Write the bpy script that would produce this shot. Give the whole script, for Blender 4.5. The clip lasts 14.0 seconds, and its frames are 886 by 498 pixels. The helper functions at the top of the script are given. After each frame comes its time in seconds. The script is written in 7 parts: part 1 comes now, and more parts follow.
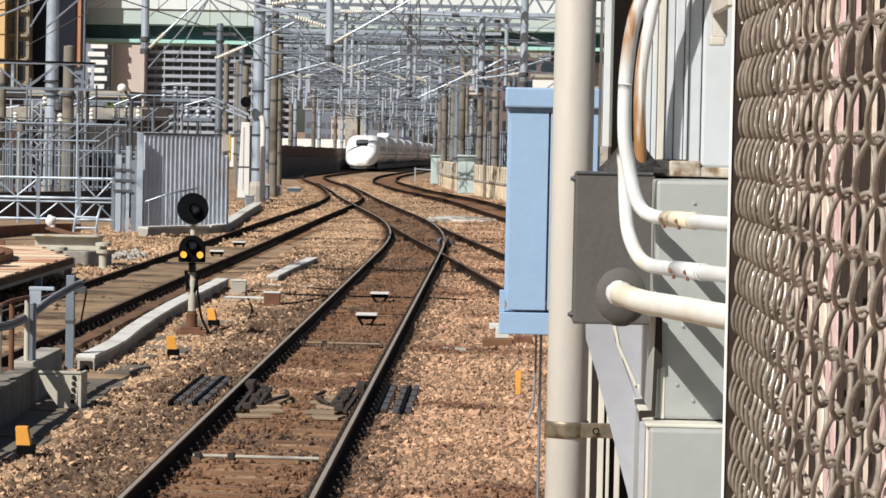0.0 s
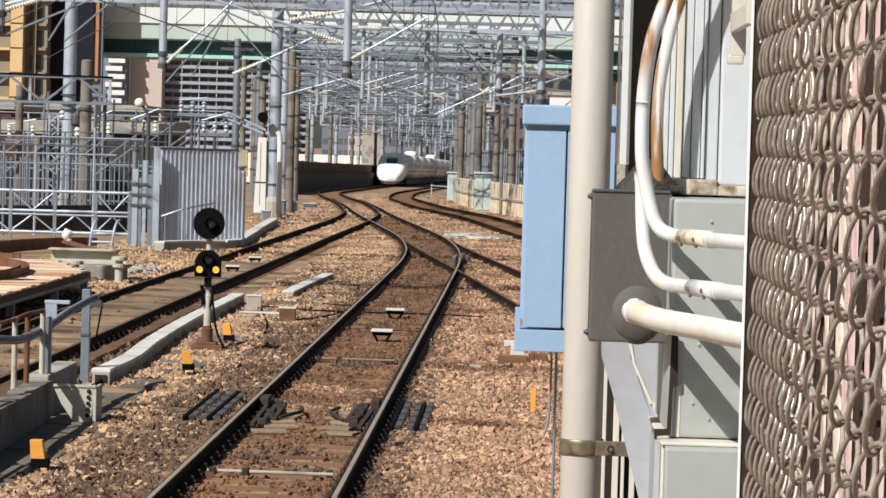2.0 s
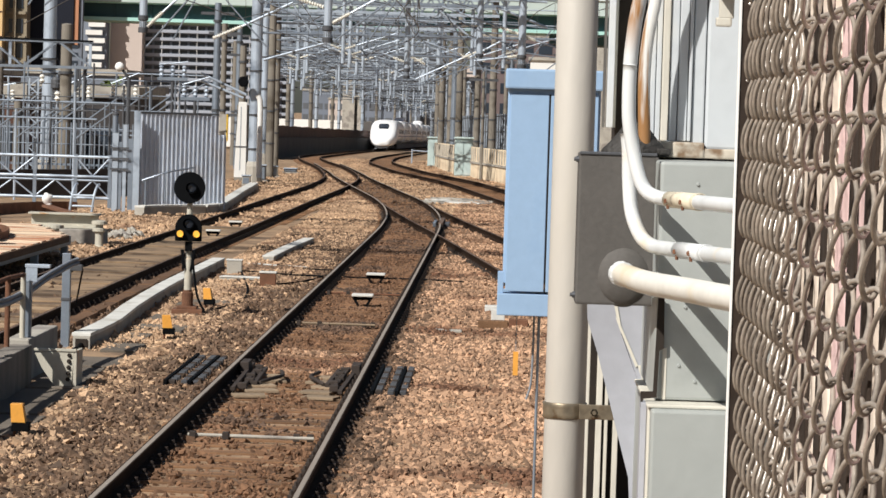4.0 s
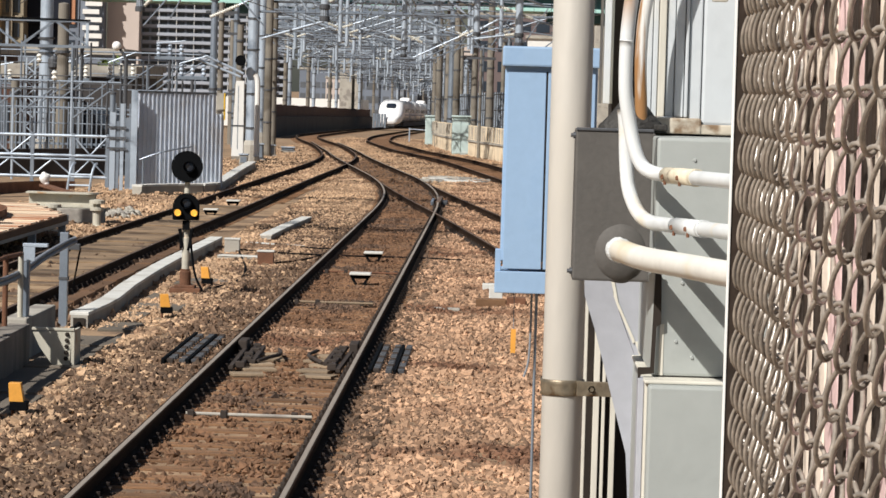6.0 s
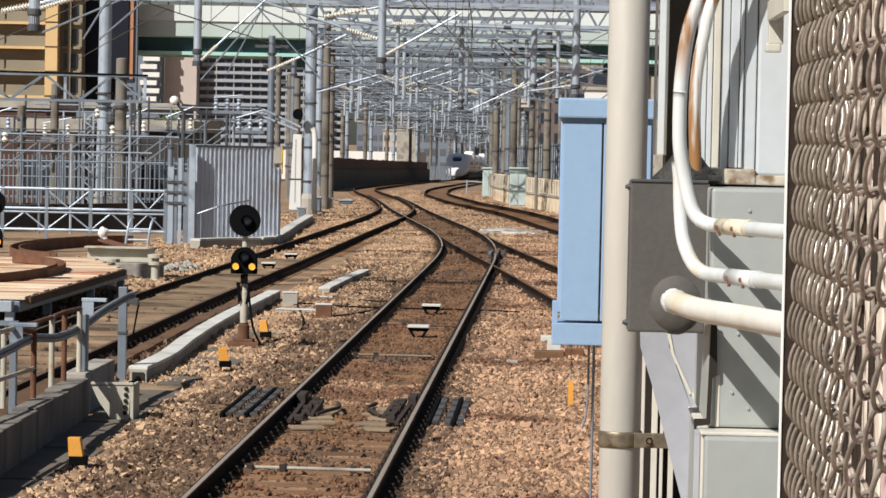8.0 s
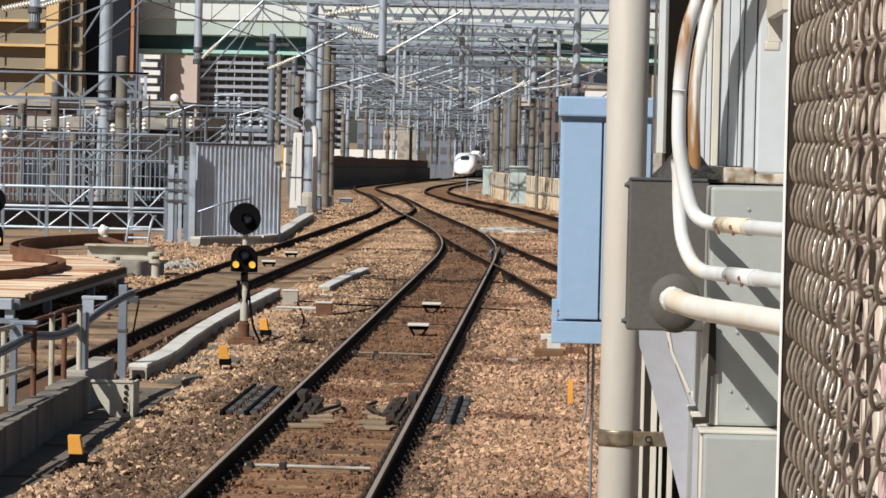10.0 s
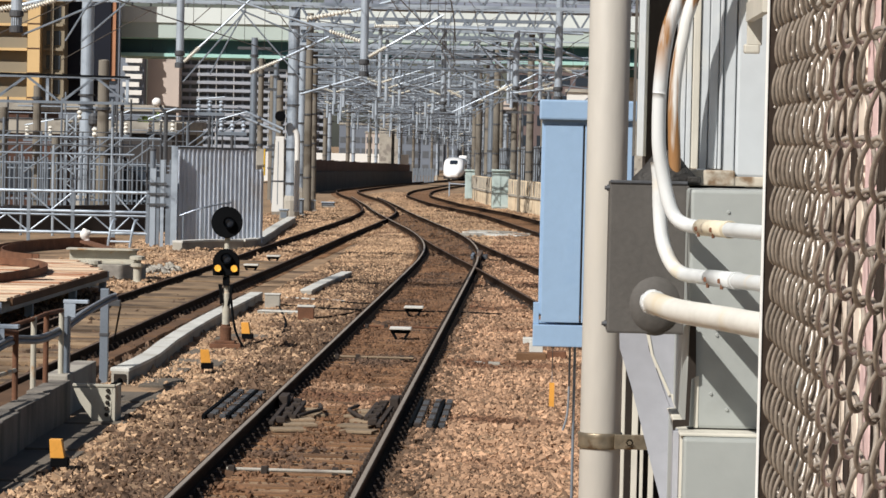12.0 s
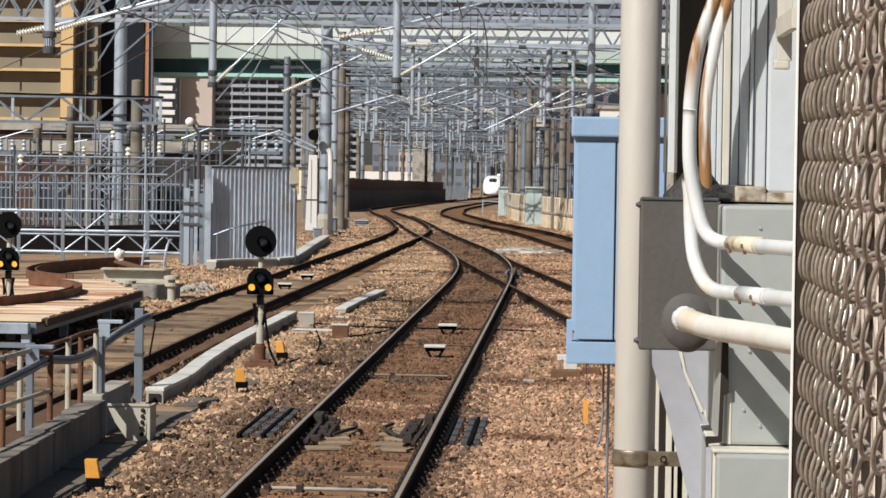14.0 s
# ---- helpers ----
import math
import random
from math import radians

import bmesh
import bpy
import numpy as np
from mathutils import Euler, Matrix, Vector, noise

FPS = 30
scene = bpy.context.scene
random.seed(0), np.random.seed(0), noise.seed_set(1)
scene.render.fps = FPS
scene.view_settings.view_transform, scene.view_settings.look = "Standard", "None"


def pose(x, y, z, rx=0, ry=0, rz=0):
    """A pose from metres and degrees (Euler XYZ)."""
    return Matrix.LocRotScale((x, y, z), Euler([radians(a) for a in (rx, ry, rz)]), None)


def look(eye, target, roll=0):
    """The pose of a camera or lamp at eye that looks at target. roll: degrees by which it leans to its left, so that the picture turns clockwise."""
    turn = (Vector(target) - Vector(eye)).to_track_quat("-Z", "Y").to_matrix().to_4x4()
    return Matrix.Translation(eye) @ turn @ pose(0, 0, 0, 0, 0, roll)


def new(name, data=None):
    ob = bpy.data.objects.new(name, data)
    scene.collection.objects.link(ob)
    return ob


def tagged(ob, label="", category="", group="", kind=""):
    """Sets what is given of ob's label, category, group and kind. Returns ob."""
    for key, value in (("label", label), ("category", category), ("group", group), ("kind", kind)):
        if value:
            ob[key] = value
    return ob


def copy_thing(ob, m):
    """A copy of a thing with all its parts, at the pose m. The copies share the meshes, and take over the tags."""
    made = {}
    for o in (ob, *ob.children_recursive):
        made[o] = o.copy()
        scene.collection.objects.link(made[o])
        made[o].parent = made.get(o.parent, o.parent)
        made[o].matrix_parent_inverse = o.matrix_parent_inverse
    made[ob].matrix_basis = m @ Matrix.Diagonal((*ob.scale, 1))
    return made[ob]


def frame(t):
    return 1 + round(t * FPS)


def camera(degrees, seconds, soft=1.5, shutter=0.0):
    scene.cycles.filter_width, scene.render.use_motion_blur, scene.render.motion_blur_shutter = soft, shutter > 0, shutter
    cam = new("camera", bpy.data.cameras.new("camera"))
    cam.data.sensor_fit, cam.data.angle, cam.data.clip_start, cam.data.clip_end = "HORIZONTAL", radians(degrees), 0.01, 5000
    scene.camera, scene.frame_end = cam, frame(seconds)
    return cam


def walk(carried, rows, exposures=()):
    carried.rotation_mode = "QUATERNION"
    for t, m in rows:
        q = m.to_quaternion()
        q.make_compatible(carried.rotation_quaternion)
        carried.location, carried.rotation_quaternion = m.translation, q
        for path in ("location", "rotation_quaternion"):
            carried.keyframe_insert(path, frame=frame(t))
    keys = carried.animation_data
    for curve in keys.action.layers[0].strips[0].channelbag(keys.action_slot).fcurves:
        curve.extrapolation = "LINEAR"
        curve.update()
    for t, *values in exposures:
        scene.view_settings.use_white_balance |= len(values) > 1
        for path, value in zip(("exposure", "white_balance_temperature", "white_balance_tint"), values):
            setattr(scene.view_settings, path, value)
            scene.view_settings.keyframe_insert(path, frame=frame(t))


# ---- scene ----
# ---------------------------------------------------------------- camera
def sight(x, z, turn, tilt, roll):
    """A hand-held pose: turn to the left, tilt up and clockwise roll, in degrees."""
    return pose(x, 0, z, 90 + tilt, 0, turn) @ pose(0, 0, 0, 0, 0, roll)


PATH = (
    (0.0, -0.0008, 2.9491, 1.0735, -2.1676, 1.145),
    (0.5, -0.0023, 2.9503, 1.7526, -1.7116, 1.148),
    (1.0, -0.0039, 2.9509, 1.8279, -1.3839, 1.278),
    (1.5, -0.0033, 2.9506, 1.4231, -1.6396, 1.440),
    (2.0, -0.0017, 2.9486, 1.3689, -1.8683, 1.602),
    (2.5, -0.0057, 2.9481, 1.5374, -1.7787, 1.669),
    (3.0, -0.0079, 2.9472, 1.4764, -1.8985, 1.669),
    (3.5, -0.0099, 2.9461, 1.1026, -2.2639, 1.746),
    (3.7, -0.0100, 2.9456, 0.9900, -2.3600, 1.745),
    (5.8, -0.0101, 2.9403, 1.0233, -3.0220, 1.676),
    (6.0, -0.0090, 2.9420, 0.9352, -2.8814, 1.611),
    (6.5, -0.0079, 2.9450, 1.2175, -2.1625, 1.418),
    (7.0, -0.0070, 2.9437, 1.7340, -1.9333, 1.137),
    (9.5, -0.0031, 2.9424, 2.0995, -2.0026, 1.197),
    (10.0, -0.0031, 2.9422, 2.0199, -1.9882, 1.266),
    (10.5, -0.0019, 2.9425, 1.5478, -2.0354, 1.300),
    (11.0, 0.0000, 2.9419, 1.4684, -2.1456, 1.300),
    (11.5, -0.0011, 2.9421, 1.7227, -2.0298, 1.265),
    (12.0, -0.0006, 2.9412, 1.6963, -1.9132, 1.252),
    (12.5, 0.0012, 2.9417, 1.5667, -1.8370, 1.107),
    (13.0, 0.0044, 2.9435, 1.4761, -1.7853, 0.914),
    (13.5, 0.0047, 2.9421, 1.8507, -1.7839, 0.828),
    (14.0, 0.0026, 2.9419, 2.3185, -1.6044, 0.844),
)
cam = camera(16.0, 14.0, soft=1.55)

# ---------------------------------------------------------------- light
SUN_WAY = Vector((0.50, 0.58, -0.70)).normalized()   # the way the sunlight travels
world = bpy.data.worlds.new("sky")
scene.world = world
world.use_nodes = True
_wn = world.node_tree
_sky = _wn.nodes.new("ShaderNodeTexSky")
_sky.sky_type = "NISHITA"
_sky.sun_disc = False
_sky.sun_elevation = math.asin(-SUN_WAY.z)
_sky.sun_rotation = math.atan2(-SUN_WAY.x, -SUN_WAY.y)
_sky.dust_density = 1.5
_bg = _wn.nodes["Background"]
_bg.inputs["Strength"].default_value = 0.042
_wn.links.new(_sky.outputs["Color"], _bg.inputs["Color"])
sun_data = bpy.data.lights.new("sun", "SUN")
sun_data.energy, sun_data.angle, sun_data.color = 5.5, radians(0.6), (1.0, 0.95, 0.88)
sun = new("sun", sun_data)
sun.matrix_world = look(-SUN_WAY * 60, (0, 0, 0))
scene.view_settings.exposure = 0.15


# ---------------------------------------------------------------- materials
def mat(name, colour, rough=0.7, metal=0.0, var=0.25, scale=3.0, bump=0.15, tint=None, tint_scale=0.6, tint_at=0.55,
        piece=0.0, fine=40.0, spec=0.5, stretch=(1, 1, 1)):
    """A surface with fine grain, broad blotches and an optional second colour (rust, dirt) in patches."""
    m = bpy.data.materials.new(name)
    m.use_nodes = True
    n, l = m.node_tree.nodes, m.node_tree.links
    b = n["Principled BSDF"]
    b.inputs["Roughness"].default_value = rough
    b.inputs["Metallic"].default_value = metal
    b.inputs["Specular IOR Level"].default_value = spec
    tc = n.new("ShaderNodeTexCoord")
    mp = n.new("ShaderNodeMapping")
    mp.inputs["Scale"].default_value = stretch
    l.new(tc.outputs["Object"], mp.inputs["Vector"])

    def noise_tex(sc, detail=4):
        t = n.new("ShaderNodeTexNoise")
        t.inputs["Scale"].default_value, t.inputs["Detail"].default_value = sc, detail
        l.new(mp.outputs["Vector"], t.inputs["Vector"])
        return t
    big, small = noise_tex(scale), noise_tex(fine, 3)
    add = n.new("ShaderNodeMath")
    add.operation = "MULTIPLY_ADD"
    l.new(small.outputs["Fac"], add.inputs[0])
    add.inputs[1].default_value = 0.5
    l.new(big.outputs["Fac"], add.inputs[2])
    ramp = n.new("ShaderNodeValToRGB")
    ramp.color_ramp.elements[0].position, ramp.color_ramp.elements[1].position = 0.45, 1.05
    c = Vector(colour)
    ramp.color_ramp.elements[0].color = (*(c * (1 - var)), 1)
    ramp.color_ramp.elements[1].color = (*[min(1, v * (1 + var)) for v in c], 1)
    l.new(add.outputs[0], ramp.inputs["Fac"])
    out = ramp.outputs["Color"]
    if tint:
        t = noise_tex(tint_scale, 6)
        r2 = n.new("ShaderNodeValToRGB")
        r2.color_ramp.elements[0].position, r2.color_ramp.elements[1].position = tint_at, tint_at + 0.1
        l.new(t.outputs["Fac"], r2.inputs["Fac"])
        mix = n.new("ShaderNodeMix")
        mix.data_type = "RGBA"
        l.new(r2.outputs["Color"], mix.inputs["Factor"])
        l.new(out, mix.inputs["A"])
        mix.inputs["B"].default_value = (*tint, 1)
        out = mix.outputs["Result"]
    if piece:
        oi = n.new("ShaderNodeObjectInfo")
        ge = n.new("ShaderNodeNewGeometry")
        su = n.new("ShaderNodeMath")
        su.operation = "ADD"
        l.new(oi.outputs["Random"], su.inputs[0])
        l.new(ge.outputs["Random Per Island"], su.inputs[1])
        fr = n.new("ShaderNodeMath")
        fr.operation = "FRACT"
        l.new(su.outputs[0], fr.inputs[0])
        mr = n.new("ShaderNodeMapRange")
        mr.inputs["To Min"].default_value, mr.inputs["To Max"].default_value = 1 - piece, 1 + piece
        l.new(fr.outputs[0], mr.inputs["Value"])
        hs = n.new("ShaderNodeHueSaturation")
        l.new(mr.outputs["Result"], hs.inputs["Value"])
        l.new(out, hs.inputs["Color"])
        out = hs.outputs["Color"]
    l.new(out, b.inputs["Base Color"])
    if bump:
        bp = n.new("ShaderNodeBump")
        bp.inputs["Strength"].default_value = bump
        bp.inputs["Distance"].default_value = 0.02
        l.new(small.outputs["Fac"], bp.inputs["Height"])
        l.new(bp.outputs["Normal"], b.inputs["Normal"])
    return m


def glow(name, colour, strength):
    m = bpy.data.materials.new(name)
    m.use_nodes = True
    b = m.node_tree.nodes["Principled BSDF"]
    b.inputs["Base Color"].default_value = (*colour, 1)
    b.inputs["Emission Color"].default_value = (*colour, 1)
    b.inputs["Emission Strength"].default_value = strength
    return m


M_BALLAST = mat("ballast_bed", (0.27, 0.18, 0.108), 0.95, var=0.5, scale=1.1, bump=1.0, tint=(0.12, 0.078, 0.05), tint_scale=0.5, tint_at=0.57, fine=11)
M_STONE = mat("ballast_stone", (0.355, 0.22, 0.138), 0.9, var=0.35, scale=0.3, bump=0.3, tint=(0.15, 0.075, 0.043), tint_scale=0.35, tint_at=0.53, piece=0.6, fine=30)
M_STONE_PALE = mat("ballast_stone_pale", (0.40, 0.268, 0.168), 0.9, var=0.3, scale=0.3, bump=0.3, tint=(0.19, 0.115, 0.072), tint_scale=0.5, tint_at=0.56, piece=0.4, fine=30)
M_STONE_RUST = mat("ballast_stone_rusty", (0.155, 0.082, 0.044), 0.9, var=0.35, scale=0.3, bump=0.3, tint=(0.10, 0.062, 0.042), tint_scale=0.3, tint_at=0.5, piece=0.5, fine=30)
M_STONE_DARK = mat("ballast_stone_oily", (0.115, 0.07, 0.043), 0.8, var=0.4, scale=0.3, bump=0.3, tint=(0.17, 0.105, 0.066), tint_scale=0.3, tint_at=0.60, piece=0.5, fine=30)
M_SLEEPER = mat("sleeper_wood", (0.20, 0.108, 0.055), 0.9, var=0.4, scale=1.2, bump=0.6, piece=0.3, stretch=(1, 6, 6))
M_PALE_SLEEPER = mat("pale_sleeper", (0.26, 0.195, 0.13), 0.9, var=0.3, scale=1.5, bump=0.4, piece=0.2)
M_INFILL = mat("dusty_infill", (0.25, 0.172, 0.104), 0.9, var=0.4, scale=1.3, bump=0.5, tint=(0.10, 0.066, 0.042), tint_scale=0.9, tint_at=0.52, piece=0.25)
# tan glass with the dark of the balcony recesses put into its colour
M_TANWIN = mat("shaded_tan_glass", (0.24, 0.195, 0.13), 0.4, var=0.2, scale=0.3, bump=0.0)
M_TIMBER = mat("brown_timber", (0.12, 0.064, 0.032), 0.85, var=0.35, scale=1.0, bump=0.3, piece=0.25)
M_RAILSIDE = mat("rail_rust", (0.022, 0.012, 0.007), 0.9, 0.0, var=0.35, scale=2, bump=0.3, spec=0.12)
M_RAILTOP = mat("rail_polished", (0.44, 0.37, 0.30), 0.42, 0.35, var=0.1, scale=0.5, bump=0.05)
M_RAILDULL = mat("rail_dull_top", (0.18, 0.12, 0.085), 0.55, 0.4, var=0.2, scale=0.5, bump=0.1)
M_RUST = mat("rust", (0.145, 0.066, 0.036), 0.9, var=0.4, scale=4, bump=0.4)
M_CLIP = mat("fastening", (0.035, 0.025, 0.02), 0.8, var=0.3, scale=5, bump=0.1)
M_GALV = mat("galvanised", (0.25, 0.295, 0.355), 0.45, 0.55, var=0.18, scale=2, bump=0.05)
M_GALV_PALE = mat("galvanised_pale", (0.42, 0.49, 0.575), 0.45, 0.35, var=0.2, scale=0.9, bump=0.05, tint=(0.22, 0.265, 0.33), tint_scale=0.8)
M_GALV_DARK = mat("weathered_steel", (0.085, 0.09, 0.10), 0.6, 0.4, var=0.3, scale=1.5, bump=0.1)
M_CONCPOLE = mat("pole_concrete", (0.185, 0.168, 0.142), 0.9, var=0.25, scale=1.0, bump=0.2, tint=(0.11, 0.095, 0.075), tint_scale=0.9)
M_CONC = mat("concrete", (0.36, 0.34, 0.30), 0.9, var=0.22, scale=1.5, bump=0.3, tint=(0.24, 0.22, 0.2), tint_scale=1.2)
M_CONC_WALL = mat("stained_concrete", (0.19, 0.172, 0.15), 0.9, var=0.35, scale=2.0, bump=0.3, tint=(0.12, 0.11, 0.10), tint_scale=2.2, tint_at=0.5, stretch=(1, 1, 0.25))
M_TROUGH = mat("trough_resin", (0.58, 0.58, 0.55), 0.7, var=0.18, scale=2, bump=0.15, tint=(0.42, 0.40, 0.35), tint_scale=1.2)
M_CREAM = mat("cream_panel", (0.74, 0.62, 0.45), 0.75, var=0.18, scale=1.0, bump=0.1, tint=(0.5, 0.36, 0.24), tint_scale=0.7, tint_at=0.6)
M_MINT = mat("mint_paint", (0.46, 0.57, 0.56), 0.6, var=0.2, scale=1.0, bump=0.1, tint=(0.55, 0.58, 0.55), tint_scale=0.8)
M_DARKWALL = mat("dark_wall", (0.05, 0.045, 0.045), 0.85, var=0.4, scale=0.6, bump=0.2)
M_BROWNWALL = mat("brown_wall", (0.075, 0.035, 0.024), 0.85, var=0.4, scale=0.6, bump=0.2)
M_BLACK = mat("black_paint", (0.0035, 0.004, 0.005), 0.7, var=0.3, scale=3, bump=0.05, spec=0.06)
M_POLE = mat("pole_paint", (0.50, 0.48, 0.44), 0.48, 0.0, var=0.10, scale=1.2, bump=0.04, tint=(0.46, 0.43, 0.37), tint_scale=2.5, tint_at=0.55, stretch=(1, 1, 0.3))
M_BLUEBOX = mat("blue_paint", (0.28, 0.42, 0.61), 0.5, var=0.07, scale=1.5, bump=0.05, tint=(0.24, 0.38, 0.58), tint_scale=3)
M_GREYBOX = mat("light_grey_enamel", (0.35, 0.375, 0.365), 0.5, var=0.08, scale=3, bump=0.04, tint=(0.29, 0.31, 0.30), tint_scale=6, tint_at=0.6)
M_PALEBOX = mat("pale_blue_grey_enamel", (0.53, 0.57, 0.60), 0.45, var=0.08, scale=3, bump=0.04, tint=(0.62, 0.63, 0.60), tint_scale=5)
M_CREAMTRIM = mat("cream_trim", (0.60, 0.58, 0.51), 0.6, var=0.15, scale=6, bump=0.1, tint=(0.30, 0.19, 0.10), tint_scale=14, tint_at=0.6, stretch=(1, 1, 0.4))
M_LAVENDER = mat("lavender_grey_enamel", (0.36, 0.375, 0.42), 0.5, var=0.12, scale=5, bump=0.05, tint=(0.46, 0.45, 0.44), tint_scale=7)
M_JBOX = mat("junction_box_putty", (0.085, 0.08, 0.075), 0.75, var=0.2, scale=9, bump=0.05, tint=(0.12, 0.115, 0.105), tint_scale=10, fine=120)
M_PUTTY = mat("black_putty", (0.03, 0.028, 0.026), 0.7, var=0.3, scale=15, bump=0.4, fine=80)
M_PIPE = mat("pipe_coating", (0.64, 0.67, 0.68), 0.4, var=0.10, scale=12, bump=0.05, tint=(0.68, 0.60, 0.46), tint_scale=9, tint_at=0.6)
M_PIPE_RUST = mat("pipe_coating_rusty", (0.70, 0.71, 0.69), 0.5, var=0.2, scale=14, bump=0.1, tint=(0.30, 0.155, 0.06), tint_scale=60, tint_at=0.44, stretch=(1, 1, 0.09))
M_PIPE_FADE = mat("pipe_coating_faded", (0.74, 0.73, 0.68), 0.42, var=0.10, scale=9, bump=0.05, tint=(0.70, 0.62, 0.47), tint_scale=5, tint_at=0.5)
M_FOOT = mat("rust_stained_foot", (0.50, 0.45, 0.37), 0.75, var=0.25, scale=14, bump=0.2, tint=(0.20, 0.13, 0.075), tint_scale=26, tint_at=0.55)
M_PIPE_STAIN = mat("pipe_coating_stained", (0.64, 0.67, 0.68), 0.42, var=0.12, scale=12, bump=0.06, tint=(0.33, 0.17, 0.065), tint_scale=60, tint_at=0.40, stretch=(1, 1, 0.09))


def rust_above(m, low, high):
    """Lets the rust of a pipe's top run out downwards, unevenly, between two heights."""
    n, l = m.node_tree.nodes, m.node_tree.links
    mix = next(q for q in n if q.bl_idname == "ShaderNodeMix")
    was = mix.inputs["Factor"].links[0].from_socket
    tc, sep, rng, mul = n.new("ShaderNodeTexCoord"), n.new("ShaderNodeSeparateXYZ"), n.new("ShaderNodeMapRange"), n.new("ShaderNodeMath")
    l.new(tc.outputs["Object"], sep.inputs["Vector"])
    l.new(sep.outputs["Z"], rng.inputs["Value"])
    rng.inputs["From Min"].default_value, rng.inputs["From Max"].default_value = low, high
    mul.operation = "MULTIPLY"
    l.new(was, mul.inputs[0])
    l.new(rng.outputs["Result"], mul.inputs[1])
    l.new(mul.outputs[0], mix.inputs["Factor"])


rust_above(M_PIPE_STAIN, 3.022, 3.075)
M_COUPLE = mat("coupling_cream", (0.70, 0.635, 0.49), 0.6, var=0.2, scale=20, bump=0.1, tint=(0.16, 0.09, 0.04), tint_scale=55, tint_at=0.62)
M_CLAMP = mat("clamp_steel", (0.30, 0.25, 0.18), 0.4, 0.7, var=0.4, scale=25, bump=0.1, tint=(0.10, 0.05, 0.02), tint_scale=20)
# near-black: recess shade put into colour; also used for joints and dark bolts
M_GAP = mat("recess_shade_and_dark_parts", (0.02, 0.014, 0.01), 0.9, var=0.3, scale=8, bump=0.1)
M_WIRE = mat("fence_wire", (0.27, 0.235, 0.20), 0.26, 0.0, var=0.5, scale=30, bump=0.04, fine=150, spec=1.0)
M_WHITEPOST = mat("white_post", (0.86, 0.86, 0.84), 0.5, var=0.06, scale=8, bump=0.03)
M_CLOTH_CREAM = mat("cream_board", (0.80, 0.70, 0.60), 0.8, var=0.15, scale=14, bump=0.2)
M_CLOTH_PINK = mat("pink_board", (0.74, 0.54, 0.53), 0.8, var=0.2, scale=14, bump=0.2)
# near-black brown: the deep shade behind the fence, put into a board colour
M_BOARD_SHADE = mat("board_gap_shade", (0.024, 0.013, 0.007), 0.8, var=0.3, scale=10, bump=0.2)
M_ORANGE = mat("orange_reflector", (0.72, 0.34, 0.06), 0.45, var=0.1, scale=10, bump=0.05)
M_PLANK = mat("fresh_planks", (0.70, 0.56, 0.41), 0.8, var=0.2, scale=2, bump=0.2, piece=0.14, tint=(0.42, 0.18, 0.09), tint_scale=1.3, tint_at=0.47, stretch=(0.3, 2, 2))
M_CREAMSTEEL = mat("cream_steel", (0.46, 0.44, 0.37), 0.6, var=0.15, scale=3, bump=0.1, tint=(0.42, 0.22, 0.08), tint_scale=4, tint_at=0.6)
M_INSUL = mat("porcelain", (0.74, 0.73, 0.67), 0.35, var=0.1, scale=4, bump=0.03)
M_CABLE = mat("cable_sheath", (0.20, 0.22, 0.25), 0.55, var=0.15, scale=5, bump=0.05)
M_CONTACT = mat("copper_wire", (0.10, 0.10, 0.10), 0.5, 0.4, var=0.2, scale=2, bump=0.0)
M_TRAIN = mat("train_white", (0.90, 0.91, 0.92), 0.3, var=0.03, scale=0.5, bump=0.0)
M_TRAINGLASS = mat("train_glass", (0.02, 0.025, 0.035), 0.12, var=0.1, scale=1, bump=0.0)
M_TRAINBLUE = mat("train_stripe", (0.03, 0.07, 0.22), 0.35, var=0.1, scale=1, bump=0.0)
M_UNDER = mat("train_underframe", (0.07, 0.07, 0.075), 0.7, var=0.2, scale=1, bump=0.05)
M_VIA_CREAM = mat("viaduct_parapet", (0.64, 0.70, 0.70), 0.8, var=0.08, scale=0.15, bump=0.05)
M_VIA_GREEN = mat("viaduct_pale_green", (0.44, 0.53, 0.51), 0.7, var=0.1, scale=0.2, bump=0.05)
M_VIA_TEAL = mat("viaduct_teal", (0.02, 0.065, 0.075), 0.6, var=0.15, scale=0.2, bump=0.05)
M_VIA_EDGE = mat("viaduct_mint", (0.36, 0.62, 0.58), 0.6, var=0.08, scale=0.2, bump=0.05)
M_VIA_GREY = mat("viaduct_soffit", (0.24, 0.275, 0.36), 0.8, var=0.1, scale=0.2, bump=0.05)
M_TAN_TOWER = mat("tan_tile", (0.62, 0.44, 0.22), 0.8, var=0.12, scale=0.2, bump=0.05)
# greyed and darkened to hold the shade on the tan tower's balconies
M_TAN_PANEL = mat("tan_panel_shade_toned", (0.25, 0.215, 0.155), 0.8, var=0.12, scale=0.2, bump=0.05)
M_NAVY = mat("navy_cladding", (0.014, 0.017, 0.027), 0.7, var=0.25, scale=0.1, bump=0.05, spec=0.15)
M_ORANGETRIM = mat("orange_trim", (0.42, 0.20, 0.11), 0.7, var=0.15, scale=0.3, bump=0.05)
M_APT = mat("apartment_grey", (0.155, 0.18, 0.225), 0.85, var=0.1, scale=0.1, bump=0.03)
M_APT_PINK = mat("apartment_pink", (0.52, 0.45, 0.41), 0.85, var=0.1, scale=0.1, bump=0.03)
M_APT_WHITE = mat("apartment_white", (0.72, 0.72, 0.70), 0.8, var=0.08, scale=0.1, bump=0.03)
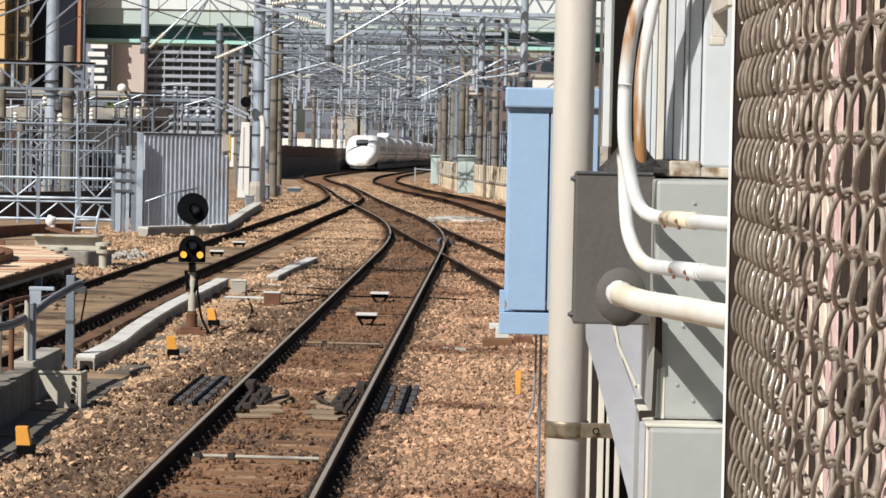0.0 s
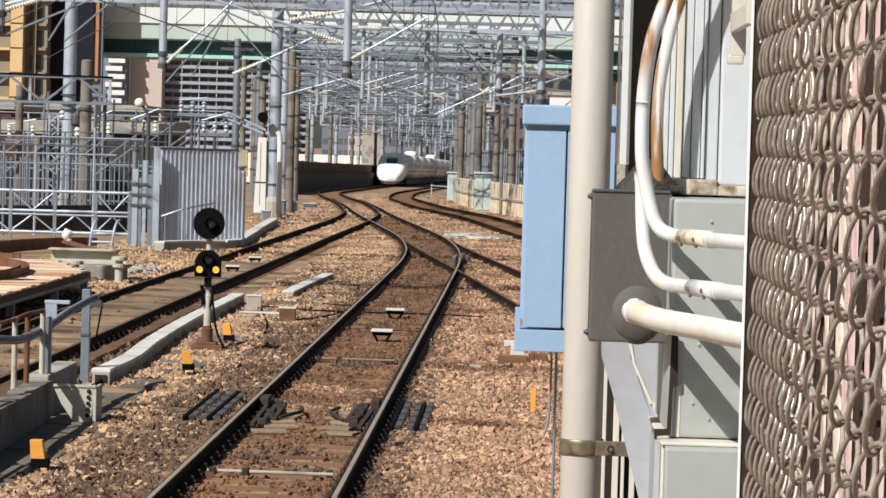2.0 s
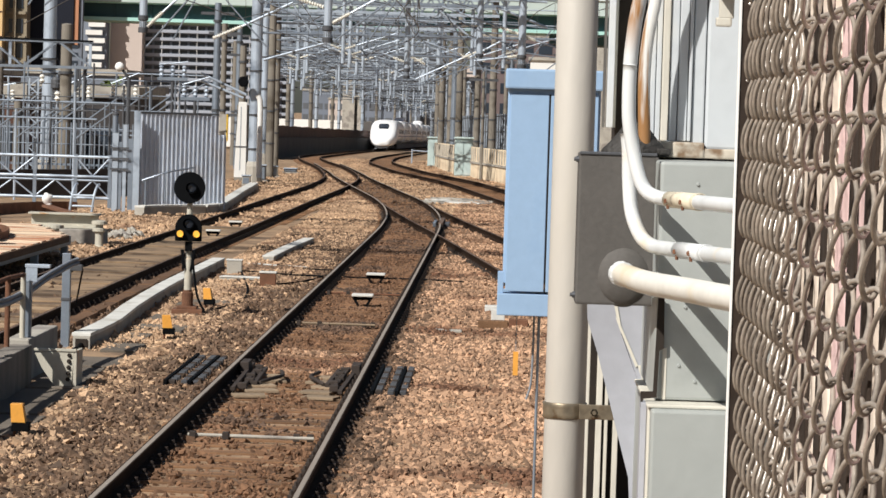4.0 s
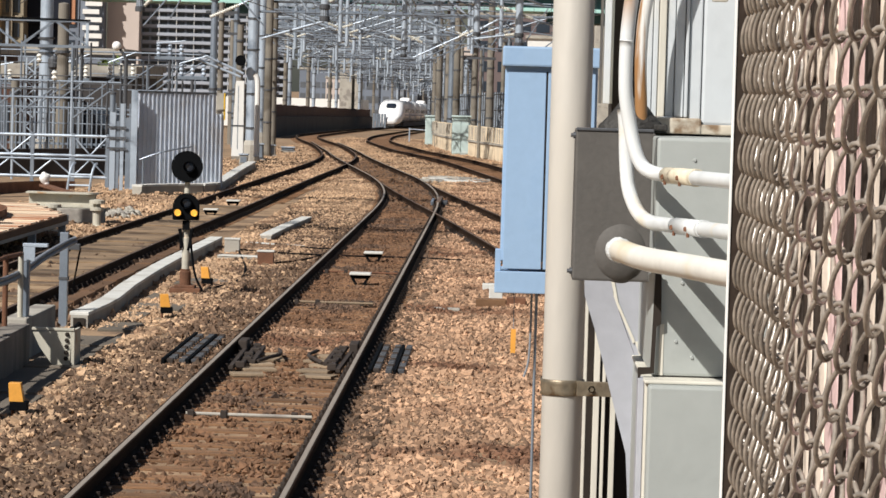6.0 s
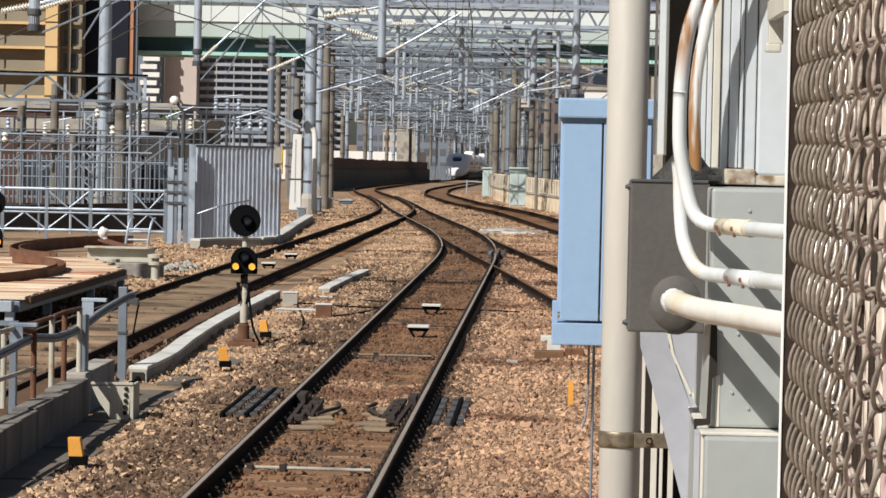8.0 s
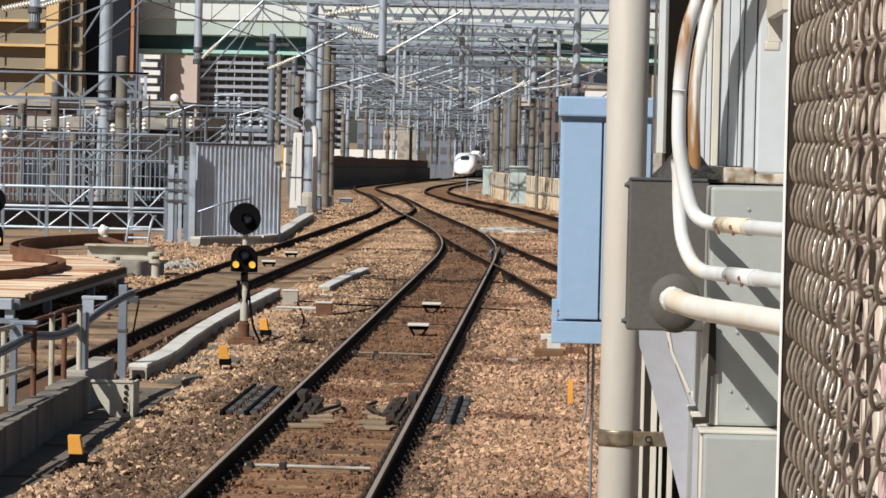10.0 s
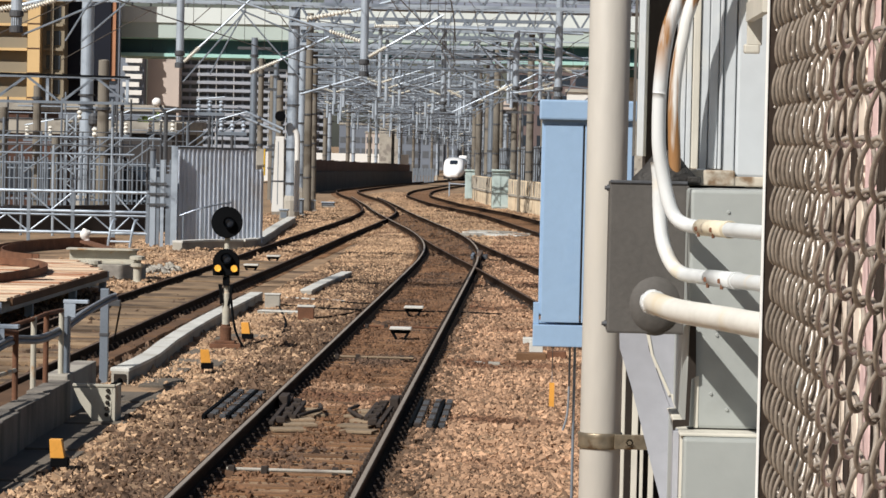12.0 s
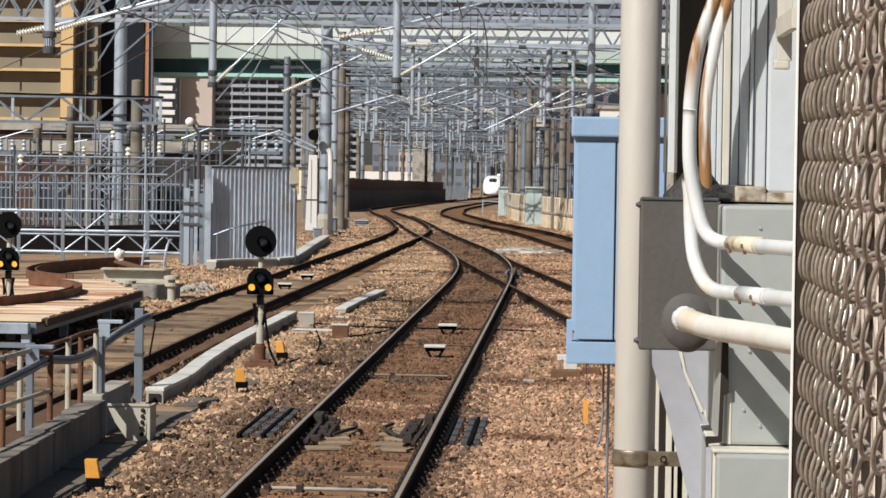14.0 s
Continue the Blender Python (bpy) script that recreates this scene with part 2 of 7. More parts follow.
M_APT_RAIL = mat("apartment_rail", (0.33, 0.36, 0.42), 0.8, var=0.1, scale=0.1, bump=0.03)
M_BRICK_DARK = mat("dark_brick_tile", (0.15, 0.115, 0.115), 0.85, var=0.15, scale=0.1, bump=0.03)
M_MAUVE = mat("mauve_tile", (0.30, 0.23, 0.24), 0.85, var=0.15, scale=0.1, bump=0.03)
M_WINDOW = mat("window_glass", (0.03, 0.04, 0.055), 0.15, var=0.2, scale=0.2, bump=0.0)
M_CITY = mat("far_city", (0.20, 0.22, 0.25), 0.9, var=0.2, scale=0.05, bump=0.0)
M_SHEET = mat("pale_sheet_metal", (0.57, 0.63, 0.72), 0.5, 0.1, var=0.15, scale=1.2, bump=0.05, tint=(0.5, 0.52, 0.56), tint_scale=1.0)
M_CITYWIN = mat("far_window", (0.10, 0.11, 0.125), 0.3, var=0.2, scale=0.2, bump=0.0)
M_GROUND = mat("town_ground", (0.20, 0.19, 0.17), 0.95, var=0.3, scale=0.05, bump=0.1)
M_ASPHALT = mat("walkway", (0.13, 0.11, 0.088), 0.95, var=0.3, scale=1.2, bump=0.4)
M_LEAF = mat("leaves", (0.10, 0.14, 0.03), 0.8, var=0.4, scale=1.5, bump=0.1, piece=0.4)
M_BARK = mat("bark", (0.10, 0.075, 0.05), 0.9, var=0.3, scale=3, bump=0.3)
M_PLATFORM = mat("platform_slab", (0.40, 0.39, 0.37), 0.9, var=0.2, scale=1, bump=0.2)
M_YELLOW = mat("yellow_paint", (0.75, 0.48, 0.03), 0.6, var=0.15, scale=6, bump=0.05)
M_AMBER = glow("amber_lamp", (1.0, 0.50, 0.07), 1.1)


# ---------------------------------------------------------------- mesh helpers
def finish(bm, name, material, parent=None, smooth=False):
    me = bpy.data.meshes.new(name)
    bm.to_mesh(me)
    bm.free()
    me.materials.append(material)
    if smooth:
        me.shade_smooth()
    ob = new(name, me)
    if parent is not None:
        ob.parent = parent
    return ob


def part(name, bm, material, parent, label="", smooth=False):
    ob = finish(bm, name, material, parent, smooth)
    if label:
        tagged(ob, label)
    return ob


def thing(name, label, category, group="", kind="", at=(0, 0, 0), rz=0):
    ob = new(name)
    ob.empty_display_size = 0.2
    ob.matrix_basis = pose(*at, 0, 0, rz)
    return tagged(ob, label, category, group, kind)


def box(bm, lo, hi, bevel=0.0, m=None):
    """A box from corner lo to corner hi."""
    c = [(a + b) / 2 for a, b in zip(lo, hi)]
    s = [abs(b - a) for a, b in zip(lo, hi)]
    mm = Matrix.Translation(c) @ Matrix.Diagonal((*s, 1))
    if m is not None:
        mm = m @ mm
    r = bmesh.ops.create_cube(bm, size=1, matrix=mm)
    if bevel:
        es = list({e for v in r["verts"] for e in v.link_edges})
        bmesh.ops.bevel(bm, geom=es, offset=bevel, segments=2, affect="EDGES", profile=0.6)
    return bm


def boxes(*pairs, bevel=0.0):
    bm = bmesh.new()
    for lo, hi in pairs:
        box(bm, lo, hi, bevel)
    return bm


def rod(bm, a, b, r0, r1=None, seg=8, caps=True):
    """A round bar from a to b."""
    a, b = Vector(a), Vector(b)
    d = b - a
    if d.length < 1e-6:
        return bm
    m = Matrix.Translation((a + b) / 2) @ d.to_track_quat("Z", "Y").to_matrix().to_4x4()
    bmesh.ops.create_cone(bm, cap_ends=caps, segments=seg, radius1=r0, radius2=r0 if r1 is None else r1, depth=d.length, matrix=m)
    return bm


def rods(*rows, seg=8):
    bm = bmesh.new()
    for a, b, r in rows:
        rod(bm, a, b, r, seg=seg)
    return bm


def bar(bm, a, b, w, h):
    """A square-edged bar from a to b, w wide and h high."""
    a, b = Vector(a), Vector(b)
    d = b - a
    m = Matrix.Translation((a + b) / 2) @ d.to_track_quat("Y", "Z").to_matrix().to_4x4() @ Matrix.Diagonal((w, d.length, h, 1))
    bmesh.ops.create_cube(bm, size=1, matrix=m)
    return bm


def smooth_line(pts, step):
    """Points every step metres along a soft curve through pts."""
    p = [Vector(q) for q in pts]
    p = [2 * p[0] - p[1]] + p + [2 * p[-1] - p[-2]]
    fine = []
    for i in range(1, len(p) - 2):
        a, b, c, d = p[i - 1:i + 3]
        n = max(2, int((c - b).length / step * 3))
        for k in range(n):
            t = k / n
            fine.append(0.5 * (2 * b + (c - a) * t + (2 * a - 5 * b + 4 * c - d) * t * t + (3 * b - 3 * c + d - a) * t ** 3))
    fine.append(p[-2])
    out, gone, want = [fine[0]], 0.0, step
    for a, b in zip(fine, fine[1:]):
        s = (b - a).length
        while gone + s >= want and s > 0:
            out.append(a.lerp(b, (want - gone) / s))
            want += step
        gone += s
    if (out[-1] - fine[-1]).length > step * 0.2:
        out.append(fine[-1])
    return out


def sweep(bm, pts, profile, closed=True, up=Vector((0, 0, 1))):
    """Sweeps a profile of (aside, up) points along pts."""
    rings = []
    for i, p in enumerate(pts):
        d = (pts[min(i + 1, len(pts) - 1)] - pts[max(i - 1, 0)]).normalized()
        side = d.cross(up).normalized()
        top = side.cross(d)
        rings.append([bm.verts.new(p + side * u + top * v) for u, v in profile])
    n = len(profile)
    for a, b in zip(rings, rings[1:]):
        for k in range(n if closed else n - 1):
            bm.faces.new((a[k], a[(k + 1) % n], b[(k + 1) % n], b[k]))
    if closed:
        bm.faces.new(rings[0])
        bm.faces.new(rings[-1][::-1])
    return bm


def hose(bm, pts, r, step=0.01, seg=14, tangent_up=Vector((0, 1, 0))):
    """A bent round pipe along a soft curve."""
    line = smooth_line(pts, step)
    prof = [(r * math.cos(2 * math.pi * k / seg), r * math.sin(2 * math.pi * k / seg)) for k in range(seg)]
    return sweep(bm, line, prof, True, tangent_up)


def lathe(bm, rows, seg=20, m=None):
    """Turns rows of (radius, height) about z."""
    rings = []
    for r, z in rows:
        ring = []
        for k in range(seg):
            a = 2 * math.pi * k / seg
            v = Vector((r * math.cos(a), r * math.sin(a), z))
            ring.append(bm.verts.new(m @ v if m is not None else v))
        rings.append(ring)
    for a, b in zip(rings, rings[1:]):
        for k in range(seg):
            bm.faces.new((a[k], a[(k + 1) % seg], b[(k + 1) % seg], b[k]))
    bm.faces.new(rings[0][::-1])
    bm.faces.new(rings[-1])
    return bm


def fall(y):
    """The line's height: level by the station, then falling gently."""
    return -0.0081 * (math.sqrt((y - 160) ** 2 + 400) + (y - 160)) / 2 if y > 0 else 0.0

# ---------------------------------------------------------------- ground
def make_ground():
    bm = bmesh.new()
    xs = [-3000, -900, -300, -90, -45, -22, -11, 0, 3, 12, 45, 300, 900, 3000]
    ys = [-300, -60, -10, 10, 20, 40, 80, 120, 140, 160, 180, 200, 230, 270, 320, 400, 500, 640, 800, 1200, 2000, 4500]
    grid = []
    for y in ys:
        row = []
        for x in xs:
            z = fall(min(y, 700)) - (0.188 if abs(x + 5) < 18 else 0.6)
            row.append(bm.verts.new((x, y, z)))
        grid.append(row)
    for a, b in zip(grid, grid[1:]):
        for k in range(len(xs) - 1):
            bm.faces.new((a[k], a[k + 1], b[k + 1], b[k]))
    tagged(finish(bm, "ground", M_BALLAST), "brown ballast ground between the railway tracks", "ground", kind="structure")


make_ground()

# ---------------------------------------------------------------- tracks
LINE_NEAR = [(-2.23, 8), (-2.23, 40), (-2.23, 72), (-2.27, 82), (-2.45, 90), (-2.85, 98), (-3.45, 106), (-4.35, 115.5), (-5.35, 126), (-6.4, 137.5), (-7.16, 147), (-8.42, 162), (-9.95, 181)]
LINE_LEFT = [(-7.0, 8), (-7.0, 40), (-6.99, 58), (-6.86, 75), (-6.75, 100), (-6.62, 122), (-6.82, 135), (-7.4, 146), (-9.0, 167), (-11.2, 192), (-12.9, 214), (-13.85, 232),
             (-14.3, 270), (-14.5, 320), (-14.1, 400), (-13.65, 480), (-13.2, 560), (-12.2, 800)]
LINE_BRANCH = [(2.8, 37), (0.75, 60), (-0.6, 74.7), (-1.9, 88), (-3.05, 101)]
LINE_RIGHT = [(5.6, 60), (3.3, 84), (1.15, 104), (-1.45, 133), (-3.15, 147), (-4.75, 161), (-6.95, 190), (-8.0, 212), (-8.75, 245), (-8.85, 290), (-8.4, 400), (-7.6, 620)]


def centre(line, y):
    return float(np.interp(y, [p[1] for p in line], [p[0] for p in line]))


def on_line(line, step, off=0.0, z=0.0):
    pts = smooth_line([(x, y, 0) for x, y in line], step)
    out = []
    for i, p in enumerate(pts):
        d = (pts[min(i + 1, len(pts) - 1)] - pts[max(i - 1, 0)]).normalized()
        q = p + Vector((d.y, -d.x, 0)) * off
        q.z = fall(q.y) + z
        out.append(q)
    return out


FOOT = [(0.064, -0.15), (0.064, -0.138), (0.012, -0.118), (0.01, -0.045), (0.034, -0.036), (0.034, -0.003), (-0.034, -0.003), (-0.034, -0.036), (-0.01, -0.045),
        (-0.012, -0.118), (-0.064, -0.138), (-0.064, -0.15)]
HEAD = [(0.022, -0.004), (0.020, 0.0), (-0.020, 0.0), (-0.022, -0.004)]


def make_track(line, label, bright, n_detail, last_y, stuff_y):
    """Two rails on sleepers, with fastenings."""
    track = thing("track", label, "railway track", "tracks", "structure")
    for off in (-0.75, 0.75):
        pts = on_line(line, 1.5, off)
        bm = bmesh.new()
        sweep(bm, pts, FOOT)
        rail = part("rail", bm, M_RAILSIDE, track)
        bm = bmesh.new()
        sweep(bm, pts, HEAD)
        part("rail_head", bm, bright, rail, "worn rail head, polished by wheels" if bright is M_RAILTOP else "dull brown rail head")
    places = on_line(line, 0.58)
    bm = box(bmesh.new(), (-0.99, -0.115, -0.30), (0.99, 0.115, -0.168), 0.012)
    me = bpy.data.meshes.new("sleeper")
    bm.to_mesh(me)
    bm.free()
    me.materials.append(M_SLEEPER)
    # one chair plate with two bolts for each rail seat
    bm = bmesh.new()
    for off in (-0.75, 0.75):
        box(bm, (off - 0.15, -0.07, -0.168), (off + 0.15, 0.07, -0.152))
        for s in (-0.1, 0.1):
            box(bm, (off + s - 0.03, -0.04, -0.152), (off + s + 0.03, 0.04, -0.115))
            rod(bm, (off + s, 0, -0.12), (off + s, 0, -0.08), 0.018, seg=6)
    clip = bpy.data.meshes.new("fastening")
    bm.to_mesh(clip)
    bm.free()
    clip.materials.append(M_CLIP)
    rest = []
    count = 0
    for i, p in enumerate(places):
        if p.y < 20 or p.y > last_y:
            continue
        d = (places[min(i + 1, len(places) - 1)] - places[max(i - 1, 0)]).normalized()
        m = Matrix.Translation(p) @ Matrix.Rotation(math.atan2(-d.x, d.y) + random.uniform(-0.006, 0.006), 4, "Z")
        if count < n_detail:
            ob = new("sleeper", me)
            ob.parent, ob.matrix_basis = track, m
            fx = new("fastening", clip)
            fx.parent, fx.matrix_basis = ob, Matrix.Identity(4)
            count += 1
        elif p.y < stuff_y:
            rest.append(m)
    if rest:
        bm = bmesh.new()
        for m in rest:
            box(bm, (-1.15, -0.115, -0.30), (1.15, 0.115, -0.168), 0, m)
        ob = part("far_sleepers", bm, M_SLEEPER, track)
        tagged(ob, kind="stuff")
    return track


make_track(LINE_NEAR, "departure track with steel rails on wooden sleepers", M_RAILTOP, 130, 137, 137)
make_track(LINE_LEFT, "curving main track with brown rails on ballast", M_RAILDULL, 110, 330, 330)
make_track(LINE_BRANCH, "diverging turnout track with rusty rails", M_RAILDULL, 60, 101, 101)
make_track(LINE_RIGHT, "outer main track curving beside the low wall", M_RAILDULL, 80, 300, 300)

# ---------------------------------------------------------------- platform end: pole, boxes, pipes, fence
def make_pole():
    pole = thing("pole", "beige painted steel pole with a rusty clamp band", "pole", at=(0.1442, 6.72, -0.34))
    part("shaft", rod(bmesh.new(), (0, 0, 0), (0.002, 0, 6.2), 0.0438, seg=40), M_POLE, pole, smooth=True)
    bm = lathe(bmesh.new(), [(0.0455, 2.640), (0.048, 2.642), (0.0455, 2.650), (0.047, 2.658), (0.0455, 2.664), (0.048, 2.672), (0.0455, 2.674)], 40)
    clamp = part("clamp_band", bm, M_CLAMP, pole, "stained steel clamp band", smooth=True)
    bm = boxes(((0.03, -0.05, 2.642), (0.128, -0.046, 2.673)), ((0.03, -0.042, 2.642), (0.128, -0.038, 2.673)), bevel=0.001)
    part("clamp_ear", bm, M_CLAMP, clamp)
    for x in (0.062, 0.108):
        part("bolt", lathe(bmesh.new(), [(0.005, -0.056), (0.005, -0.05), (0.008, -0.05), (0.008, -0.034)], 6, pose(x, 0, 2.657, -90) @ pose(0, 0, 0.0)), M_CLAMP, clamp)


make_pole()


def make_blue_cabinet():
    cab = thing("equipment_box", "light blue painted steel equipment box on a post", "box", at=(0.0, 9.8, 2.318))
    part("body", boxes(((0.009, 0, 0.10), (0.297, 0.26, 0.712)), bevel=0.004), M_BLUEBOX, cab)
    part("cap", boxes(((0.0, -0.03, 0.705), (0.305, 0.29, 0.767)), bevel=0.006), M_BLUEBOX, cab, "overhanging flat lid")
    part("skirt", boxes(((-0.006, -0.012, 0.0), (0.305, 0.27, 0.068)), bevel=0.003), M_BLUEBOX, cab)
    part("side_flange", boxes(((-0.006, 0.0, 0.068), (0.012, 0.05, 0.135)), bevel=0.002), M_BLUEBOX, cab)
    door = part("door", boxes(((0.018, -0.012, 0.076), (0.137, -0.001, 0.690)), ((0.143, -0.012, 0.076), (0.290, -0.001, 0.690)), bevel=0.002), M_BLUEBOX, cab)
    part("door_seam", boxes(((0.138, -0.008, 0.076), (0.1425, -0.002, 0.690))), M_GAP, door)
    part("post", rod(bmesh.new(), (0.21, 0.31, -2.66), (0.21, 0.31, 0.6), 0.04, seg=16), M_GALV, cab)
    for z in (0.2, 0.5):
        part("bracket", boxes(((0.12, 0.26, z), (0.28, 0.29, z + 0.04))), M_GALV, cab)
    bm = hose(bmesh.new(), [(0.112, 0.1, 0.02), (0.112, 0.1, -0.12), (0.108, 0.1, -0.22), (0.095, 0.1, -0.27)], 0.0035, 0.02, 8)
    part("drain_cable", bm, M_CABLE, cab, "thin hanging cable")
    part("tag", boxes(((0.050, 0.094, -0.195), (0.066, 0.098, -0.12))), M_ORANGE, cab, "orange cable tag")
    part("tag_wire", rod(bmesh.new(), (0.058, 0.096, -0.12), (0.058, 0.096, 0.02), 0.0012, seg=5), M_CABLE, cab)
    part("cable_sleeve", rod(bmesh.new(), (0.128, 0.12, 0.02), (0.128, 0.12, -2.66), 0.0045, seg=8), M_GALV, cab)


make_blue_cabinet()


def make_junction_box():
    jb = thing("junction_box", "dark grey junction box sealed with black putty", "junction box", at=(0, 4.15, 0))
    part("body", boxes(((0.094, 0, 2.697), (0.197, 0.075, 2.897)), bevel=0.003), M_JBOX, jb)
    part("lid_edge", boxes(((0.0945, -0.002, 2.8945), (0.1965, 0.004, 2.8985)), bevel=0.001), M_GALV_DARK, jb, "thin steel-grey upper edge")
    part("lid_edge", boxes(((0.1945, -0.002, 2.698), (0.1985, 0.004, 2.893)), bevel=0.001), M_JBOX, jb)
    for z in (2.888, 2.709):
        bm = lathe(bmesh.new(), [(0.0026, -0.003), (0.0026, 0), (0.0042, 0), (0.0042, 0.004)], 8, pose(0.0905, 0.006, z, 0, 90))
        part("hinge_bolt", bm, M_GALV_DARK, jb)
    # soft mound of sealing putty where the thick pipe enters
    bm = bmesh.new()
    bmesh.ops.create_icosphere(bm, subdivisions=4, radius=1, matrix=Matrix.Translation((0.1573, 0.008, 2.7353)) @ Matrix.Diagonal((0.037, 0.020, 0.041, 1)))
    for v in bm.verts:
        v.co += v.co.normalized() * 0.0008 * noise.noise(v.co * 50)
    part("putty_mound", bm, M_JBOX, jb, "black sealing putty mound", smooth=True)
    bm = lathe(bmesh.new(), [(0.046, 0), (0.044, 0.008), (0.03, 0.022), (0.019, 0.036), (0.016, 0.042), (0.012, 0.044)], 28, Matrix.Translation((0.168, 0.035, 2.894)) @ Matrix.Diagonal((1, 0.7, 1, 1)))
    for v in bm.verts:
        v.co += Vector((noise.noise(v.co * 60), 0, noise.noise(v.co * 60 + Vector((5, 5, 5))))) * 0.002
    part("pipe_boot", bm, M_PUTTY, jb, "black putty cone round the pipes", smooth=True)
    part("boot_foot", boxes(((0.196, 0.0, 2.897), (0.214, 0.03, 2.905)), bevel=0.002), M_PUTTY, jb)


make_junction_box()


def coupling(start, end, r, parent, m=M_COUPLE):
    a, b = Vector(start), Vector(end)
    ring = part("coupling", rod(bmesh.new(), a, b, r, seg=24), m, parent, "coupling sleeve with rust pits", smooth=True)
    d = (b - a).normalized()
    part("rim", rod(bmesh.new(), b - d * 0.012, b, r * 1.06, seg=24), m, ring)
    for k in (0.12, 0.62):
        c = a.lerp(b, k) + Vector((-r * 0.75, -r * 0.35, -r * 0.15))
        part("screw", rod(bmesh.new(), c, c + Vector((-0.003, -0.002, 0)), 0.003, seg=8), M_RUST, ring)
        part("lug", rod(bmesh.new(), c + Vector((0.001, 0, -0.004)), c + Vector((0.001, 0, -0.010)), 0.0022, seg=6), M_RUST, ring)


def make_pipes():
    """Conduits that bend out of the box and then run back along the platform, behind the fence."""
    p = thing("conduit", "white coated conduit bending from rusty upright to level", "pipe", "conduits")
    part("upper_pipe", hose(bmesh.new(), [(0.2158, 4.0000, 3.2509), (0.1694, 4.0000, 3.1218), (0.1582, 4.0000, 3.0823), (0.1527, 4.0000, 3.0387), (0.1508, 4.0000, 3.0108)], 0.0090, 0.008, 20), M_PIPE_STAIN, p, "rust-streaked pipe stretch", smooth=True)
    part("lower_pipe", hose(bmesh.new(), [(0.1508, 4.0000, 3.0108), (0.1505, 4.0000, 2.9750), (0.1520, 4.0000, 2.9393), (0.1586, 4.0000, 2.9022), (0.1662, 3.9950, 2.8709), (0.1757, 3.9900, 2.8526), (0.1895, 3.9750, 2.8454), (0.2051, 3.9200, 2.8444), (0.2542, 3.6200, 2.8473), (0.3036, 3.3300, 2.8497)], 0.0089, 0.008, 20, Vector((0.9, 0.5, -0.2))), M_PIPE_STAIN, p, smooth=True)
    coupling((0.2028, 3.9300, 2.8441), (0.2306, 3.7750, 2.8459), 0.0102, p)
    q = thing("conduit", "white coated conduit running down the box front", "pipe", "conduits")
    part("lower_pipe", hose(bmesh.new(), [(0.1515, 4.0350, 2.9247), (0.1542, 4.0350, 2.9031), (0.1557, 4.0350, 2.8670), (0.1592, 4.0300, 2.8289), (0.1658, 4.0200, 2.8063), (0.1751, 4.0100, 2.7903), (0.1868, 3.9800, 2.7832), (0.2009, 3.9200, 2.7832), (0.2183, 3.8300, 2.7847), (0.2542, 3.6000, 2.7898), (0.3040, 3.3200, 2.7953)], 0.0092, 0.008, 20, Vector((0.9, 0.5, -0.2))), M_PIPE, q, smooth=True)
    coupling((0.2123, 3.8600, 2.7843), (0.2375, 3.7120, 2.7873), 0.0102, q, M_PIPE)
    r = thing("conduit", "rusty cream conduit rising from the putty boot", "pipe", "conduits")
    part("upper_pipe", hose(bmesh.new(), [(0.2420, 4.1700, 3.2640), (0.1967, 4.1700, 3.1332), (0.1865, 4.1700, 3.0884), (0.1793, 4.1700, 3.0436), (0.1772, 4.1700, 3.0063), (0.1771, 4.1700, 2.9765), (0.1802, 4.1700, 2.9020)], 0.0082, 0.008, 18), M_PIPE_RUST, r, smooth=True)
    s = thing("conduit", "thick white conduit with cream fitting entering the box", "pipe", "conduits")
    part("lower_pipe", hose(bmesh.new(), [(0.1514, 4.1000, 2.7412), (0.1576, 4.0500, 2.7410), (0.1703, 3.9700, 2.7398), (0.1836, 3.8900, 2.7401), (0.2056, 3.7800, 2.7419), (0.2260, 3.6700, 2.7438), (0.2503, 3.5300, 2.7460), (0.3014, 3.2800, 2.7507)], 0.0148, 0.008, 28, Vector((0, 0, 1))), M_PIPE_FADE, s, smooth=True)
    # broken plaster collar at the mouth
    bm = lathe(bmesh.new(), [(0.0152, 0), (0.0172, 0.004), (0.0166, 0.014), (0.0150, 0.020)], 24, Matrix.Translation((0.1514, 4.1000, 2.7412)) @ Vector((0.0189, -0.1300, -0.0014)).to_track_quat("Z", "Y").to_matrix().to_4x4())
    for v in bm.verts:
        v.co += v.co.normalized() * 0.004 * noise.noise(v.co * 130)
    part("collar", bm, M_PIPE, s, "chipped white collar at the pipe mouth")


make_pipes()


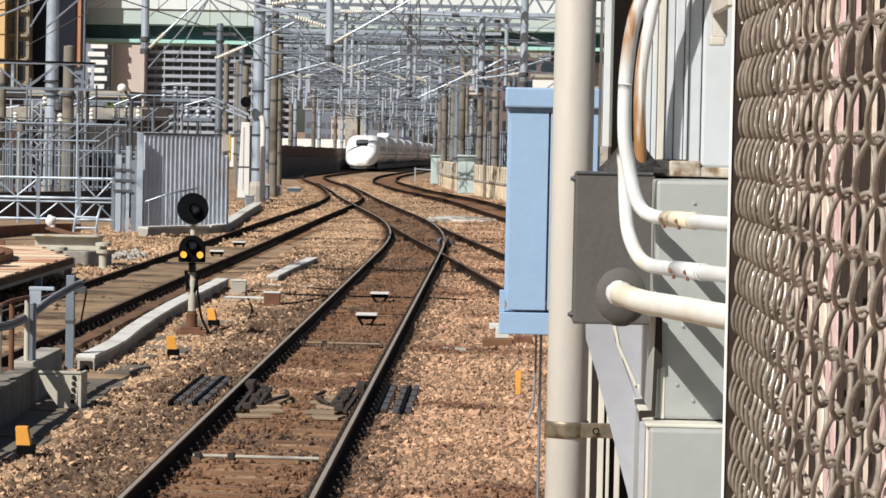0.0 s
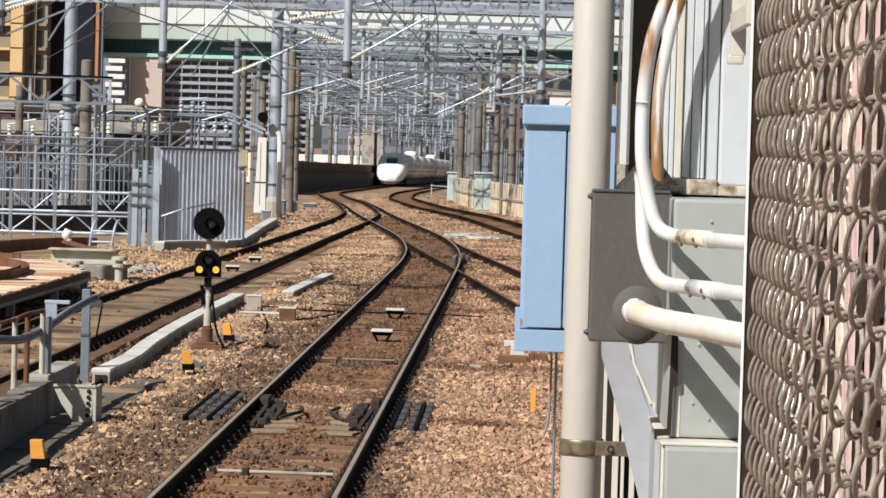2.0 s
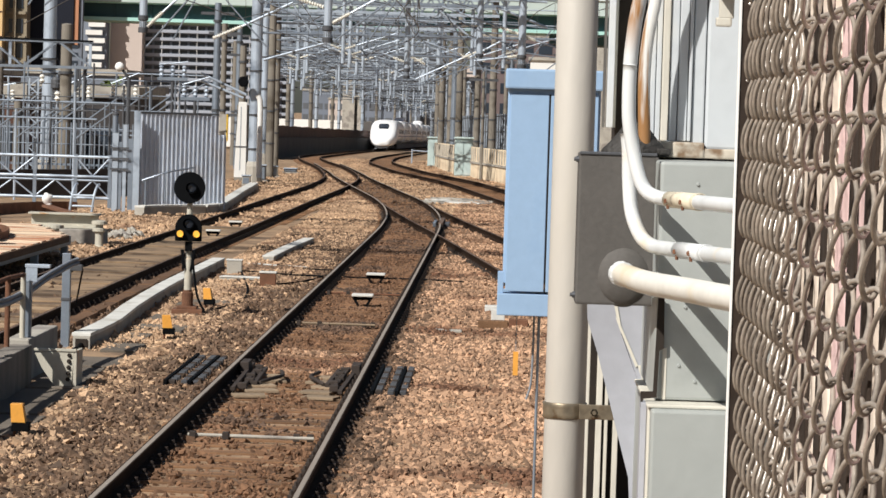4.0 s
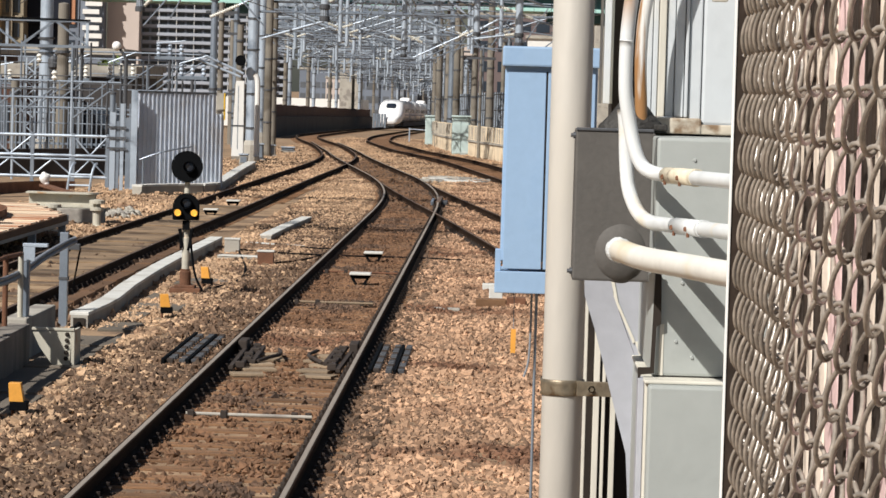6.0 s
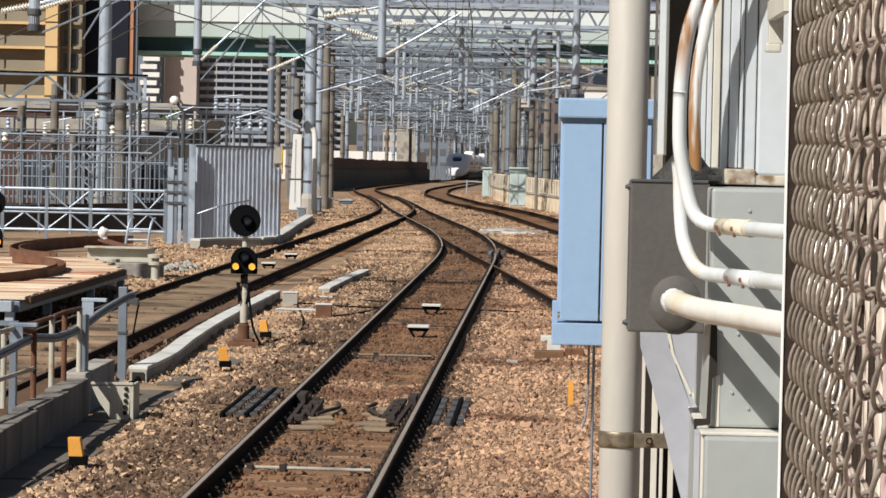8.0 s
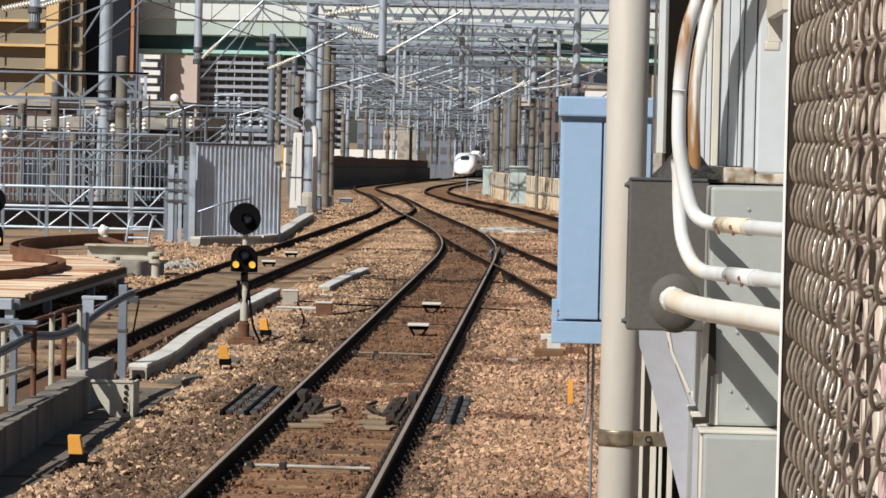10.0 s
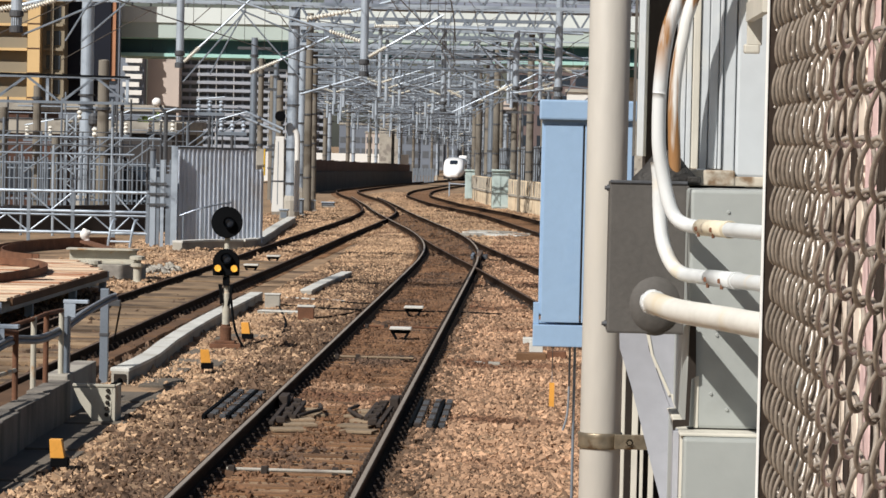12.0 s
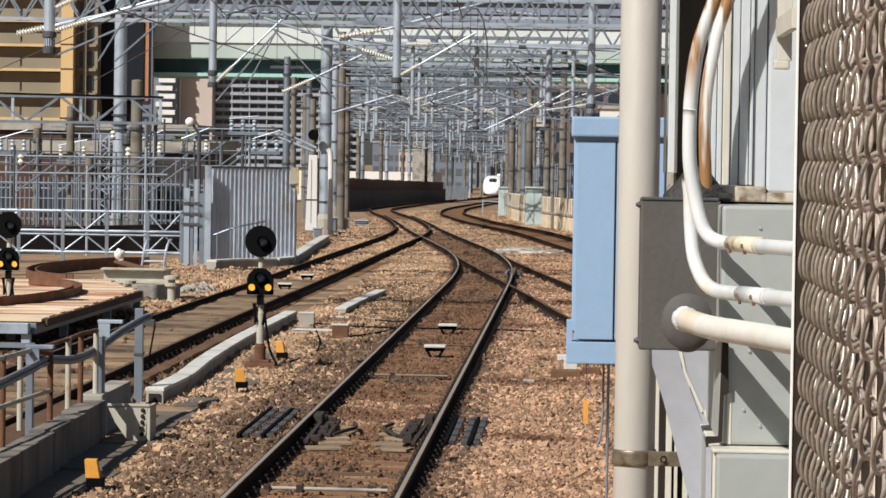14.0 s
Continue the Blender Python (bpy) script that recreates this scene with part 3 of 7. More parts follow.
def make_cabinets():
    c = thing("control_cabinet", "grey enamelled steel control cabinet with riveted front", "cabinet", "cabinets", at=(0, 4.02, 0))
    part("body", boxes(((0.195, 0, 2.5855), (0.62, 0.45, 2.890)), bevel=0.004), M_GREYBOX, c)
    for x, z in ((0.243, 2.862), (0.232, 2.705), (0.226, 2.63), (0.247, 2.61)):
        part("rivet", lathe(bmesh.new(), [(0.0025, 0), (0.0018, 0.0018)], 8, pose(x, 0, z, 90)), M_GREYBOX, c)
    part("rim", boxes(((0.2050, -0.001, 2.586), (0.2105, 0.05, 2.652)), bevel=0.0005), M_CREAMTRIM, c, "stained cream corner strip")
    d = thing("control_cabinet", "lower grey enamelled steel cabinet below a cream ledge", "cabinet", "cabinets", at=(0, 3.95, 0))
    part("body", boxes(((0.1893, 0, 1.42), (0.66, 0.5, 2.579)), bevel=0.004), M_GREYBOX, d)
    part("side_strip", boxes(((0.1865, 0.03, 1.42), (0.1910, 0.08, 2.583)), bevel=0.001), M_CREAMTRIM, d)
    part("side_strip", boxes(((0.1785, 0.05, 1.42), (0.1860, 0.09, 2.583)), bevel=0.001), M_LAVENDER, d)
    part("ledge", boxes(((0.1850, 0.02, 2.5795), (0.66, 0.4, 2.584)), bevel=0.0015), M_CREAMTRIM, d)
    e = thing("panel_wall", "pale blue-grey steel housing with vertical ribs", "housing", at=(0, 4.22, 0))
    part("panel", boxes(((0.262, 0, 2.905), (0.60, 0.5, 3.75)), bevel=0.004), M_PALEBOX, e)
    part("panel", boxes(((0.244, 0.003, 2.905), (0.2605, 0.4, 3.75)), bevel=0.002), M_PALEBOX, e)
    for x0, x1, y in ((0.2385, 0.243, -0.002), (0.2255, 0.2375, 0.004), (0.2135, 0.2245, 0.007), (0.203, 0.2125, 0.003), (0.1955, 0.202, 0.007), (0.188, 0.1945, 0.01)):
        part("rib", boxes(((x0, y, 2.915), (x1, 0.3, 3.75)), bevel=0.0015), M_CREAMTRIM if 0.2 < x0 < 0.21 else M_PALEBOX, e)
    part("corner_post", boxes(((0.1335, 0.1, 2.93), (0.1425, 0.14, 3.75)), bevel=0.001), M_PALEBOX, e)
    part("corner_post", boxes(((0.129, 0.12, 2.93), (0.132, 0.16, 3.75)), bevel=0.0005), M_JBOX, e)
    # solid dark box, painting the shade behind the conduits
    part("recess", boxes(((0.148, 0.16, 2.91), (0.20, 0.3, 3.75))), M_GAP, e, "dark sheet for the shaded recess behind the conduits")
    part("recess", boxes(((0.1432, 0.13, 2.93), (0.147, 0.2, 3.75))), M_CREAMTRIM, e)
    part("foot_rail", boxes(((0.186, 0.01, 2.892), (0.60, 0.4, 2.912)), bevel=0.002), M_FOOT, e, "rust-stained foot rail")
    part("foot_rail", boxes(((0.225, -0.012, 2.893), (0.60, -0.002, 2.906)), bevel=0.002), M_FOOT, e)
    part("foot_block", boxes(((0.197, -0.014, 2.893), (0.2615, 0.04, 2.914)), bevel=0.003), M_FOOT, e, "rust-stained foot block")
    f = thing("bracket_plate", "lavender-grey folded steel bracket plate with worn edge", "bracket", at=(0, 4.4, 0))

    def plate(pts, y0, y1):
        bm = bmesh.new()
        a = [bm.verts.new((x, y0, z)) for x, z in pts]
        b = [bm.verts.new((x, y1, z)) for x, z in pts]
        bm.faces.new(a)
        bm.faces.new(b[::-1])
        n = len(pts)
        for k in range(n):
            bm.faces.new((a[k], b[k], b[(k + 1) % n], a[(k + 1) % n]))
        bmesh.ops.recalc_face_normals(bm, faces=bm.faces)
        return bm
    part("web", plate([(0.1175, 2.6927), (0.1554, 2.6935), (0.1592, 2.6619), (0.1944, 2.5708), (0.1928, 2.5359), (0.1980, 2.2659), (0.1949, 2.2659), (0.1831, 2.4405), (0.1351, 2.6123), (0.1190, 2.6611)], 0, 0.006), M_LAVENDER, f)
    part("flange", plate([(0.1570, 2.6935), (0.2161, 2.6947), (0.2127, 2.5649), (0.1952, 2.5693), (0.1600, 2.6635)], -0.004, 0.002), M_LAVENDER, f, "paler upper flange")
    part("worn_edge", plate([(0.1548, 2.6840), (0.1596, 2.6841), (0.1657, 2.6541), (0.1914, 2.5993), (0.1883, 2.5961), (0.1626, 2.6525)], -0.006, -0.0042), M_CREAMTRIM, f, "worn pale streak along the fold")
    part("worn_edge", plate([(0.1906, 2.5993), (0.1946, 2.5994), (0.2118, 2.5712), (0.2119, 2.5649), (0.2024, 2.5663)], -0.006, -0.0042), M_CREAMTRIM, f)
    # black sheet cut to the L-shaped shadow beside the plate
    part("edge_strip", plate([(0.1969, 2.7173), (0.2048, 2.7175), (0.2062, 2.6526), (0.2006, 2.6489), (0.1990, 2.5890), (0.1818, 2.5871), (0.1801, 2.5669), (0.1787, 2.5669), (0.1780, 2.5964), (0.1938, 2.5968)], -0.39, -0.387), M_GAP, f, "black sheet for the L-shaped shadow beside the plate")
    part("hook", plate([(0.1928, 2.5359), (0.2028, 2.5504), (0.2068, 2.4411), (0.2107, 2.2662), (0.1988, 2.2660)], 0.008, 0.012), M_LAVENDER, f)
    g = thing("cable_riser", "row of narrow cream cable risers against a dark sheet for shade", "cable riser", at=(0, 7.2, 0))
    for x, w in ((0.2016, 0.0091), (0.2274, 0.0136), (0.2471, 0.0076), (0.2668, 0.0121), ):
        part("riser", boxes(((x, 0, -0.34), (x + w, 0.045, 2.66)), bevel=0.0015), M_CREAMTRIM, g)
    # dark board in place of the shade behind the risers
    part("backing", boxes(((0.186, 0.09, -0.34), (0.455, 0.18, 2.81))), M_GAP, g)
    h = thing("bracket", "small cream rust-stained bracket on the housing", "bracket", at=(0, 3.42, 0))
    part("plate", boxes(((0.222, 0, 3.055), (0.238, 0.01, 3.18)), bevel=0.001), M_CREAMTRIM, h)
    part("arm", boxes(((0.220, -0.25, 3.08), (0.228, -0.001, 3.10))), M_CREAMTRIM, h)
    part("foot", boxes(((0.219, 0, 3.046), (0.236, 0.014, 3.056)), bevel=0.002), M_CREAMTRIM, h)


make_cabinets()

# platform end under and behind the viewpoint
tagged(finish(boxes(((0.118, -6, -0.34), (4.5, 5.2, 1.42)), ((-0.9, -6, -0.34), (0.114, 1.2, 1.42)), bevel=0.02), "platform", M_PLATFORM),
       "grey concrete end of the station platform", "platform", kind="structure")


def make_fence():
    """A chain-link panel: flattened level coils, leaning a little, hooked into one another."""
    fence = thing("chain_link_fence", "dark weathered chain-link fence panel with white edge post", "fence", at=(0, 0, 0))
    rise, turn, deep, tall, lean = 0.0385, 0.108, 0.0094, 0.0225, 0.0022
    prof = [(0.0020 * math.cos(a), 0.0020 * math.sin(a)) for a in [2 * math.pi * i / 8 for i in range(8)]]
    for k in range(36):
        z0 = 2.16 + k * rise
        slip = (math.pi if k % 2 else 0) + random.uniform(-0.3, 0.3)
        pts, y, q = [], 1.16, slip
        while y < 3.125:
            wob = 0.0016 * noise.noise(Vector((k * 3.1, y * 9.0, 0)))
            c = math.cos(q)
            pts.append(Vector((0.2375 - deep * math.sin(q) + lean * c + wob, y + 0.006 * noise.noise(Vector((y * 7, k * 1.7, 4))), z0 + tall * c * (1 + 0.12 * abs(c)) / 1.12 + 0.002 * noise.noise(Vector((y * 8, k * 2.3, 9))))))
            q += 2 * math.pi / 20
            y += (turn if y < 2.58 else max(0.052, turn - 0.35 * (y - 2.58))) / 20     # wound closer towards the post
        part("coil_wire", sweep(bmesh.new(), pts, prof, True, Vector((1, 0.02, 0.03))), M_WIRE, fence, smooth=True)
    part("edge_post", boxes(((0.2236, 3.148, 1.42), (0.2262, 3.152, 3.6)), bevel=0.0005), M_WHITEPOST, fence, "white painted edge strip")
    # the leg takes the same shade-dark colour behind the close coils
    part("angle_leg", boxes(((0.2264, 3.15, 1.42), (0.262, 3.154, 3.6))), M_BOARD_SHADE, fence)


make_fence()


def make_boards():
    """Pale boards stacked upright behind the fence; dark ones paint the deep shade between."""
    dark = (M_BOARD_SHADE, "dark board standing in for the deep shade behind the fence")
    cream = (M_CLOTH_CREAM, "cream painted board standing behind the fence")
    pink = (M_CLOTH_PINK, "faded pink board standing behind the fence")
    y, k = 1.2, 0
    while y < 3.08:
        if 2.40 < y < 2.60:
            m, label = (pink, cream, pink)[k % 3]
            w = random.uniform(0.03, 0.05)
        elif k % 2:
            m, label = random.choices((cream, pink), (5, 3))[0]
            w = random.uniform(0.034, 0.045)
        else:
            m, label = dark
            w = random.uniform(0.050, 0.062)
        ob = finish(box(bmesh.new(), (0, 0, 1.42), (0.012, w, 3.5), 0.002), "board", m)
        ob.matrix_basis = pose(random.uniform(0.2605, 0.2625), y, 0, 0, 0, random.uniform(-1.5, 1.0))
        tagged(ob, label, "board", "boards behind the fence")
        y += w + random.uniform(0.003, 0.008)
        k += 1


make_boards()


# ---------------------------------------------------------------- trackside
def make_signal(x, y):
    s = thing("dwarf_signal", "black two-headed dwarf signal with amber lamps on a rusty mast", "signal", "dwarf signals", at=(x, y, -0.22))
    part("base_plate", boxes(((-0.22, -0.2, 0), (0.24, 0.2, 0.12)), ((-0.15, -0.14, 0.12), (0.15, 0.14, 0.16)), bevel=0.01), M_RUST, s, "rusty base plate")
    part("lower_mast", lathe(bmesh.new(), [(0.085, 0.12), (0.085, 0.36), (0.07, 0.37), (0.07, 0.40)], 16), M_RUST, s, "rust-brown mast foot")
    part("mast", lathe(bmesh.new(), [(0.058, 0.40), (0.058, 0.86), (0.05, 0.88), (0.04, 1.9)], 16), M_CREAMSTEEL, s, "cream painted mast")
    bm = boxes(((-0.05, -0.10, 0.98), (0.05, 0.0, 1.12)), ((-0.09, -0.08, 0.70), (-0.06, -0.05, 1.0)), ((0.06, -0.08, 0.74), (0.09, -0.05, 1.0)))
    rod(bm, (-0.1, -0.06, 1.0), (-0.05, -0.06, 0.72), 0.02)
    rod(bm, (0.1, -0.06, 1.0), (0.04, -0.06, 0.68), 0.02)
    part("bracket", bm, M_BLACK, s)
    for name, zc, r in (("upper_head", 1.925, 0.235), ("lower_head", 1.33, 0.20)):
        bm = lathe(bmesh.new(), [(r, 0), (r, 0.02), (r * 0.96, 0.03)], 32, pose(0, -0.1, zc, 90))
        if name == "lower_head":
            box(bm, (-r, -0.128, zc - 0.2), (r, -0.1, zc - 0.02), 0.02)
        head = part(name, bm, M_BLACK, s)
        part("case", boxes(((-0.13, -0.1, zc - 0.14), (0.13, 0.08, zc + 0.14)), bevel=0.02), M_BLACK, head)
        places = ((0.03, 0.0),) if name == "upper_head" else ((0.0, 0.06), (-0.122, -0.09), (0.122, -0.09))
        for dx, dz in places:
            rr = 0.075 if (name == "upper_head" or dz > 0) else 0.052
            m = pose(dx, -0.13, zc + dz, 90)
            part("hood", lathe(bmesh.new(), [(rr * 1.15, -0.004), (rr * 1.15, 0.07), (rr * 1.05, 0.07), (rr * 1.05, 0.0)], 20, m), M_BLACK, head)
            lit = dz < 0
            part("lens", lathe(bmesh.new(), [(rr, 0.0), (rr * 0.9, 0.012), (rr * 0.4, 0.02)], 16, m), M_AMBER if lit else M_TRAINGLASS, head,
                 "lit amber lens" if lit else "dark unlit lens")
    bm = hose(bmesh.new(), [(0.06, -0.02, 0.9), (0.1, -0.05, 0.6), (0.16, -0.1, 0.3), (0.30, -0.12, 0.03)], 0.018, 0.05, 8, Vector((0, 1, 0.2)))
    part("cable", bm, M_BLACK, s)
    return s


def make_ground_cables():
    """Dark cables lying on the ballast between the boxes and rails."""
    for pts in ([(-4.35, 47.0), (-4.05, 49.5), (-4.2, 53.0), (-4.75, 58.4)], [(-4.8, 59.0), (-4.0, 58.2), (-3.2, 57.9), (-2.3, 57.8), (-1.4, 57.8), (-0.6, 57.5)],
                [(-3.9, 54.6), (-3.4, 56.2), (-3.1, 58.8)], [(-4.3, 61.5), (-3.6, 60.4), (-3.05, 60.1)]):
        c = thing("ground_cable", "thin dark cable lying on the ballast", "cable", "ground cables")
        part("cable", hose(bmesh.new(), [(x, y, -0.145) for x, y in pts], 0.016, 0.2, 6, Vector((0, 0, 1))), M_BLACK, c)


make_ground_cables()


make_signal(-4.6, 46.8)
make_signal(-9.85, 55.0)

marker = thing("lineside_marker", "small orange reflector block on a black foot", "marker", "lineside markers", at=(-4.394, 29.062, -0.22))
_b = box(bmesh.new(), (-0.066, -0.055, 0.17), (0.066, 0.055, 0.345), 0.005)
for _v in _b.verts:
    if _v.co.z > 0.3:
        _v.co.x = _v.co.x * 0.85 - 0.02
part("reflector", _b, M_ORANGE, marker)
part("foot", boxes(((-0.06, -0.07, 0.09), (0.10, 0.07, 0.172)), bevel=0.006), M_BLACK, marker, "black rubber foot")
part("spike", rod(bmesh.new(), (-0.04, 0, -0.02), (-0.04, 0, 0.10), 0.016), M_RUST, marker)
copy_thing(marker, pose(-4.378, 41.915, -0.22, 0, 0, 8))
copy_thing(marker, pose(-4.435, 48.392, -0.22, 0, 0, -6))


def make_low_wall():
    w = thing("low_wall", "stained low concrete wall of cast blocks beside the track", "wall", kind="structure")
    y = 22.6
    while y < 34.4:
        x = -5.029 + (y - 30.43) * -0.0242
        n = min(1.15, 34.7 - y)
        part("wall_block", boxes(((x - 0.24, y + 0.004, -0.3), (x + random.uniform(-0.006, 0.006), y + n - 0.004, 0.239 + random.uniform(-0.01, 0.01))), bevel=0.012), M_CONC_WALL, w)
        y += n
    part("wall_block", boxes(((-5.46, 35.0, -0.3), (-5.20, 37.3, 0.27)), bevel=0.02), M_CONC, w, "pale raised end block")
    part("wall_top_fill", boxes(((-5.95, 22.6, -0.3), (-5.36, 37.0, 0.05))), M_TIMBER, w, "rusty earth fill behind the wall")
    for k in range(11):
        y = 22.4 + 1.45 * k
        part("kerb_slab", boxes(((-5.08, y, -0.24), (-4.52 + 0.05 * (k % 3), y + 1.36, -0.165 - 0.012 * (k % 2))), bevel=0.012), M_ASPHALT, w, "dusty concrete slab at the wall foot")
    for y, x0, x1 in ((39.3, -4.95, -4.5), (41.2, -4.98, -4.62), (43.0, -5.0, -4.3), (45.2, -5.02, -4.66), (48.9, -4.98, -4.2), (56.5, -4.9, -4.2)):
        part("kerb_slab", boxes(((x0, y, -0.24), (x1, y + 1.2, -0.16)), bevel=0.012), M_ASPHALT, w)


make_low_wall()


def make_railing():
    r = thing("railing", "rusty steel railing with pale posts on the low wall", "railing")
    tops = []
    for kind, rows in (("cream", [(-5.354, 33.530, 0.994), (-5.305, 35.172, 0.999), (-5.637, 32.194, 0.906)]), ("rust", [(-5.280, 31.917, 0.940), (-5.332, 34.249, 1.010), (-5.403, 29.907, 1.015)]), ("plate", [(-5.403, 31.423, 0.996), (-5.264, 35.327, 1.055)])):
        for x, y, z in rows:
            if kind == "plate":
                part("post", boxes(((x - 0.035, y - 0.05, -0.2), (x + 0.035, y + 0.05, z)), bevel=0.006), M_GALV, r, "galvanised flat post")
                part("post_bracket", boxes(((x - 0.04, y - 0.06, z), (x + 0.24, y + 0.05, z + 0.04)), ((x - 0.03, y - 0.055, z - 0.16), (x + 0.1, y - 0.04, z)), bevel=0.006), M_GALV_PALE, r, "pale bracket plate")
            else:
                part("post", rod(bmesh.new(), (x, y, 0.1), (x, y, z), 0.031, seg=12), M_CREAMSTEEL if kind == "cream" else M_RUST, r, "flaking cream post" if kind == "cream" else "rusty post")
            tops.append((y, x, z))
    tops.sort()
    for (y0, x0, z0), (y1, x1, z1) in zip(tops, tops[1:]):
        if y1 - y0 > 0.2:
            part("rail", rod(bmesh.new(), (x0, y0, z0 - 0.02), (x1, y1, z1 - 0.02), 0.026, seg=10), M_RUST if y0 > 31 else M_CREAMSTEEL, r)
    y0, x0, z0 = tops[0]
    part("rail", rod(bmesh.new(), (x0 - 0.1, y0 - 7, z0), (x0, y0, z0 - 0.02), 0.026, seg=10), M_CREAMSTEEL, r)
    part("rail", rod(bmesh.new(), (x0 - 0.1, y0 - 7, z0 - 0.4), (tops[2][1], tops[2][0], tops[2][2] - 0.4), 0.024, seg=10), M_CREAMSTEEL, r)
    for k in range(1, 6):
        part("post", rod(bmesh.new(), (x0 - 0.015 * k, y0 - 1.25 * k, 0.1), (x0 - 0.015 * k, y0 - 1.25 * k, z0), 0.03, seg=10), M_RUST if k % 2 else M_CREAMSTEEL, r)
    p = thing("steel_post", "galvanised square steel post holding cables", "post", at=(-5.474, 39.946, -0.22))
    h = 1.224
    part("shaft", boxes(((-0.052, -0.052, 0), (0.052, 0.052, h)), bevel=0.006), M_GALV, p)
    part("collar", boxes(((-0.06, -0.06, 0.62), (0.06, 0.06, 0.66)), bevel=0.004), M_GALV_DARK, p)
    part("clamp", boxes(((0.055, -0.05, h - 0.22), (0.2, 0.05, h - 0.14)), bevel=0.008), M_GALV_DARK, p)
    part("stay", rod(bmesh.new(), (0.19, 0.1, h - 0.2), (0.08, 0.35, 0.55), 0.012), M_BLACK, p)
    c = thing("cable_bundle", "blue-grey cables sagging along the railing", "cable")
    line = [Vector(q) for q in [(-5.192, 27.500, 0.833), (-5.192, 28.600, 0.840), (-5.279, 30.600, 0.837), (-5.318, 32.000, 0.842), (-5.278, 33.400, 0.767), (-5.339, 35.400, 0.750), (-5.343, 37.200, 0.838), (-5.307, 38.900, 0.915), (-5.249, 39.300, 0.946)]]
    for dz, dx, rr in ((0.022, 0.0, 0.024), (-0.024, 0.012, 0.024), (0.0, -0.05, 0.02)):
        part("cable", hose(bmesh.new(), [q + Vector((dx, 0, dz)) for q in line], rr, 0.2, 10, Vector((0, 0, 1))), M_CABLE, c, smooth=True)
    b = thing("anchor_box", "pale steel anchor plate with a row of bolts", "anchor plate", at=(0, 34.2, 0))
    bm = bmesh.new()
    vs = [(-4.9368, 0.0271), (-4.778, -0.1915), (-4.611, -0.1874), (-4.5814, 0.2152), (-5.0139, 0.1859)]
    fr, bk = [bm.verts.new((x, 0, z)) for x, z in vs], [bm.verts.new((x, 0.05, z)) for x, z in vs]
    bm.faces.new(fr), bm.faces.new(bk[::-1])
    for k in range(5):
        bm.faces.new((fr[k], bk[k], bk[(k + 1) % 5], fr[(k + 1) % 5]))
    bmesh.ops.recalc_face_normals(bm, faces=bm.faces)
    part("plate", bm, M_CREAMSTEEL, b)
    x1, z1, z0 = -4.581, 0.215, -0.187
    part("side_plate", boxes(((x1 - 0.01, 0.0, z0), (x1 + 0.025, 0.5, z1)), bevel=0.004), M_CREAMSTEEL, b)
    part("rim", boxes(((-5.014 - 0.01, -0.012, z1 - 0.005), (x1 + 0.02, 0.06, z1 + 0.022)), bevel=0.004), M_CREAMSTEEL, b)
    part("foot", boxes(((-4.778 - 0.03, -0.02, -0.24), (x1, 0.2, z0 + 0.012)), bevel=0.006), M_CREAMSTEEL, b)
    for k in range(5):
        z = z1 - 0.045 - 0.066 * k
        part("bolt", lathe(bmesh.new(), [(0.026, -0.004), (0.026, 0.008), (0.017, 0.010), (0.017, 0.026)], 6, pose(x1 - 0.055 - 0.003 * k, 0, z, 90)), M_GAP, b, "dark bolt")


make_railing()


def make_trough(name, label, pts, w, h, z):
    t = thing(name, label, "cable trough", "cable troughs")
    line = smooth_line([(x, y, z) for x, y in pts], 1.0)
    for i in range(len(line) - 1):
        a, b = line[i], line[i + 1]
        d = b - a
        m = Matrix.Translation((a + b) / 2) @ Matrix.Rotation(math.atan2(-d.x, d.y), 4, "Z")
        part("duct", box(bmesh.new(), (-w / 2, -d.length / 2, 0), (w / 2, d.length / 2, h * 0.78), 0.008, m), M_CONC, t)
        m = m @ Matrix.Rotation(random.uniform(-0.008, 0.008), 4, "Z")
        part("lid", box(bmesh.new(), (-w / 2 - 0.012, -d.length / 2 + 0.004, h * 0.785), (w / 2 + 0.012, d.length / 2 - 0.004, h), 0.008, m), M_TROUGH, t)
    return t


make_trough("cable_trough", "pale grey lidded cable trough beside the track", [(-5.24, 39.75), (-5.20, 42.5), (-5.32, 46), (-5.40, 52), (-5.36, 60.5)], 0.22, 0.21, -0.2)
tm = thing("trough_mouth", "dark plate for the shaded open end of the cable trough, with a cable", "cable", at=(-5.24, 39.73, -0.2))
# thin dark plate paints the shaded hollow of the trough end
part("mouth", boxes(((-0.075, -0.004, 0.02), (0.075, 0.012, 0.135)), bevel=0.002), M_GAP, tm)
part("cable", hose(bmesh.new(), [(0.0, 0.01, 0.06), (-0.02, -0.4, 0.03), (-0.14, -1.4, 0.0), (-0.2, -2.6, -0.03)], 0.03, 0.1, 8, Vector((0, 0, 1))), M_BLACK, tm)
make_trough("cable_trough", "short pale cable trough on the ballast", [(-4.62, 63.4), (-4.53, 68), (-4.37, 72.8)], 0.22, 0.14, -0.2)
make_trough("cable_trough", "narrow cable trough crossing the ballast", [(-5.1, 62.2), (-4.5, 61.8), (-3.76, 61.2)], 0.2, 0.07, -0.22)
make_trough("cable_trough", "narrow cable trough crossing the ballast", [(-4.95, 56.6), (-4.5, 56.45), (-4.1, 56.4)], 0.3, 0.1, -0.22)
make_trough("cable_trough", "low concrete trough along the panel fence", [(-10.01, 87.6), (-9.36, 89.2), (-8.27, 90.8), (-8.35, 96.5), (-8.75, 106), (-9.2, 118)], 0.3, 0.28, -0.2)

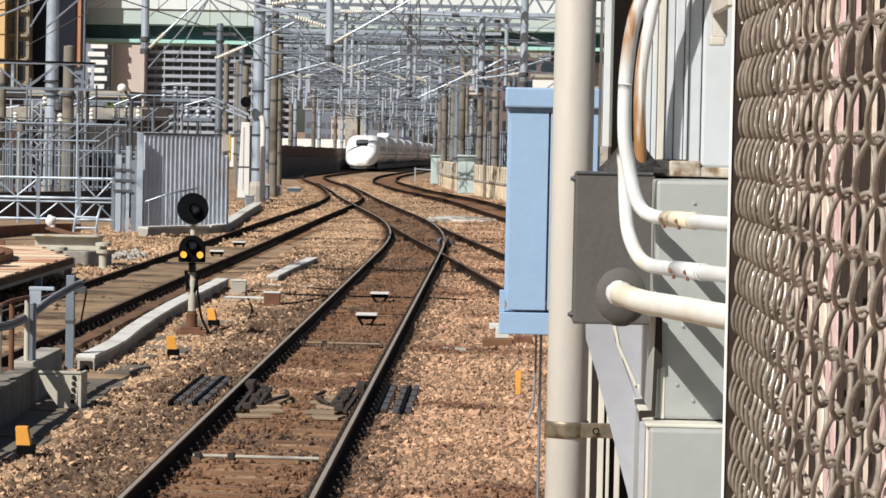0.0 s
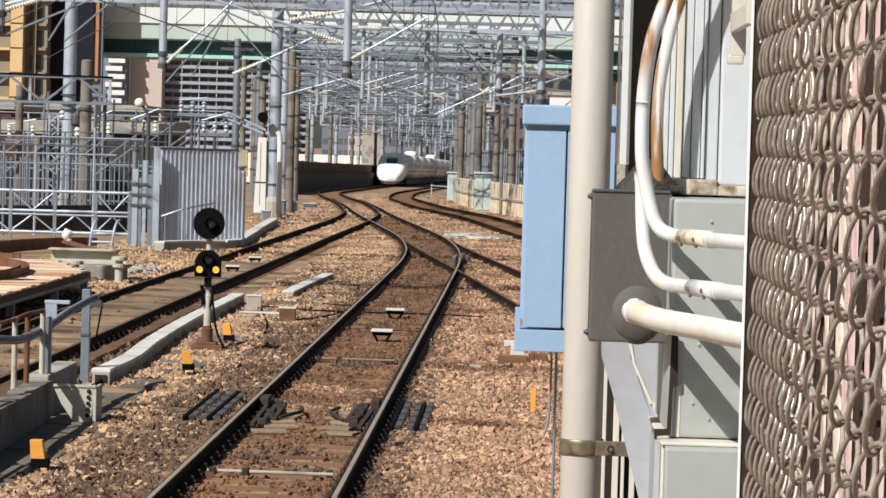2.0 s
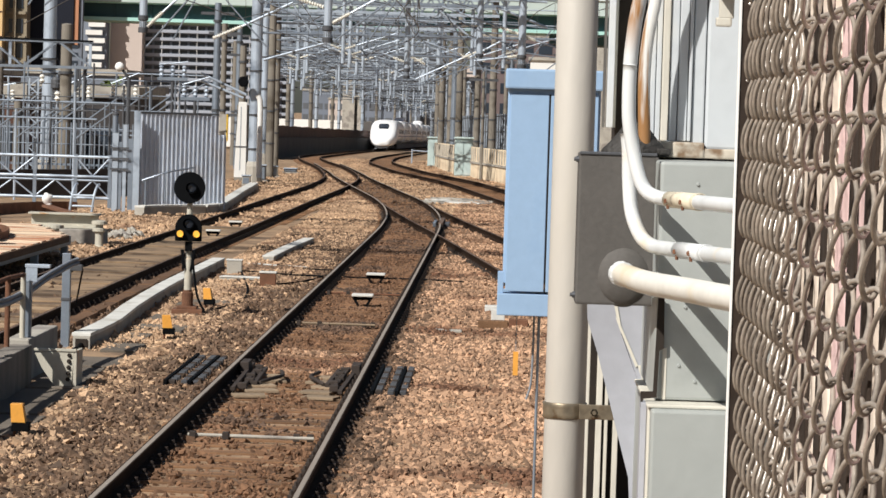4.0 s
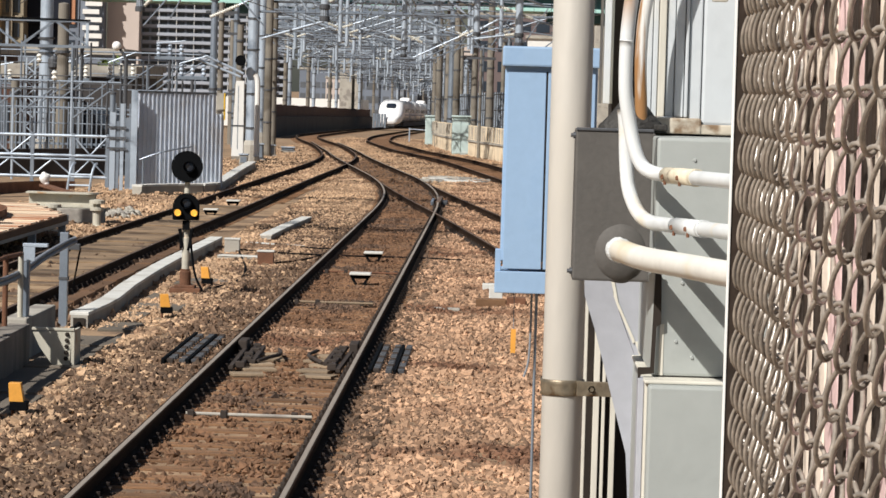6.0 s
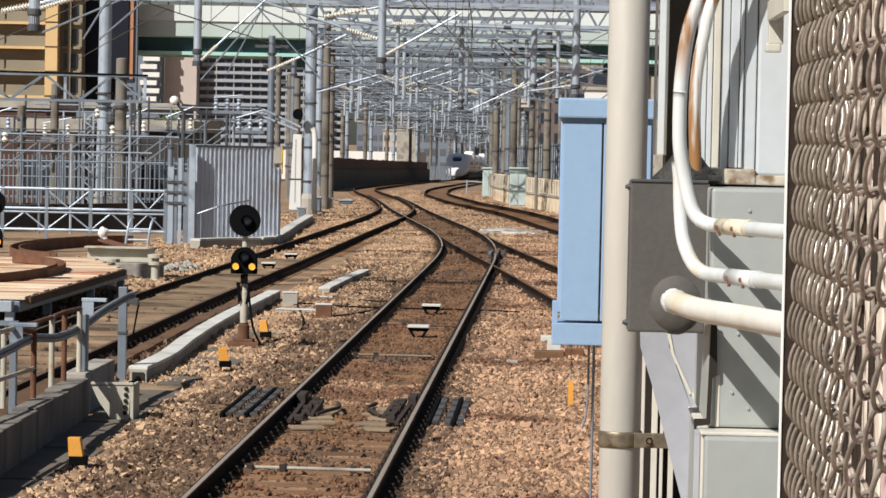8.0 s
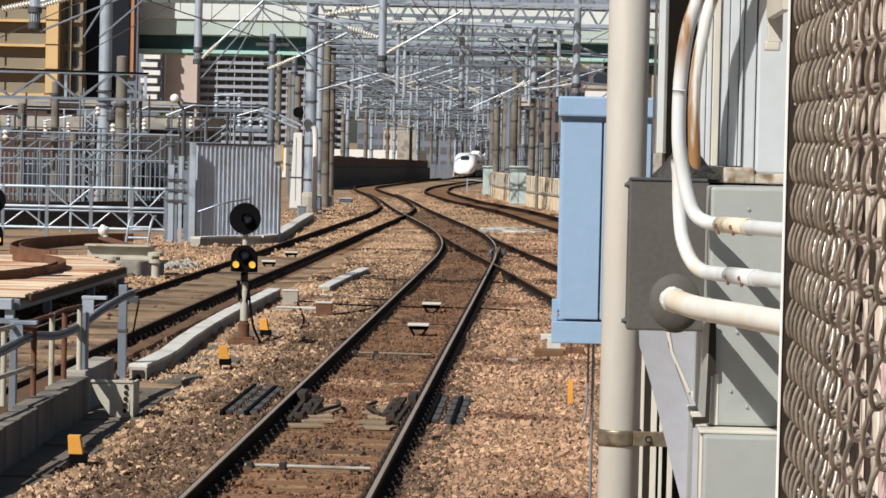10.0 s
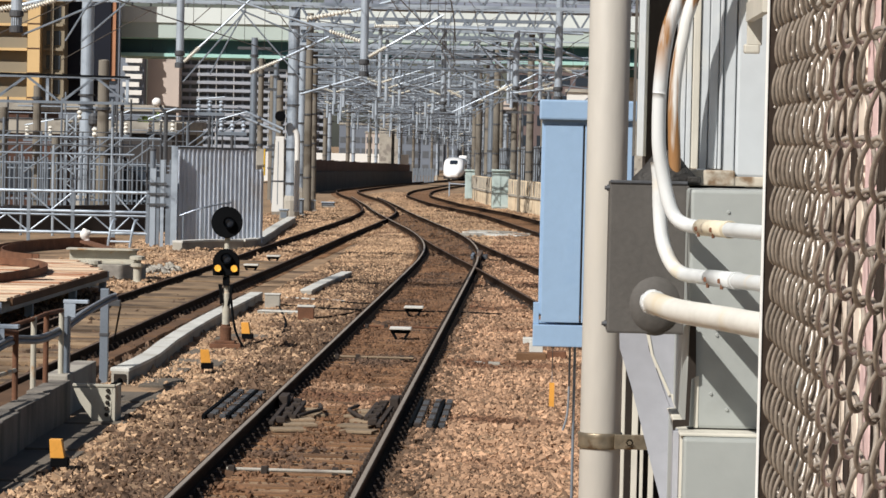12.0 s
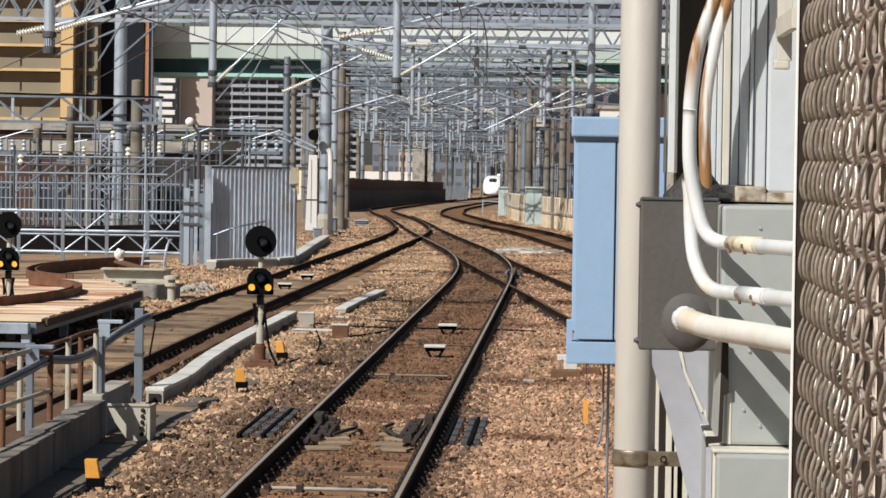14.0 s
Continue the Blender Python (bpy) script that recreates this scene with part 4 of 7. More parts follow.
for _x, _y in ((-3.98, 54.7), (-4.9, 58.7)):
    tb = thing("trackside_box", "small grey connection box on the ballast", "box", "trackside boxes", at=(_x, _y, -0.21))
    part("case", boxes(((-0.14, -0.1, 0.0), (0.14, 0.1, 0.26)), bevel=0.012), M_CONC if _x < -4.5 else M_RUST, tb)
    part("lid", boxes(((-0.15, -0.11, 0.262), (0.15, 0.11, 0.29)), bevel=0.006), M_TROUGH, tb)


def make_magnet(x, y):
    b = thing("track_magnet", "pale train-stop magnet on black legs between rails", "track magnet", "track magnets", at=(x, y, -0.17))
    part("top", boxes(((-0.17, -0.18, 0.155), (0.17, 0.18, 0.19)), bevel=0.01), M_TROUGH, b, "pale dusty cover")
    bm = bmesh.new()
    bar(bm, (-0.15, -0.1, 0.15), (-0.06, -0.1, 0.0), 0.05, 0.04)
    bar(bm, (0.15, -0.1, 0.15), (0.06, -0.1, 0.0), 0.05, 0.04)
    box(bm, (-0.13, -0.02, 0.09), (0.13, 0.14, 0.152))
    part("frame", bm, M_BLACK, b)


for _x, _y in ((-2.12, 49.9), (-2.17, 56.4), (-6.68, 73.8), (-6.66, 79.8)):
    make_magnet(_x, _y)


def make_cross_rod(x0, x1, y, material, label):
    r = thing("cross_rod", label, "rod", "cross rods", at=(0, y, -0.13))
    part("tube", rod(bmesh.new(), (x0, 0, 0.0), (x1, -0.05, 0.0), 0.017, seg=10), material, r)
    for k in (0.04, 0.3, 0.86, 0.97):
        x = x0 + (x1 - x0) * k
        part("clamp", boxes(((x - 0.03, -0.05, -0.035), (x + 0.03, 0.03, 0.035)), bevel=0.006), M_CLIP, r)


make_cross_rod(-2.84, -1.66, 29.23, M_CONC, "white insulated rod across the track")
make_cross_rod(-2.86, -1.72, 44.94, M_PALE_SLEEPER, "dusty rod across the track")
make_cross_rod(-2.85, -1.6, 52.5, M_RUST, "rusty rod across the track")


def make_rail_brace(x, y, n, length, label):
    """A smooth angle bar, then rows of studs beside it."""
    g = thing("point_heater", label, "point fitting", "point fittings", at=(x, y, -0.19))
    for k in range(n):
        a = k * 0.135
        if k in (0, n - 1):
            part("bar", boxes(((a - 0.02, 0.0, 0.0), (a + 0.02, length - 0.12 * k, 0.085)), bevel=0.006), M_BLACK, g)
        for j in range(int(length / 0.27)):
            part("stud", boxes(((a + 0.035, 0.08 + 0.27 * j, 0.0), (a + 0.105, 0.22 + 0.27 * j, 0.075)), bevel=0.008), M_GALV_DARK if (j + k) % 3 else M_CLIP, g)
        part("strip", boxes(((a + 0.025, 0.0, 0.0), (a + 0.115, length - 0.1, 0.03))), M_SLEEPER, g)


make_rail_brace(-3.64, 34.7, 3, 3.9, "black studded fitting beside the rail")
make_rail_brace(-1.33, 34.2, 3, 3.6, "black studded fitting beside the rail")
for _x, _s in ((-2.62, 1), (-1.86, -1)):
    sw = thing("point_rod", "dark point rods on pale pads beside the rail", "point fitting", "point fittings", at=(_x, 33.6, -0.165))
    for k in range(5):
        part("pad", box(bmesh.new(), (-0.17, -0.14, 0.0), (0.19, 0.14, 0.03), 0.006, pose(0.07 * _s * (k % 2), 0.62 * k, 0, 0, 0, 14 * _s)), M_PALE_SLEEPER, sw)
    for k in range(3):
        part("rod", box(bmesh.new(), (-0.024, 0.0, 0.03), (0.024, 3.4 - 0.7 * k, 0.075), 0.006, pose((0.09 * k - 0.2) * _s, 0.3 + 0.4 * k, 0, 0, 0, 0.8 * _s)), M_CLIP, sw)
    for k in range(5):
        part("roller", box(bmesh.new(), (-0.05, -0.05, 0.03), (0.05, 0.05, 0.10), 0.01, pose((-0.12 + 0.03 * (k % 2)) * _s, 0.6 + 0.6 * k, 0)), M_CLIP, sw)
    part("crank", hose(bmesh.new(), [(0.02 * _s, 1.2, 0.05), (0.12 * _s, 1.5, 0.07), (0.22 * _s, 2.0, 0.07), (0.16 * _s, 2.7, 0.06)], 0.022, 0.1, 8, Vector((0, 0, 1))), M_CLIP, sw)
    part("clamp", boxes(((-0.26 * _s - 0.05, 2.6, 0.0), (-0.26 * _s + 0.05, 3.1, 0.16)), bevel=0.01), M_CLIP, sw)

crossing = thing("crossing_nose", "pale worn steel crossing where the rails meet", "crossing", at=(-1.52, 85.6, 0))
part("nose", boxes(((-0.07, -2.4, -0.15), (0.04, 2.0, 0.005)), bevel=0.01), M_RAILDULL, crossing)
part("wing", boxes(((-0.24, -1.0, -0.15), (-0.16, 1.0, -0.03)), bevel=0.01), M_GALV, crossing, "dusty check block")
part("bolt_block", boxes(((0.06, -0.6, -0.16), (0.2, 0.8, -0.06)), bevel=0.01), M_GALV_DARK, crossing)


def make_infill():
    t = thing("track_infill", "dusty tan crossing slabs between the rails", "track slab", kind="structure")
    for k in range(46):
        y = 24 + k * 1.2 + 0.05 * (k % 3)
        x = centre(LINE_LEFT, y)
        part("slab", boxes(((x - 0.62, y, -0.165), (x + 0.62, y + (0.62 if y < 48 else 1.16), -0.10 - 0.014 * (k % 3))), bevel=0.012), M_INFILL, t)
        if y < 62:
            part("side_board", boxes(((x + 1.00, y, -0.24), (x + 1.22, y + 1.18, -0.10 - 0.01 * (k % 2))), bevel=0.01), M_TIMBER, t)


make_infill()


def make_timber_deck():
    d = thing("timber_deck", "raised deck of fresh and reddish planks on steel legs", "deck")
    for k in range(27):
        y = 49.5 + k * 0.6
        part("plank", boxes(((-13.4 + 0.1 * (k % 3), y, 0.30), (-8.34 + 0.02 * (k % 3) - (0.0 if k < 19 else 0.16 * (k - 18)), y + 0.588, 0.35 + 0.012 * (k % 2))), bevel=0.006), M_PLANK, d)
    part("fascia_board", boxes(((-8.30, 49.6, 0.22), (-8.26, 60.6, 0.345)), bevel=0.006), M_TIMBER, d, "brown edge board")
    part("edge_beam", boxes(((-13.4, 49.2, 0.12), (-8.5, 49.44, 0.29)), bevel=0.01), M_GALV_PALE, d)
    part("edge_beam", boxes(((-8.62, 49.5, 0.10), (-8.42, 62, 0.28)), bevel=0.01), M_GALV, d)
    for x in (-13, -11.8, -10.6, -9.45, -8.55):
        for y in (49.35, 53, 58, 62):
            part("leg", boxes(((x - 0.07, y - 0.07, -0.25), (x + 0.07, y + 0.07, 0.12)), bevel=0.008), M_GALV_PALE, d)
    part("cross_rail", boxes(((-13.4, 49.25, -0.10), (-8.4, 49.32, -0.02))), M_GALV, d)
    # curved rusty channel lying on the planks
    c = thing("curved_channel", "rusty curved steel channel lying on the planks", "steel channel", "curved channels", at=(-10.9, 57.2, 0.365))
    prof = [(-0.09, 0), (0.09, 0), (0.09, 0.14), (0.07, 0.14), (0.07, 0.02), (-0.07, 0.02), (-0.07, 0.14), (-0.09, 0.14)]
    arc = [Vector((1.75 * math.cos(a), 5.0 * math.sin(a), 0)) for a in [radians(v) for v in range(-85, 86, 6)]]
    part("channel", sweep(bmesh.new(), arc, prof), M_RUST, c)
    c2 = thing("curved_channel", "rusty curved steel channel beyond the deck", "steel channel", "curved channels", at=(-11.6, 82, -0.22))
    arc = [Vector((-2.2 * math.cos(a), 7.0 * math.sin(a), 0)) for a in [radians(v) for v in range(-80, 81, 8)]]
    part("channel", sweep(bmesh.new(), arc, [(u * 1.4, v * 2.2) for u, v in prof]), M_RUST, c2)
    c3 = thing("rusty_girder", "rusty steel girder on the ballast", "girder", at=(-11.8, 74.0, -0.22))
    bm = bar(bmesh.new(), (0, 8, 0.4), (2.5, -0.2, 0.32), 0.25, 0.06)
    bar(bm, (0, 8, 0.24), (2.5, -0.2, 0.16), 0.04, 0.3)
    bar(bm, (0, 8, 0.06), (2.5, -0.2, 0.02), 0.25, 0.05)
    part("girder", bm, M_RUST, c3)
    g = thing("cream_girder", "cream painted steel girder on short bolted posts", "girder", at=(-9.5, 69.0, -0.22))
    part("web", boxes(((-0.75, -0.04, 0.42), (0.72, 0.04, 0.66)), bevel=0.004), M_CREAMSTEEL, g)
    part("top_flange", boxes(((-0.8, -0.2, 0.66), (0.76, 0.2, 0.70)), bevel=0.006), M_CREAMSTEEL, g)
    part("bottom_flange", boxes(((-0.8, -0.16, 0.37), (0.74, 0.16, 0.42)), bevel=0.006), M_CREAMSTEEL, g)
    part("bearing_block", boxes(((-0.5, -0.5, 0.0), (0.9, 0.3, 0.36)), bevel=0.02), M_CONC, g)
    for x, y in ((-9.1, 64.6), (-8.55, 67.4)):
        s = thing("bolted_post", "short rust-stained cream bolted post", "post", "bolted posts", at=(x, y, -0.22))
        part("shaft", lathe(bmesh.new(), [(0.16, 0), (0.16, 0.05), (0.09, 0.07), (0.09, 0.36), (0.15, 0.38), (0.15, 0.44), (0.08, 0.46), (0.08, 0.52), (0.17, 0.53), (0.17, 0.60), (0.05, 0.62)], 14), M_CREAMSTEEL, s)
    rub = thing("stone_heap", "grey rubble beside the girder", "rubble", kind="stuff", at=(-8.75, 73.0, -0.22))
    bm = bmesh.new()
    for _ in range(110):
        bmesh.ops.create_icosphere(bm, subdivisions=1, radius=random.uniform(0.03, 0.1),
                                   matrix=Matrix.Translation((random.gauss(0, 0.22), random.gauss(0, 0.9), random.uniform(0, 0.14))) @ Matrix.Rotation(random.random() * 6, 4, (1, 2, 3)) @ Matrix.Diagonal((1, 1.3, 0.7, 1)))
    part("stones", bm, M_CONC, rub)
    bag = bmesh.new()
    bmesh.ops.create_icosphere(bag, subdivisions=3, radius=1, matrix=Matrix.Translation((0, 0, 0.15)) @ Matrix.Diagonal((0.13, 0.13, 0.17, 1)))
    for v in bag.verts:
        v.co += v.co.normalized() * 0.09 * noise.noise(v.co * 6)
    tagged(finish(bag, "white_bag", M_WHITEPOST), "crumpled white plastic bag on the girder", "bag").matrix_basis = pose(-11.75, 81.8, 0.2)


make_timber_deck()


def make_gate():
    g = thing("tube_barrier", "galvanised tube barrier with diagonal bracing", "barrier", at=(0, 92, 0))
    xs = [-18.8, -17.5, -16.2, -14.9, -13.6, -12.4, -11.4]
    for z in (0.11, 0.73, 1.31):
        part("rail", rod(bmesh.new(), (-18.8, 0, z), (-11.4, 0, z), 0.045), M_GALV_PALE, g)
    part("rail", rod(bmesh.new(), (-18.8, 0, 0.62), (-11.4, 0, 0.62), 0.035), M_GALV, g)
    for i, x in enumerate(xs):
        part("upright", boxes(((x - 0.05, -0.04, -0.3), (x + 0.05, 0.04, 1.38))), M_GALV, g)
        if i:
            a, b = xs[i - 1], x
            m = (a + b) / 2
            for p, q in (((a, 0, 0.12), (m, 0, 0.62)), ((m, 0, 0.62), (b, 0, 0.12)), ((a, 0, 1.3), (m, 0, 0.75)), ((m, 0, 0.75), (b, 0, 1.3))):
                if (p[2] > 0.7) and i % 2:
                    continue
                part("brace", rod(bmesh.new(), p, q, 0.024), M_GALV_PALE, g)
    p = thing("gate_post", "galvanised round gate post", "post", at=(-11.3, 92.2, -0.4))
    part("shaft", rod(bmesh.new(), (0, 0, 0), (0, 0, 2.95), 0.085, seg=14), M_GALV, p)
    part("cap", lathe(bmesh.new(), [(0.1, 2.95), (0.1, 3.0), (0.02, 3.06)], 14), M_GALV_DARK, p)
    for k in range(4):
        part("lug", boxes(((0.08, -0.03, 1.0 + 0.3 * k), (0.55, 0.03, 1.06 + 0.3 * k))), M_GALV_DARK, p)
    l = thing("ladder_rail", "short pale tubular step rail", "step rail", at=(-11.95, 88, -0.3))
    for x in (0, 0.62):
        part("upright", hose(bmesh.new(), [(x - 0.08, 0, 0), (x, 0, 0.6), (x + 0.05, 0.2, 0.86), (x + 0.05, 0.7, 0.9)], 0.035, 0.1, 8, Vector((1, 0, 0))), M_GALV_PALE, l)
    for z in (0.3, 0.6):
        part("rung", rod(bmesh.new(), (0, 0, z), (0.62, 0, z), 0.03), M_GALV_PALE, l)
    # picket fence behind
    f = thing("picket_fence", "galvanised steel picket fence on a dark base", "fence", at=(0, 106, 0))
    for k in range(62):
        x = -22 + k * 0.16
        part("picket", boxes(((x - 0.02, -0.02, 0.55), (x + 0.02, 0.02, 2.2 + (0.7 if x > -15.6 and k % 9 == 0 else 0.0))), bevel=0.0), M_GALV, f)
    for z in (0.75, 1.95):
        part("rail", boxes(((-22.1, 0.02, z), (-12.1, 0.06, z + 0.07))), M_GALV, f)
    part("base_wall", boxes(((-22.1, -0.1, -0.4), (-12.1, 0.2, 0.56))), M_DARKWALL, f, "dark stained base wall")
    d = thing("dark_trough_wall", "dark sloping retaining wall behind the barrier", "wall", kind="structure", at=(0, 100, 0))
    bm = bar(bmesh.new(), (-20, -4, 0.1), (-9.8, 9, 0.25), 0.3, 1.0)
    part("face", bm, M_DARKWALL, d)


make_gate()


def make_panel_fence():
    f = thing("panel_fence", "pale galvanised ribbed sheet fence beside the track", "fence", at=(0, 0, 0))
    a, b = Vector((-10.36, 90.5, -0.21)), Vector((-8.02, 92.0, -0.21))
    d = b - a
    m = Matrix.Translation(a) @ Matrix.Rotation(math.atan2(d.y, d.x), 4, "Z")
    n, top, w = 20, 2.85, d.length / 20
    for k in range(n):
        zt = top - 0.001 * k - (0.55 if k > 17 else 0)
        part("sheet", box(bmesh.new(), (k * w, -0.01, 0.05), ((k + 1) * w - 0.004, 0.01, zt), 0.0, m), M_SHEET, f)
        part("rib", box(bmesh.new(), (k * w + 0.02, -0.045, 0.05), (k * w + 0.02 + 0.30 * w, -0.0115, zt), 0.006, m), M_SHEET, f)
    part("top_rail", box(bmesh.new(), (-0.02, -0.055, top), (18 * w, 0.05, top + 0.05), 0, m), M_GALV_DARK, f)
    part("plinth", box(bmesh.new(), (-0.1, -0.1, -0.2), (d.length, 0.1, 0.12), 0.01, m), M_CONC, f)
    h = thing("hand_rail", "bent galvanised hand rail before the sheet fence", "rail", at=(0, 89.6, -0.21))
    part("rail", hose(bmesh.new(), [(-10.18, 0, 0.94), (-9.51, 0, 1.18), (-8.76, 0.6, 1.34)], 0.025, 0.2, 8, Vector((0, 1, 0))), M_GALV, h)
    for x, z in ((-10.08, 0.94), (-9.51, 1.17)):
        part("post", rod(bmesh.new(), (x, 0, 0), (x, 0, z), 0.025), M_GALV, h)
    r = thing("corner_boards", "upright grey boards closing the fence corner", "fence", at=(-11.14, 90.2, -0.3))
    for k, (w, h) in enumerate(((0.16, 2.35), (0.12, 2.1), (0.10, 2.6), (0.14, 2.2), (0.18, 3.0))):
        part("board", boxes(((0.02 + k * 0.15, 0.03 * (k % 2), 0), (0.02 + k * 0.15 + w, 0.05 + 0.03 * (k % 2), h))), M_GALV if k % 2 else M_GALV_PALE, r)
    for z in (1.9, 2.2, 2.5):
        part("rung", boxes(((-0.05, -0.05, z - 0.6), (0.5, -0.02, z - 0.55))), M_GALV_DARK, r)
    y = thing("yellow_post_box", "cream and yellow box on a post behind the fence", "box", at=(-10.55, 118, -0.3))
    part("body", boxes(((-0.02, 0, 1.6), (0.25, 0.3, 2.9)), bevel=0.01), M_CONC, y)
    part("side", boxes(((0.255, 0, 1.9), (0.30, 0.28, 2.9)), bevel=0.01), M_YELLOW, y)
    part("post", boxes(((0.06, 0.1, 0.0), (0.16, 0.2, 1.6))), M_GALV, y)


make_panel_fence()


def make_mast_feet():
    """Pale casings round the foot of the left gantry post, and small cases beside it."""
    c = thing("cable_casing", "tall white tapered cable casing at the gantry post", "casing", "cable casings", at=(-10.44, 126.5, 0.36))
    bm = box(bmesh.new(), (-0.24, -0.12, -0.3), (0.24, 0.12, 2.73), 0.02)
    for v in bm.verts:
        if v.co.z > 1:
            v.co.x = v.co.x * 0.7 + 0.05
    part("case", bm, M_APT_WHITE, c)
    part("seam", boxes(((-0.02, -0.126, 0), (0.01, -0.121, 2.53))), M_GALV, c)
    part("strap", boxes(((-0.26, -0.13, 0.9), (0.26, 0.13, 0.96))), M_GALV_DARK, c)
    d = thing("cable_casing", "white bent cable pipe on the gantry post", "casing", "cable casings", at=(-9.76, 127.5, 0.46))
    part("pipe", hose(bmesh.new(), [(0, 0, -0.4), (0, 0, 1.4), (-0.02, 0, 2.63), (-0.14, 0, 2.93)], 0.11, 0.1, 12, Vector((0, 1, 0))), M_APT_WHITE, d, smooth=True)
    for k, (x, y, wd, ht) in enumerate(((-9.87, 122.688, 0.16, 0.45), (-10.031, 132.359, 0.2, 0.7), (-10.103, 141.32, 0.14, 0.5), (-10.081, 151.66, 0.3, 0.25))):
        t = thing("apparatus_case", "small grey apparatus case on a concrete pad", "case", "apparatus cases", at=(x, y, -0.22 + fall(y)))
        part("pad", boxes(((-wd - 0.08, -0.3, 0), (wd + 0.08, 0.3, 0.1)), bevel=0.01), M_CONC, t)
        part("body", boxes(((-wd, -0.2, 0.1), (wd, 0.2, ht)), bevel=0.015), M_GALV_DARK if k % 2 else M_CONC, t)
        part("lid", boxes(((-wd - 0.03, -0.24, ht), (wd + 0.03, 0.24, ht + 0.05)), bevel=0.01), M_GALV_PALE, t)
        part("door", boxes(((-wd + 0.04, -0.22, 0.16), (wd - 0.04, -0.203, ht - 0.06)), bevel=0.004), M_GALV, t)


make_mast_feet()


def make_loose_blocks():
    for x, y, sx, sz, m, label in ((0.33, 46.0, 0.14, 0.15, M_RUST, "rusty iron block on the ballast"), (-0.06, 49.6, 0.12, 0.12, M_TROUGH, "pale concrete block on the ballast"),
                                   (-0.04, 46.0, 0.22, 0.12, M_SLEEPER, "dark timber offcut on the ballast"), (-0.72, 45.0, 0.24, 0.035, M_CONC, "flat concrete slab in the ballast"),
                                   (0.03, 46.35, 0.10, 0.27, M_TROUGH, "small white marker block on the ballast")):
        b = thing("loose_block", label, "block", "loose blocks", at=(x, y, -0.2))
        part("block", boxes(((-sx, -0.15, 0), (sx, 0.15, sz)), bevel=0.012), m, b)


make_loose_blocks()


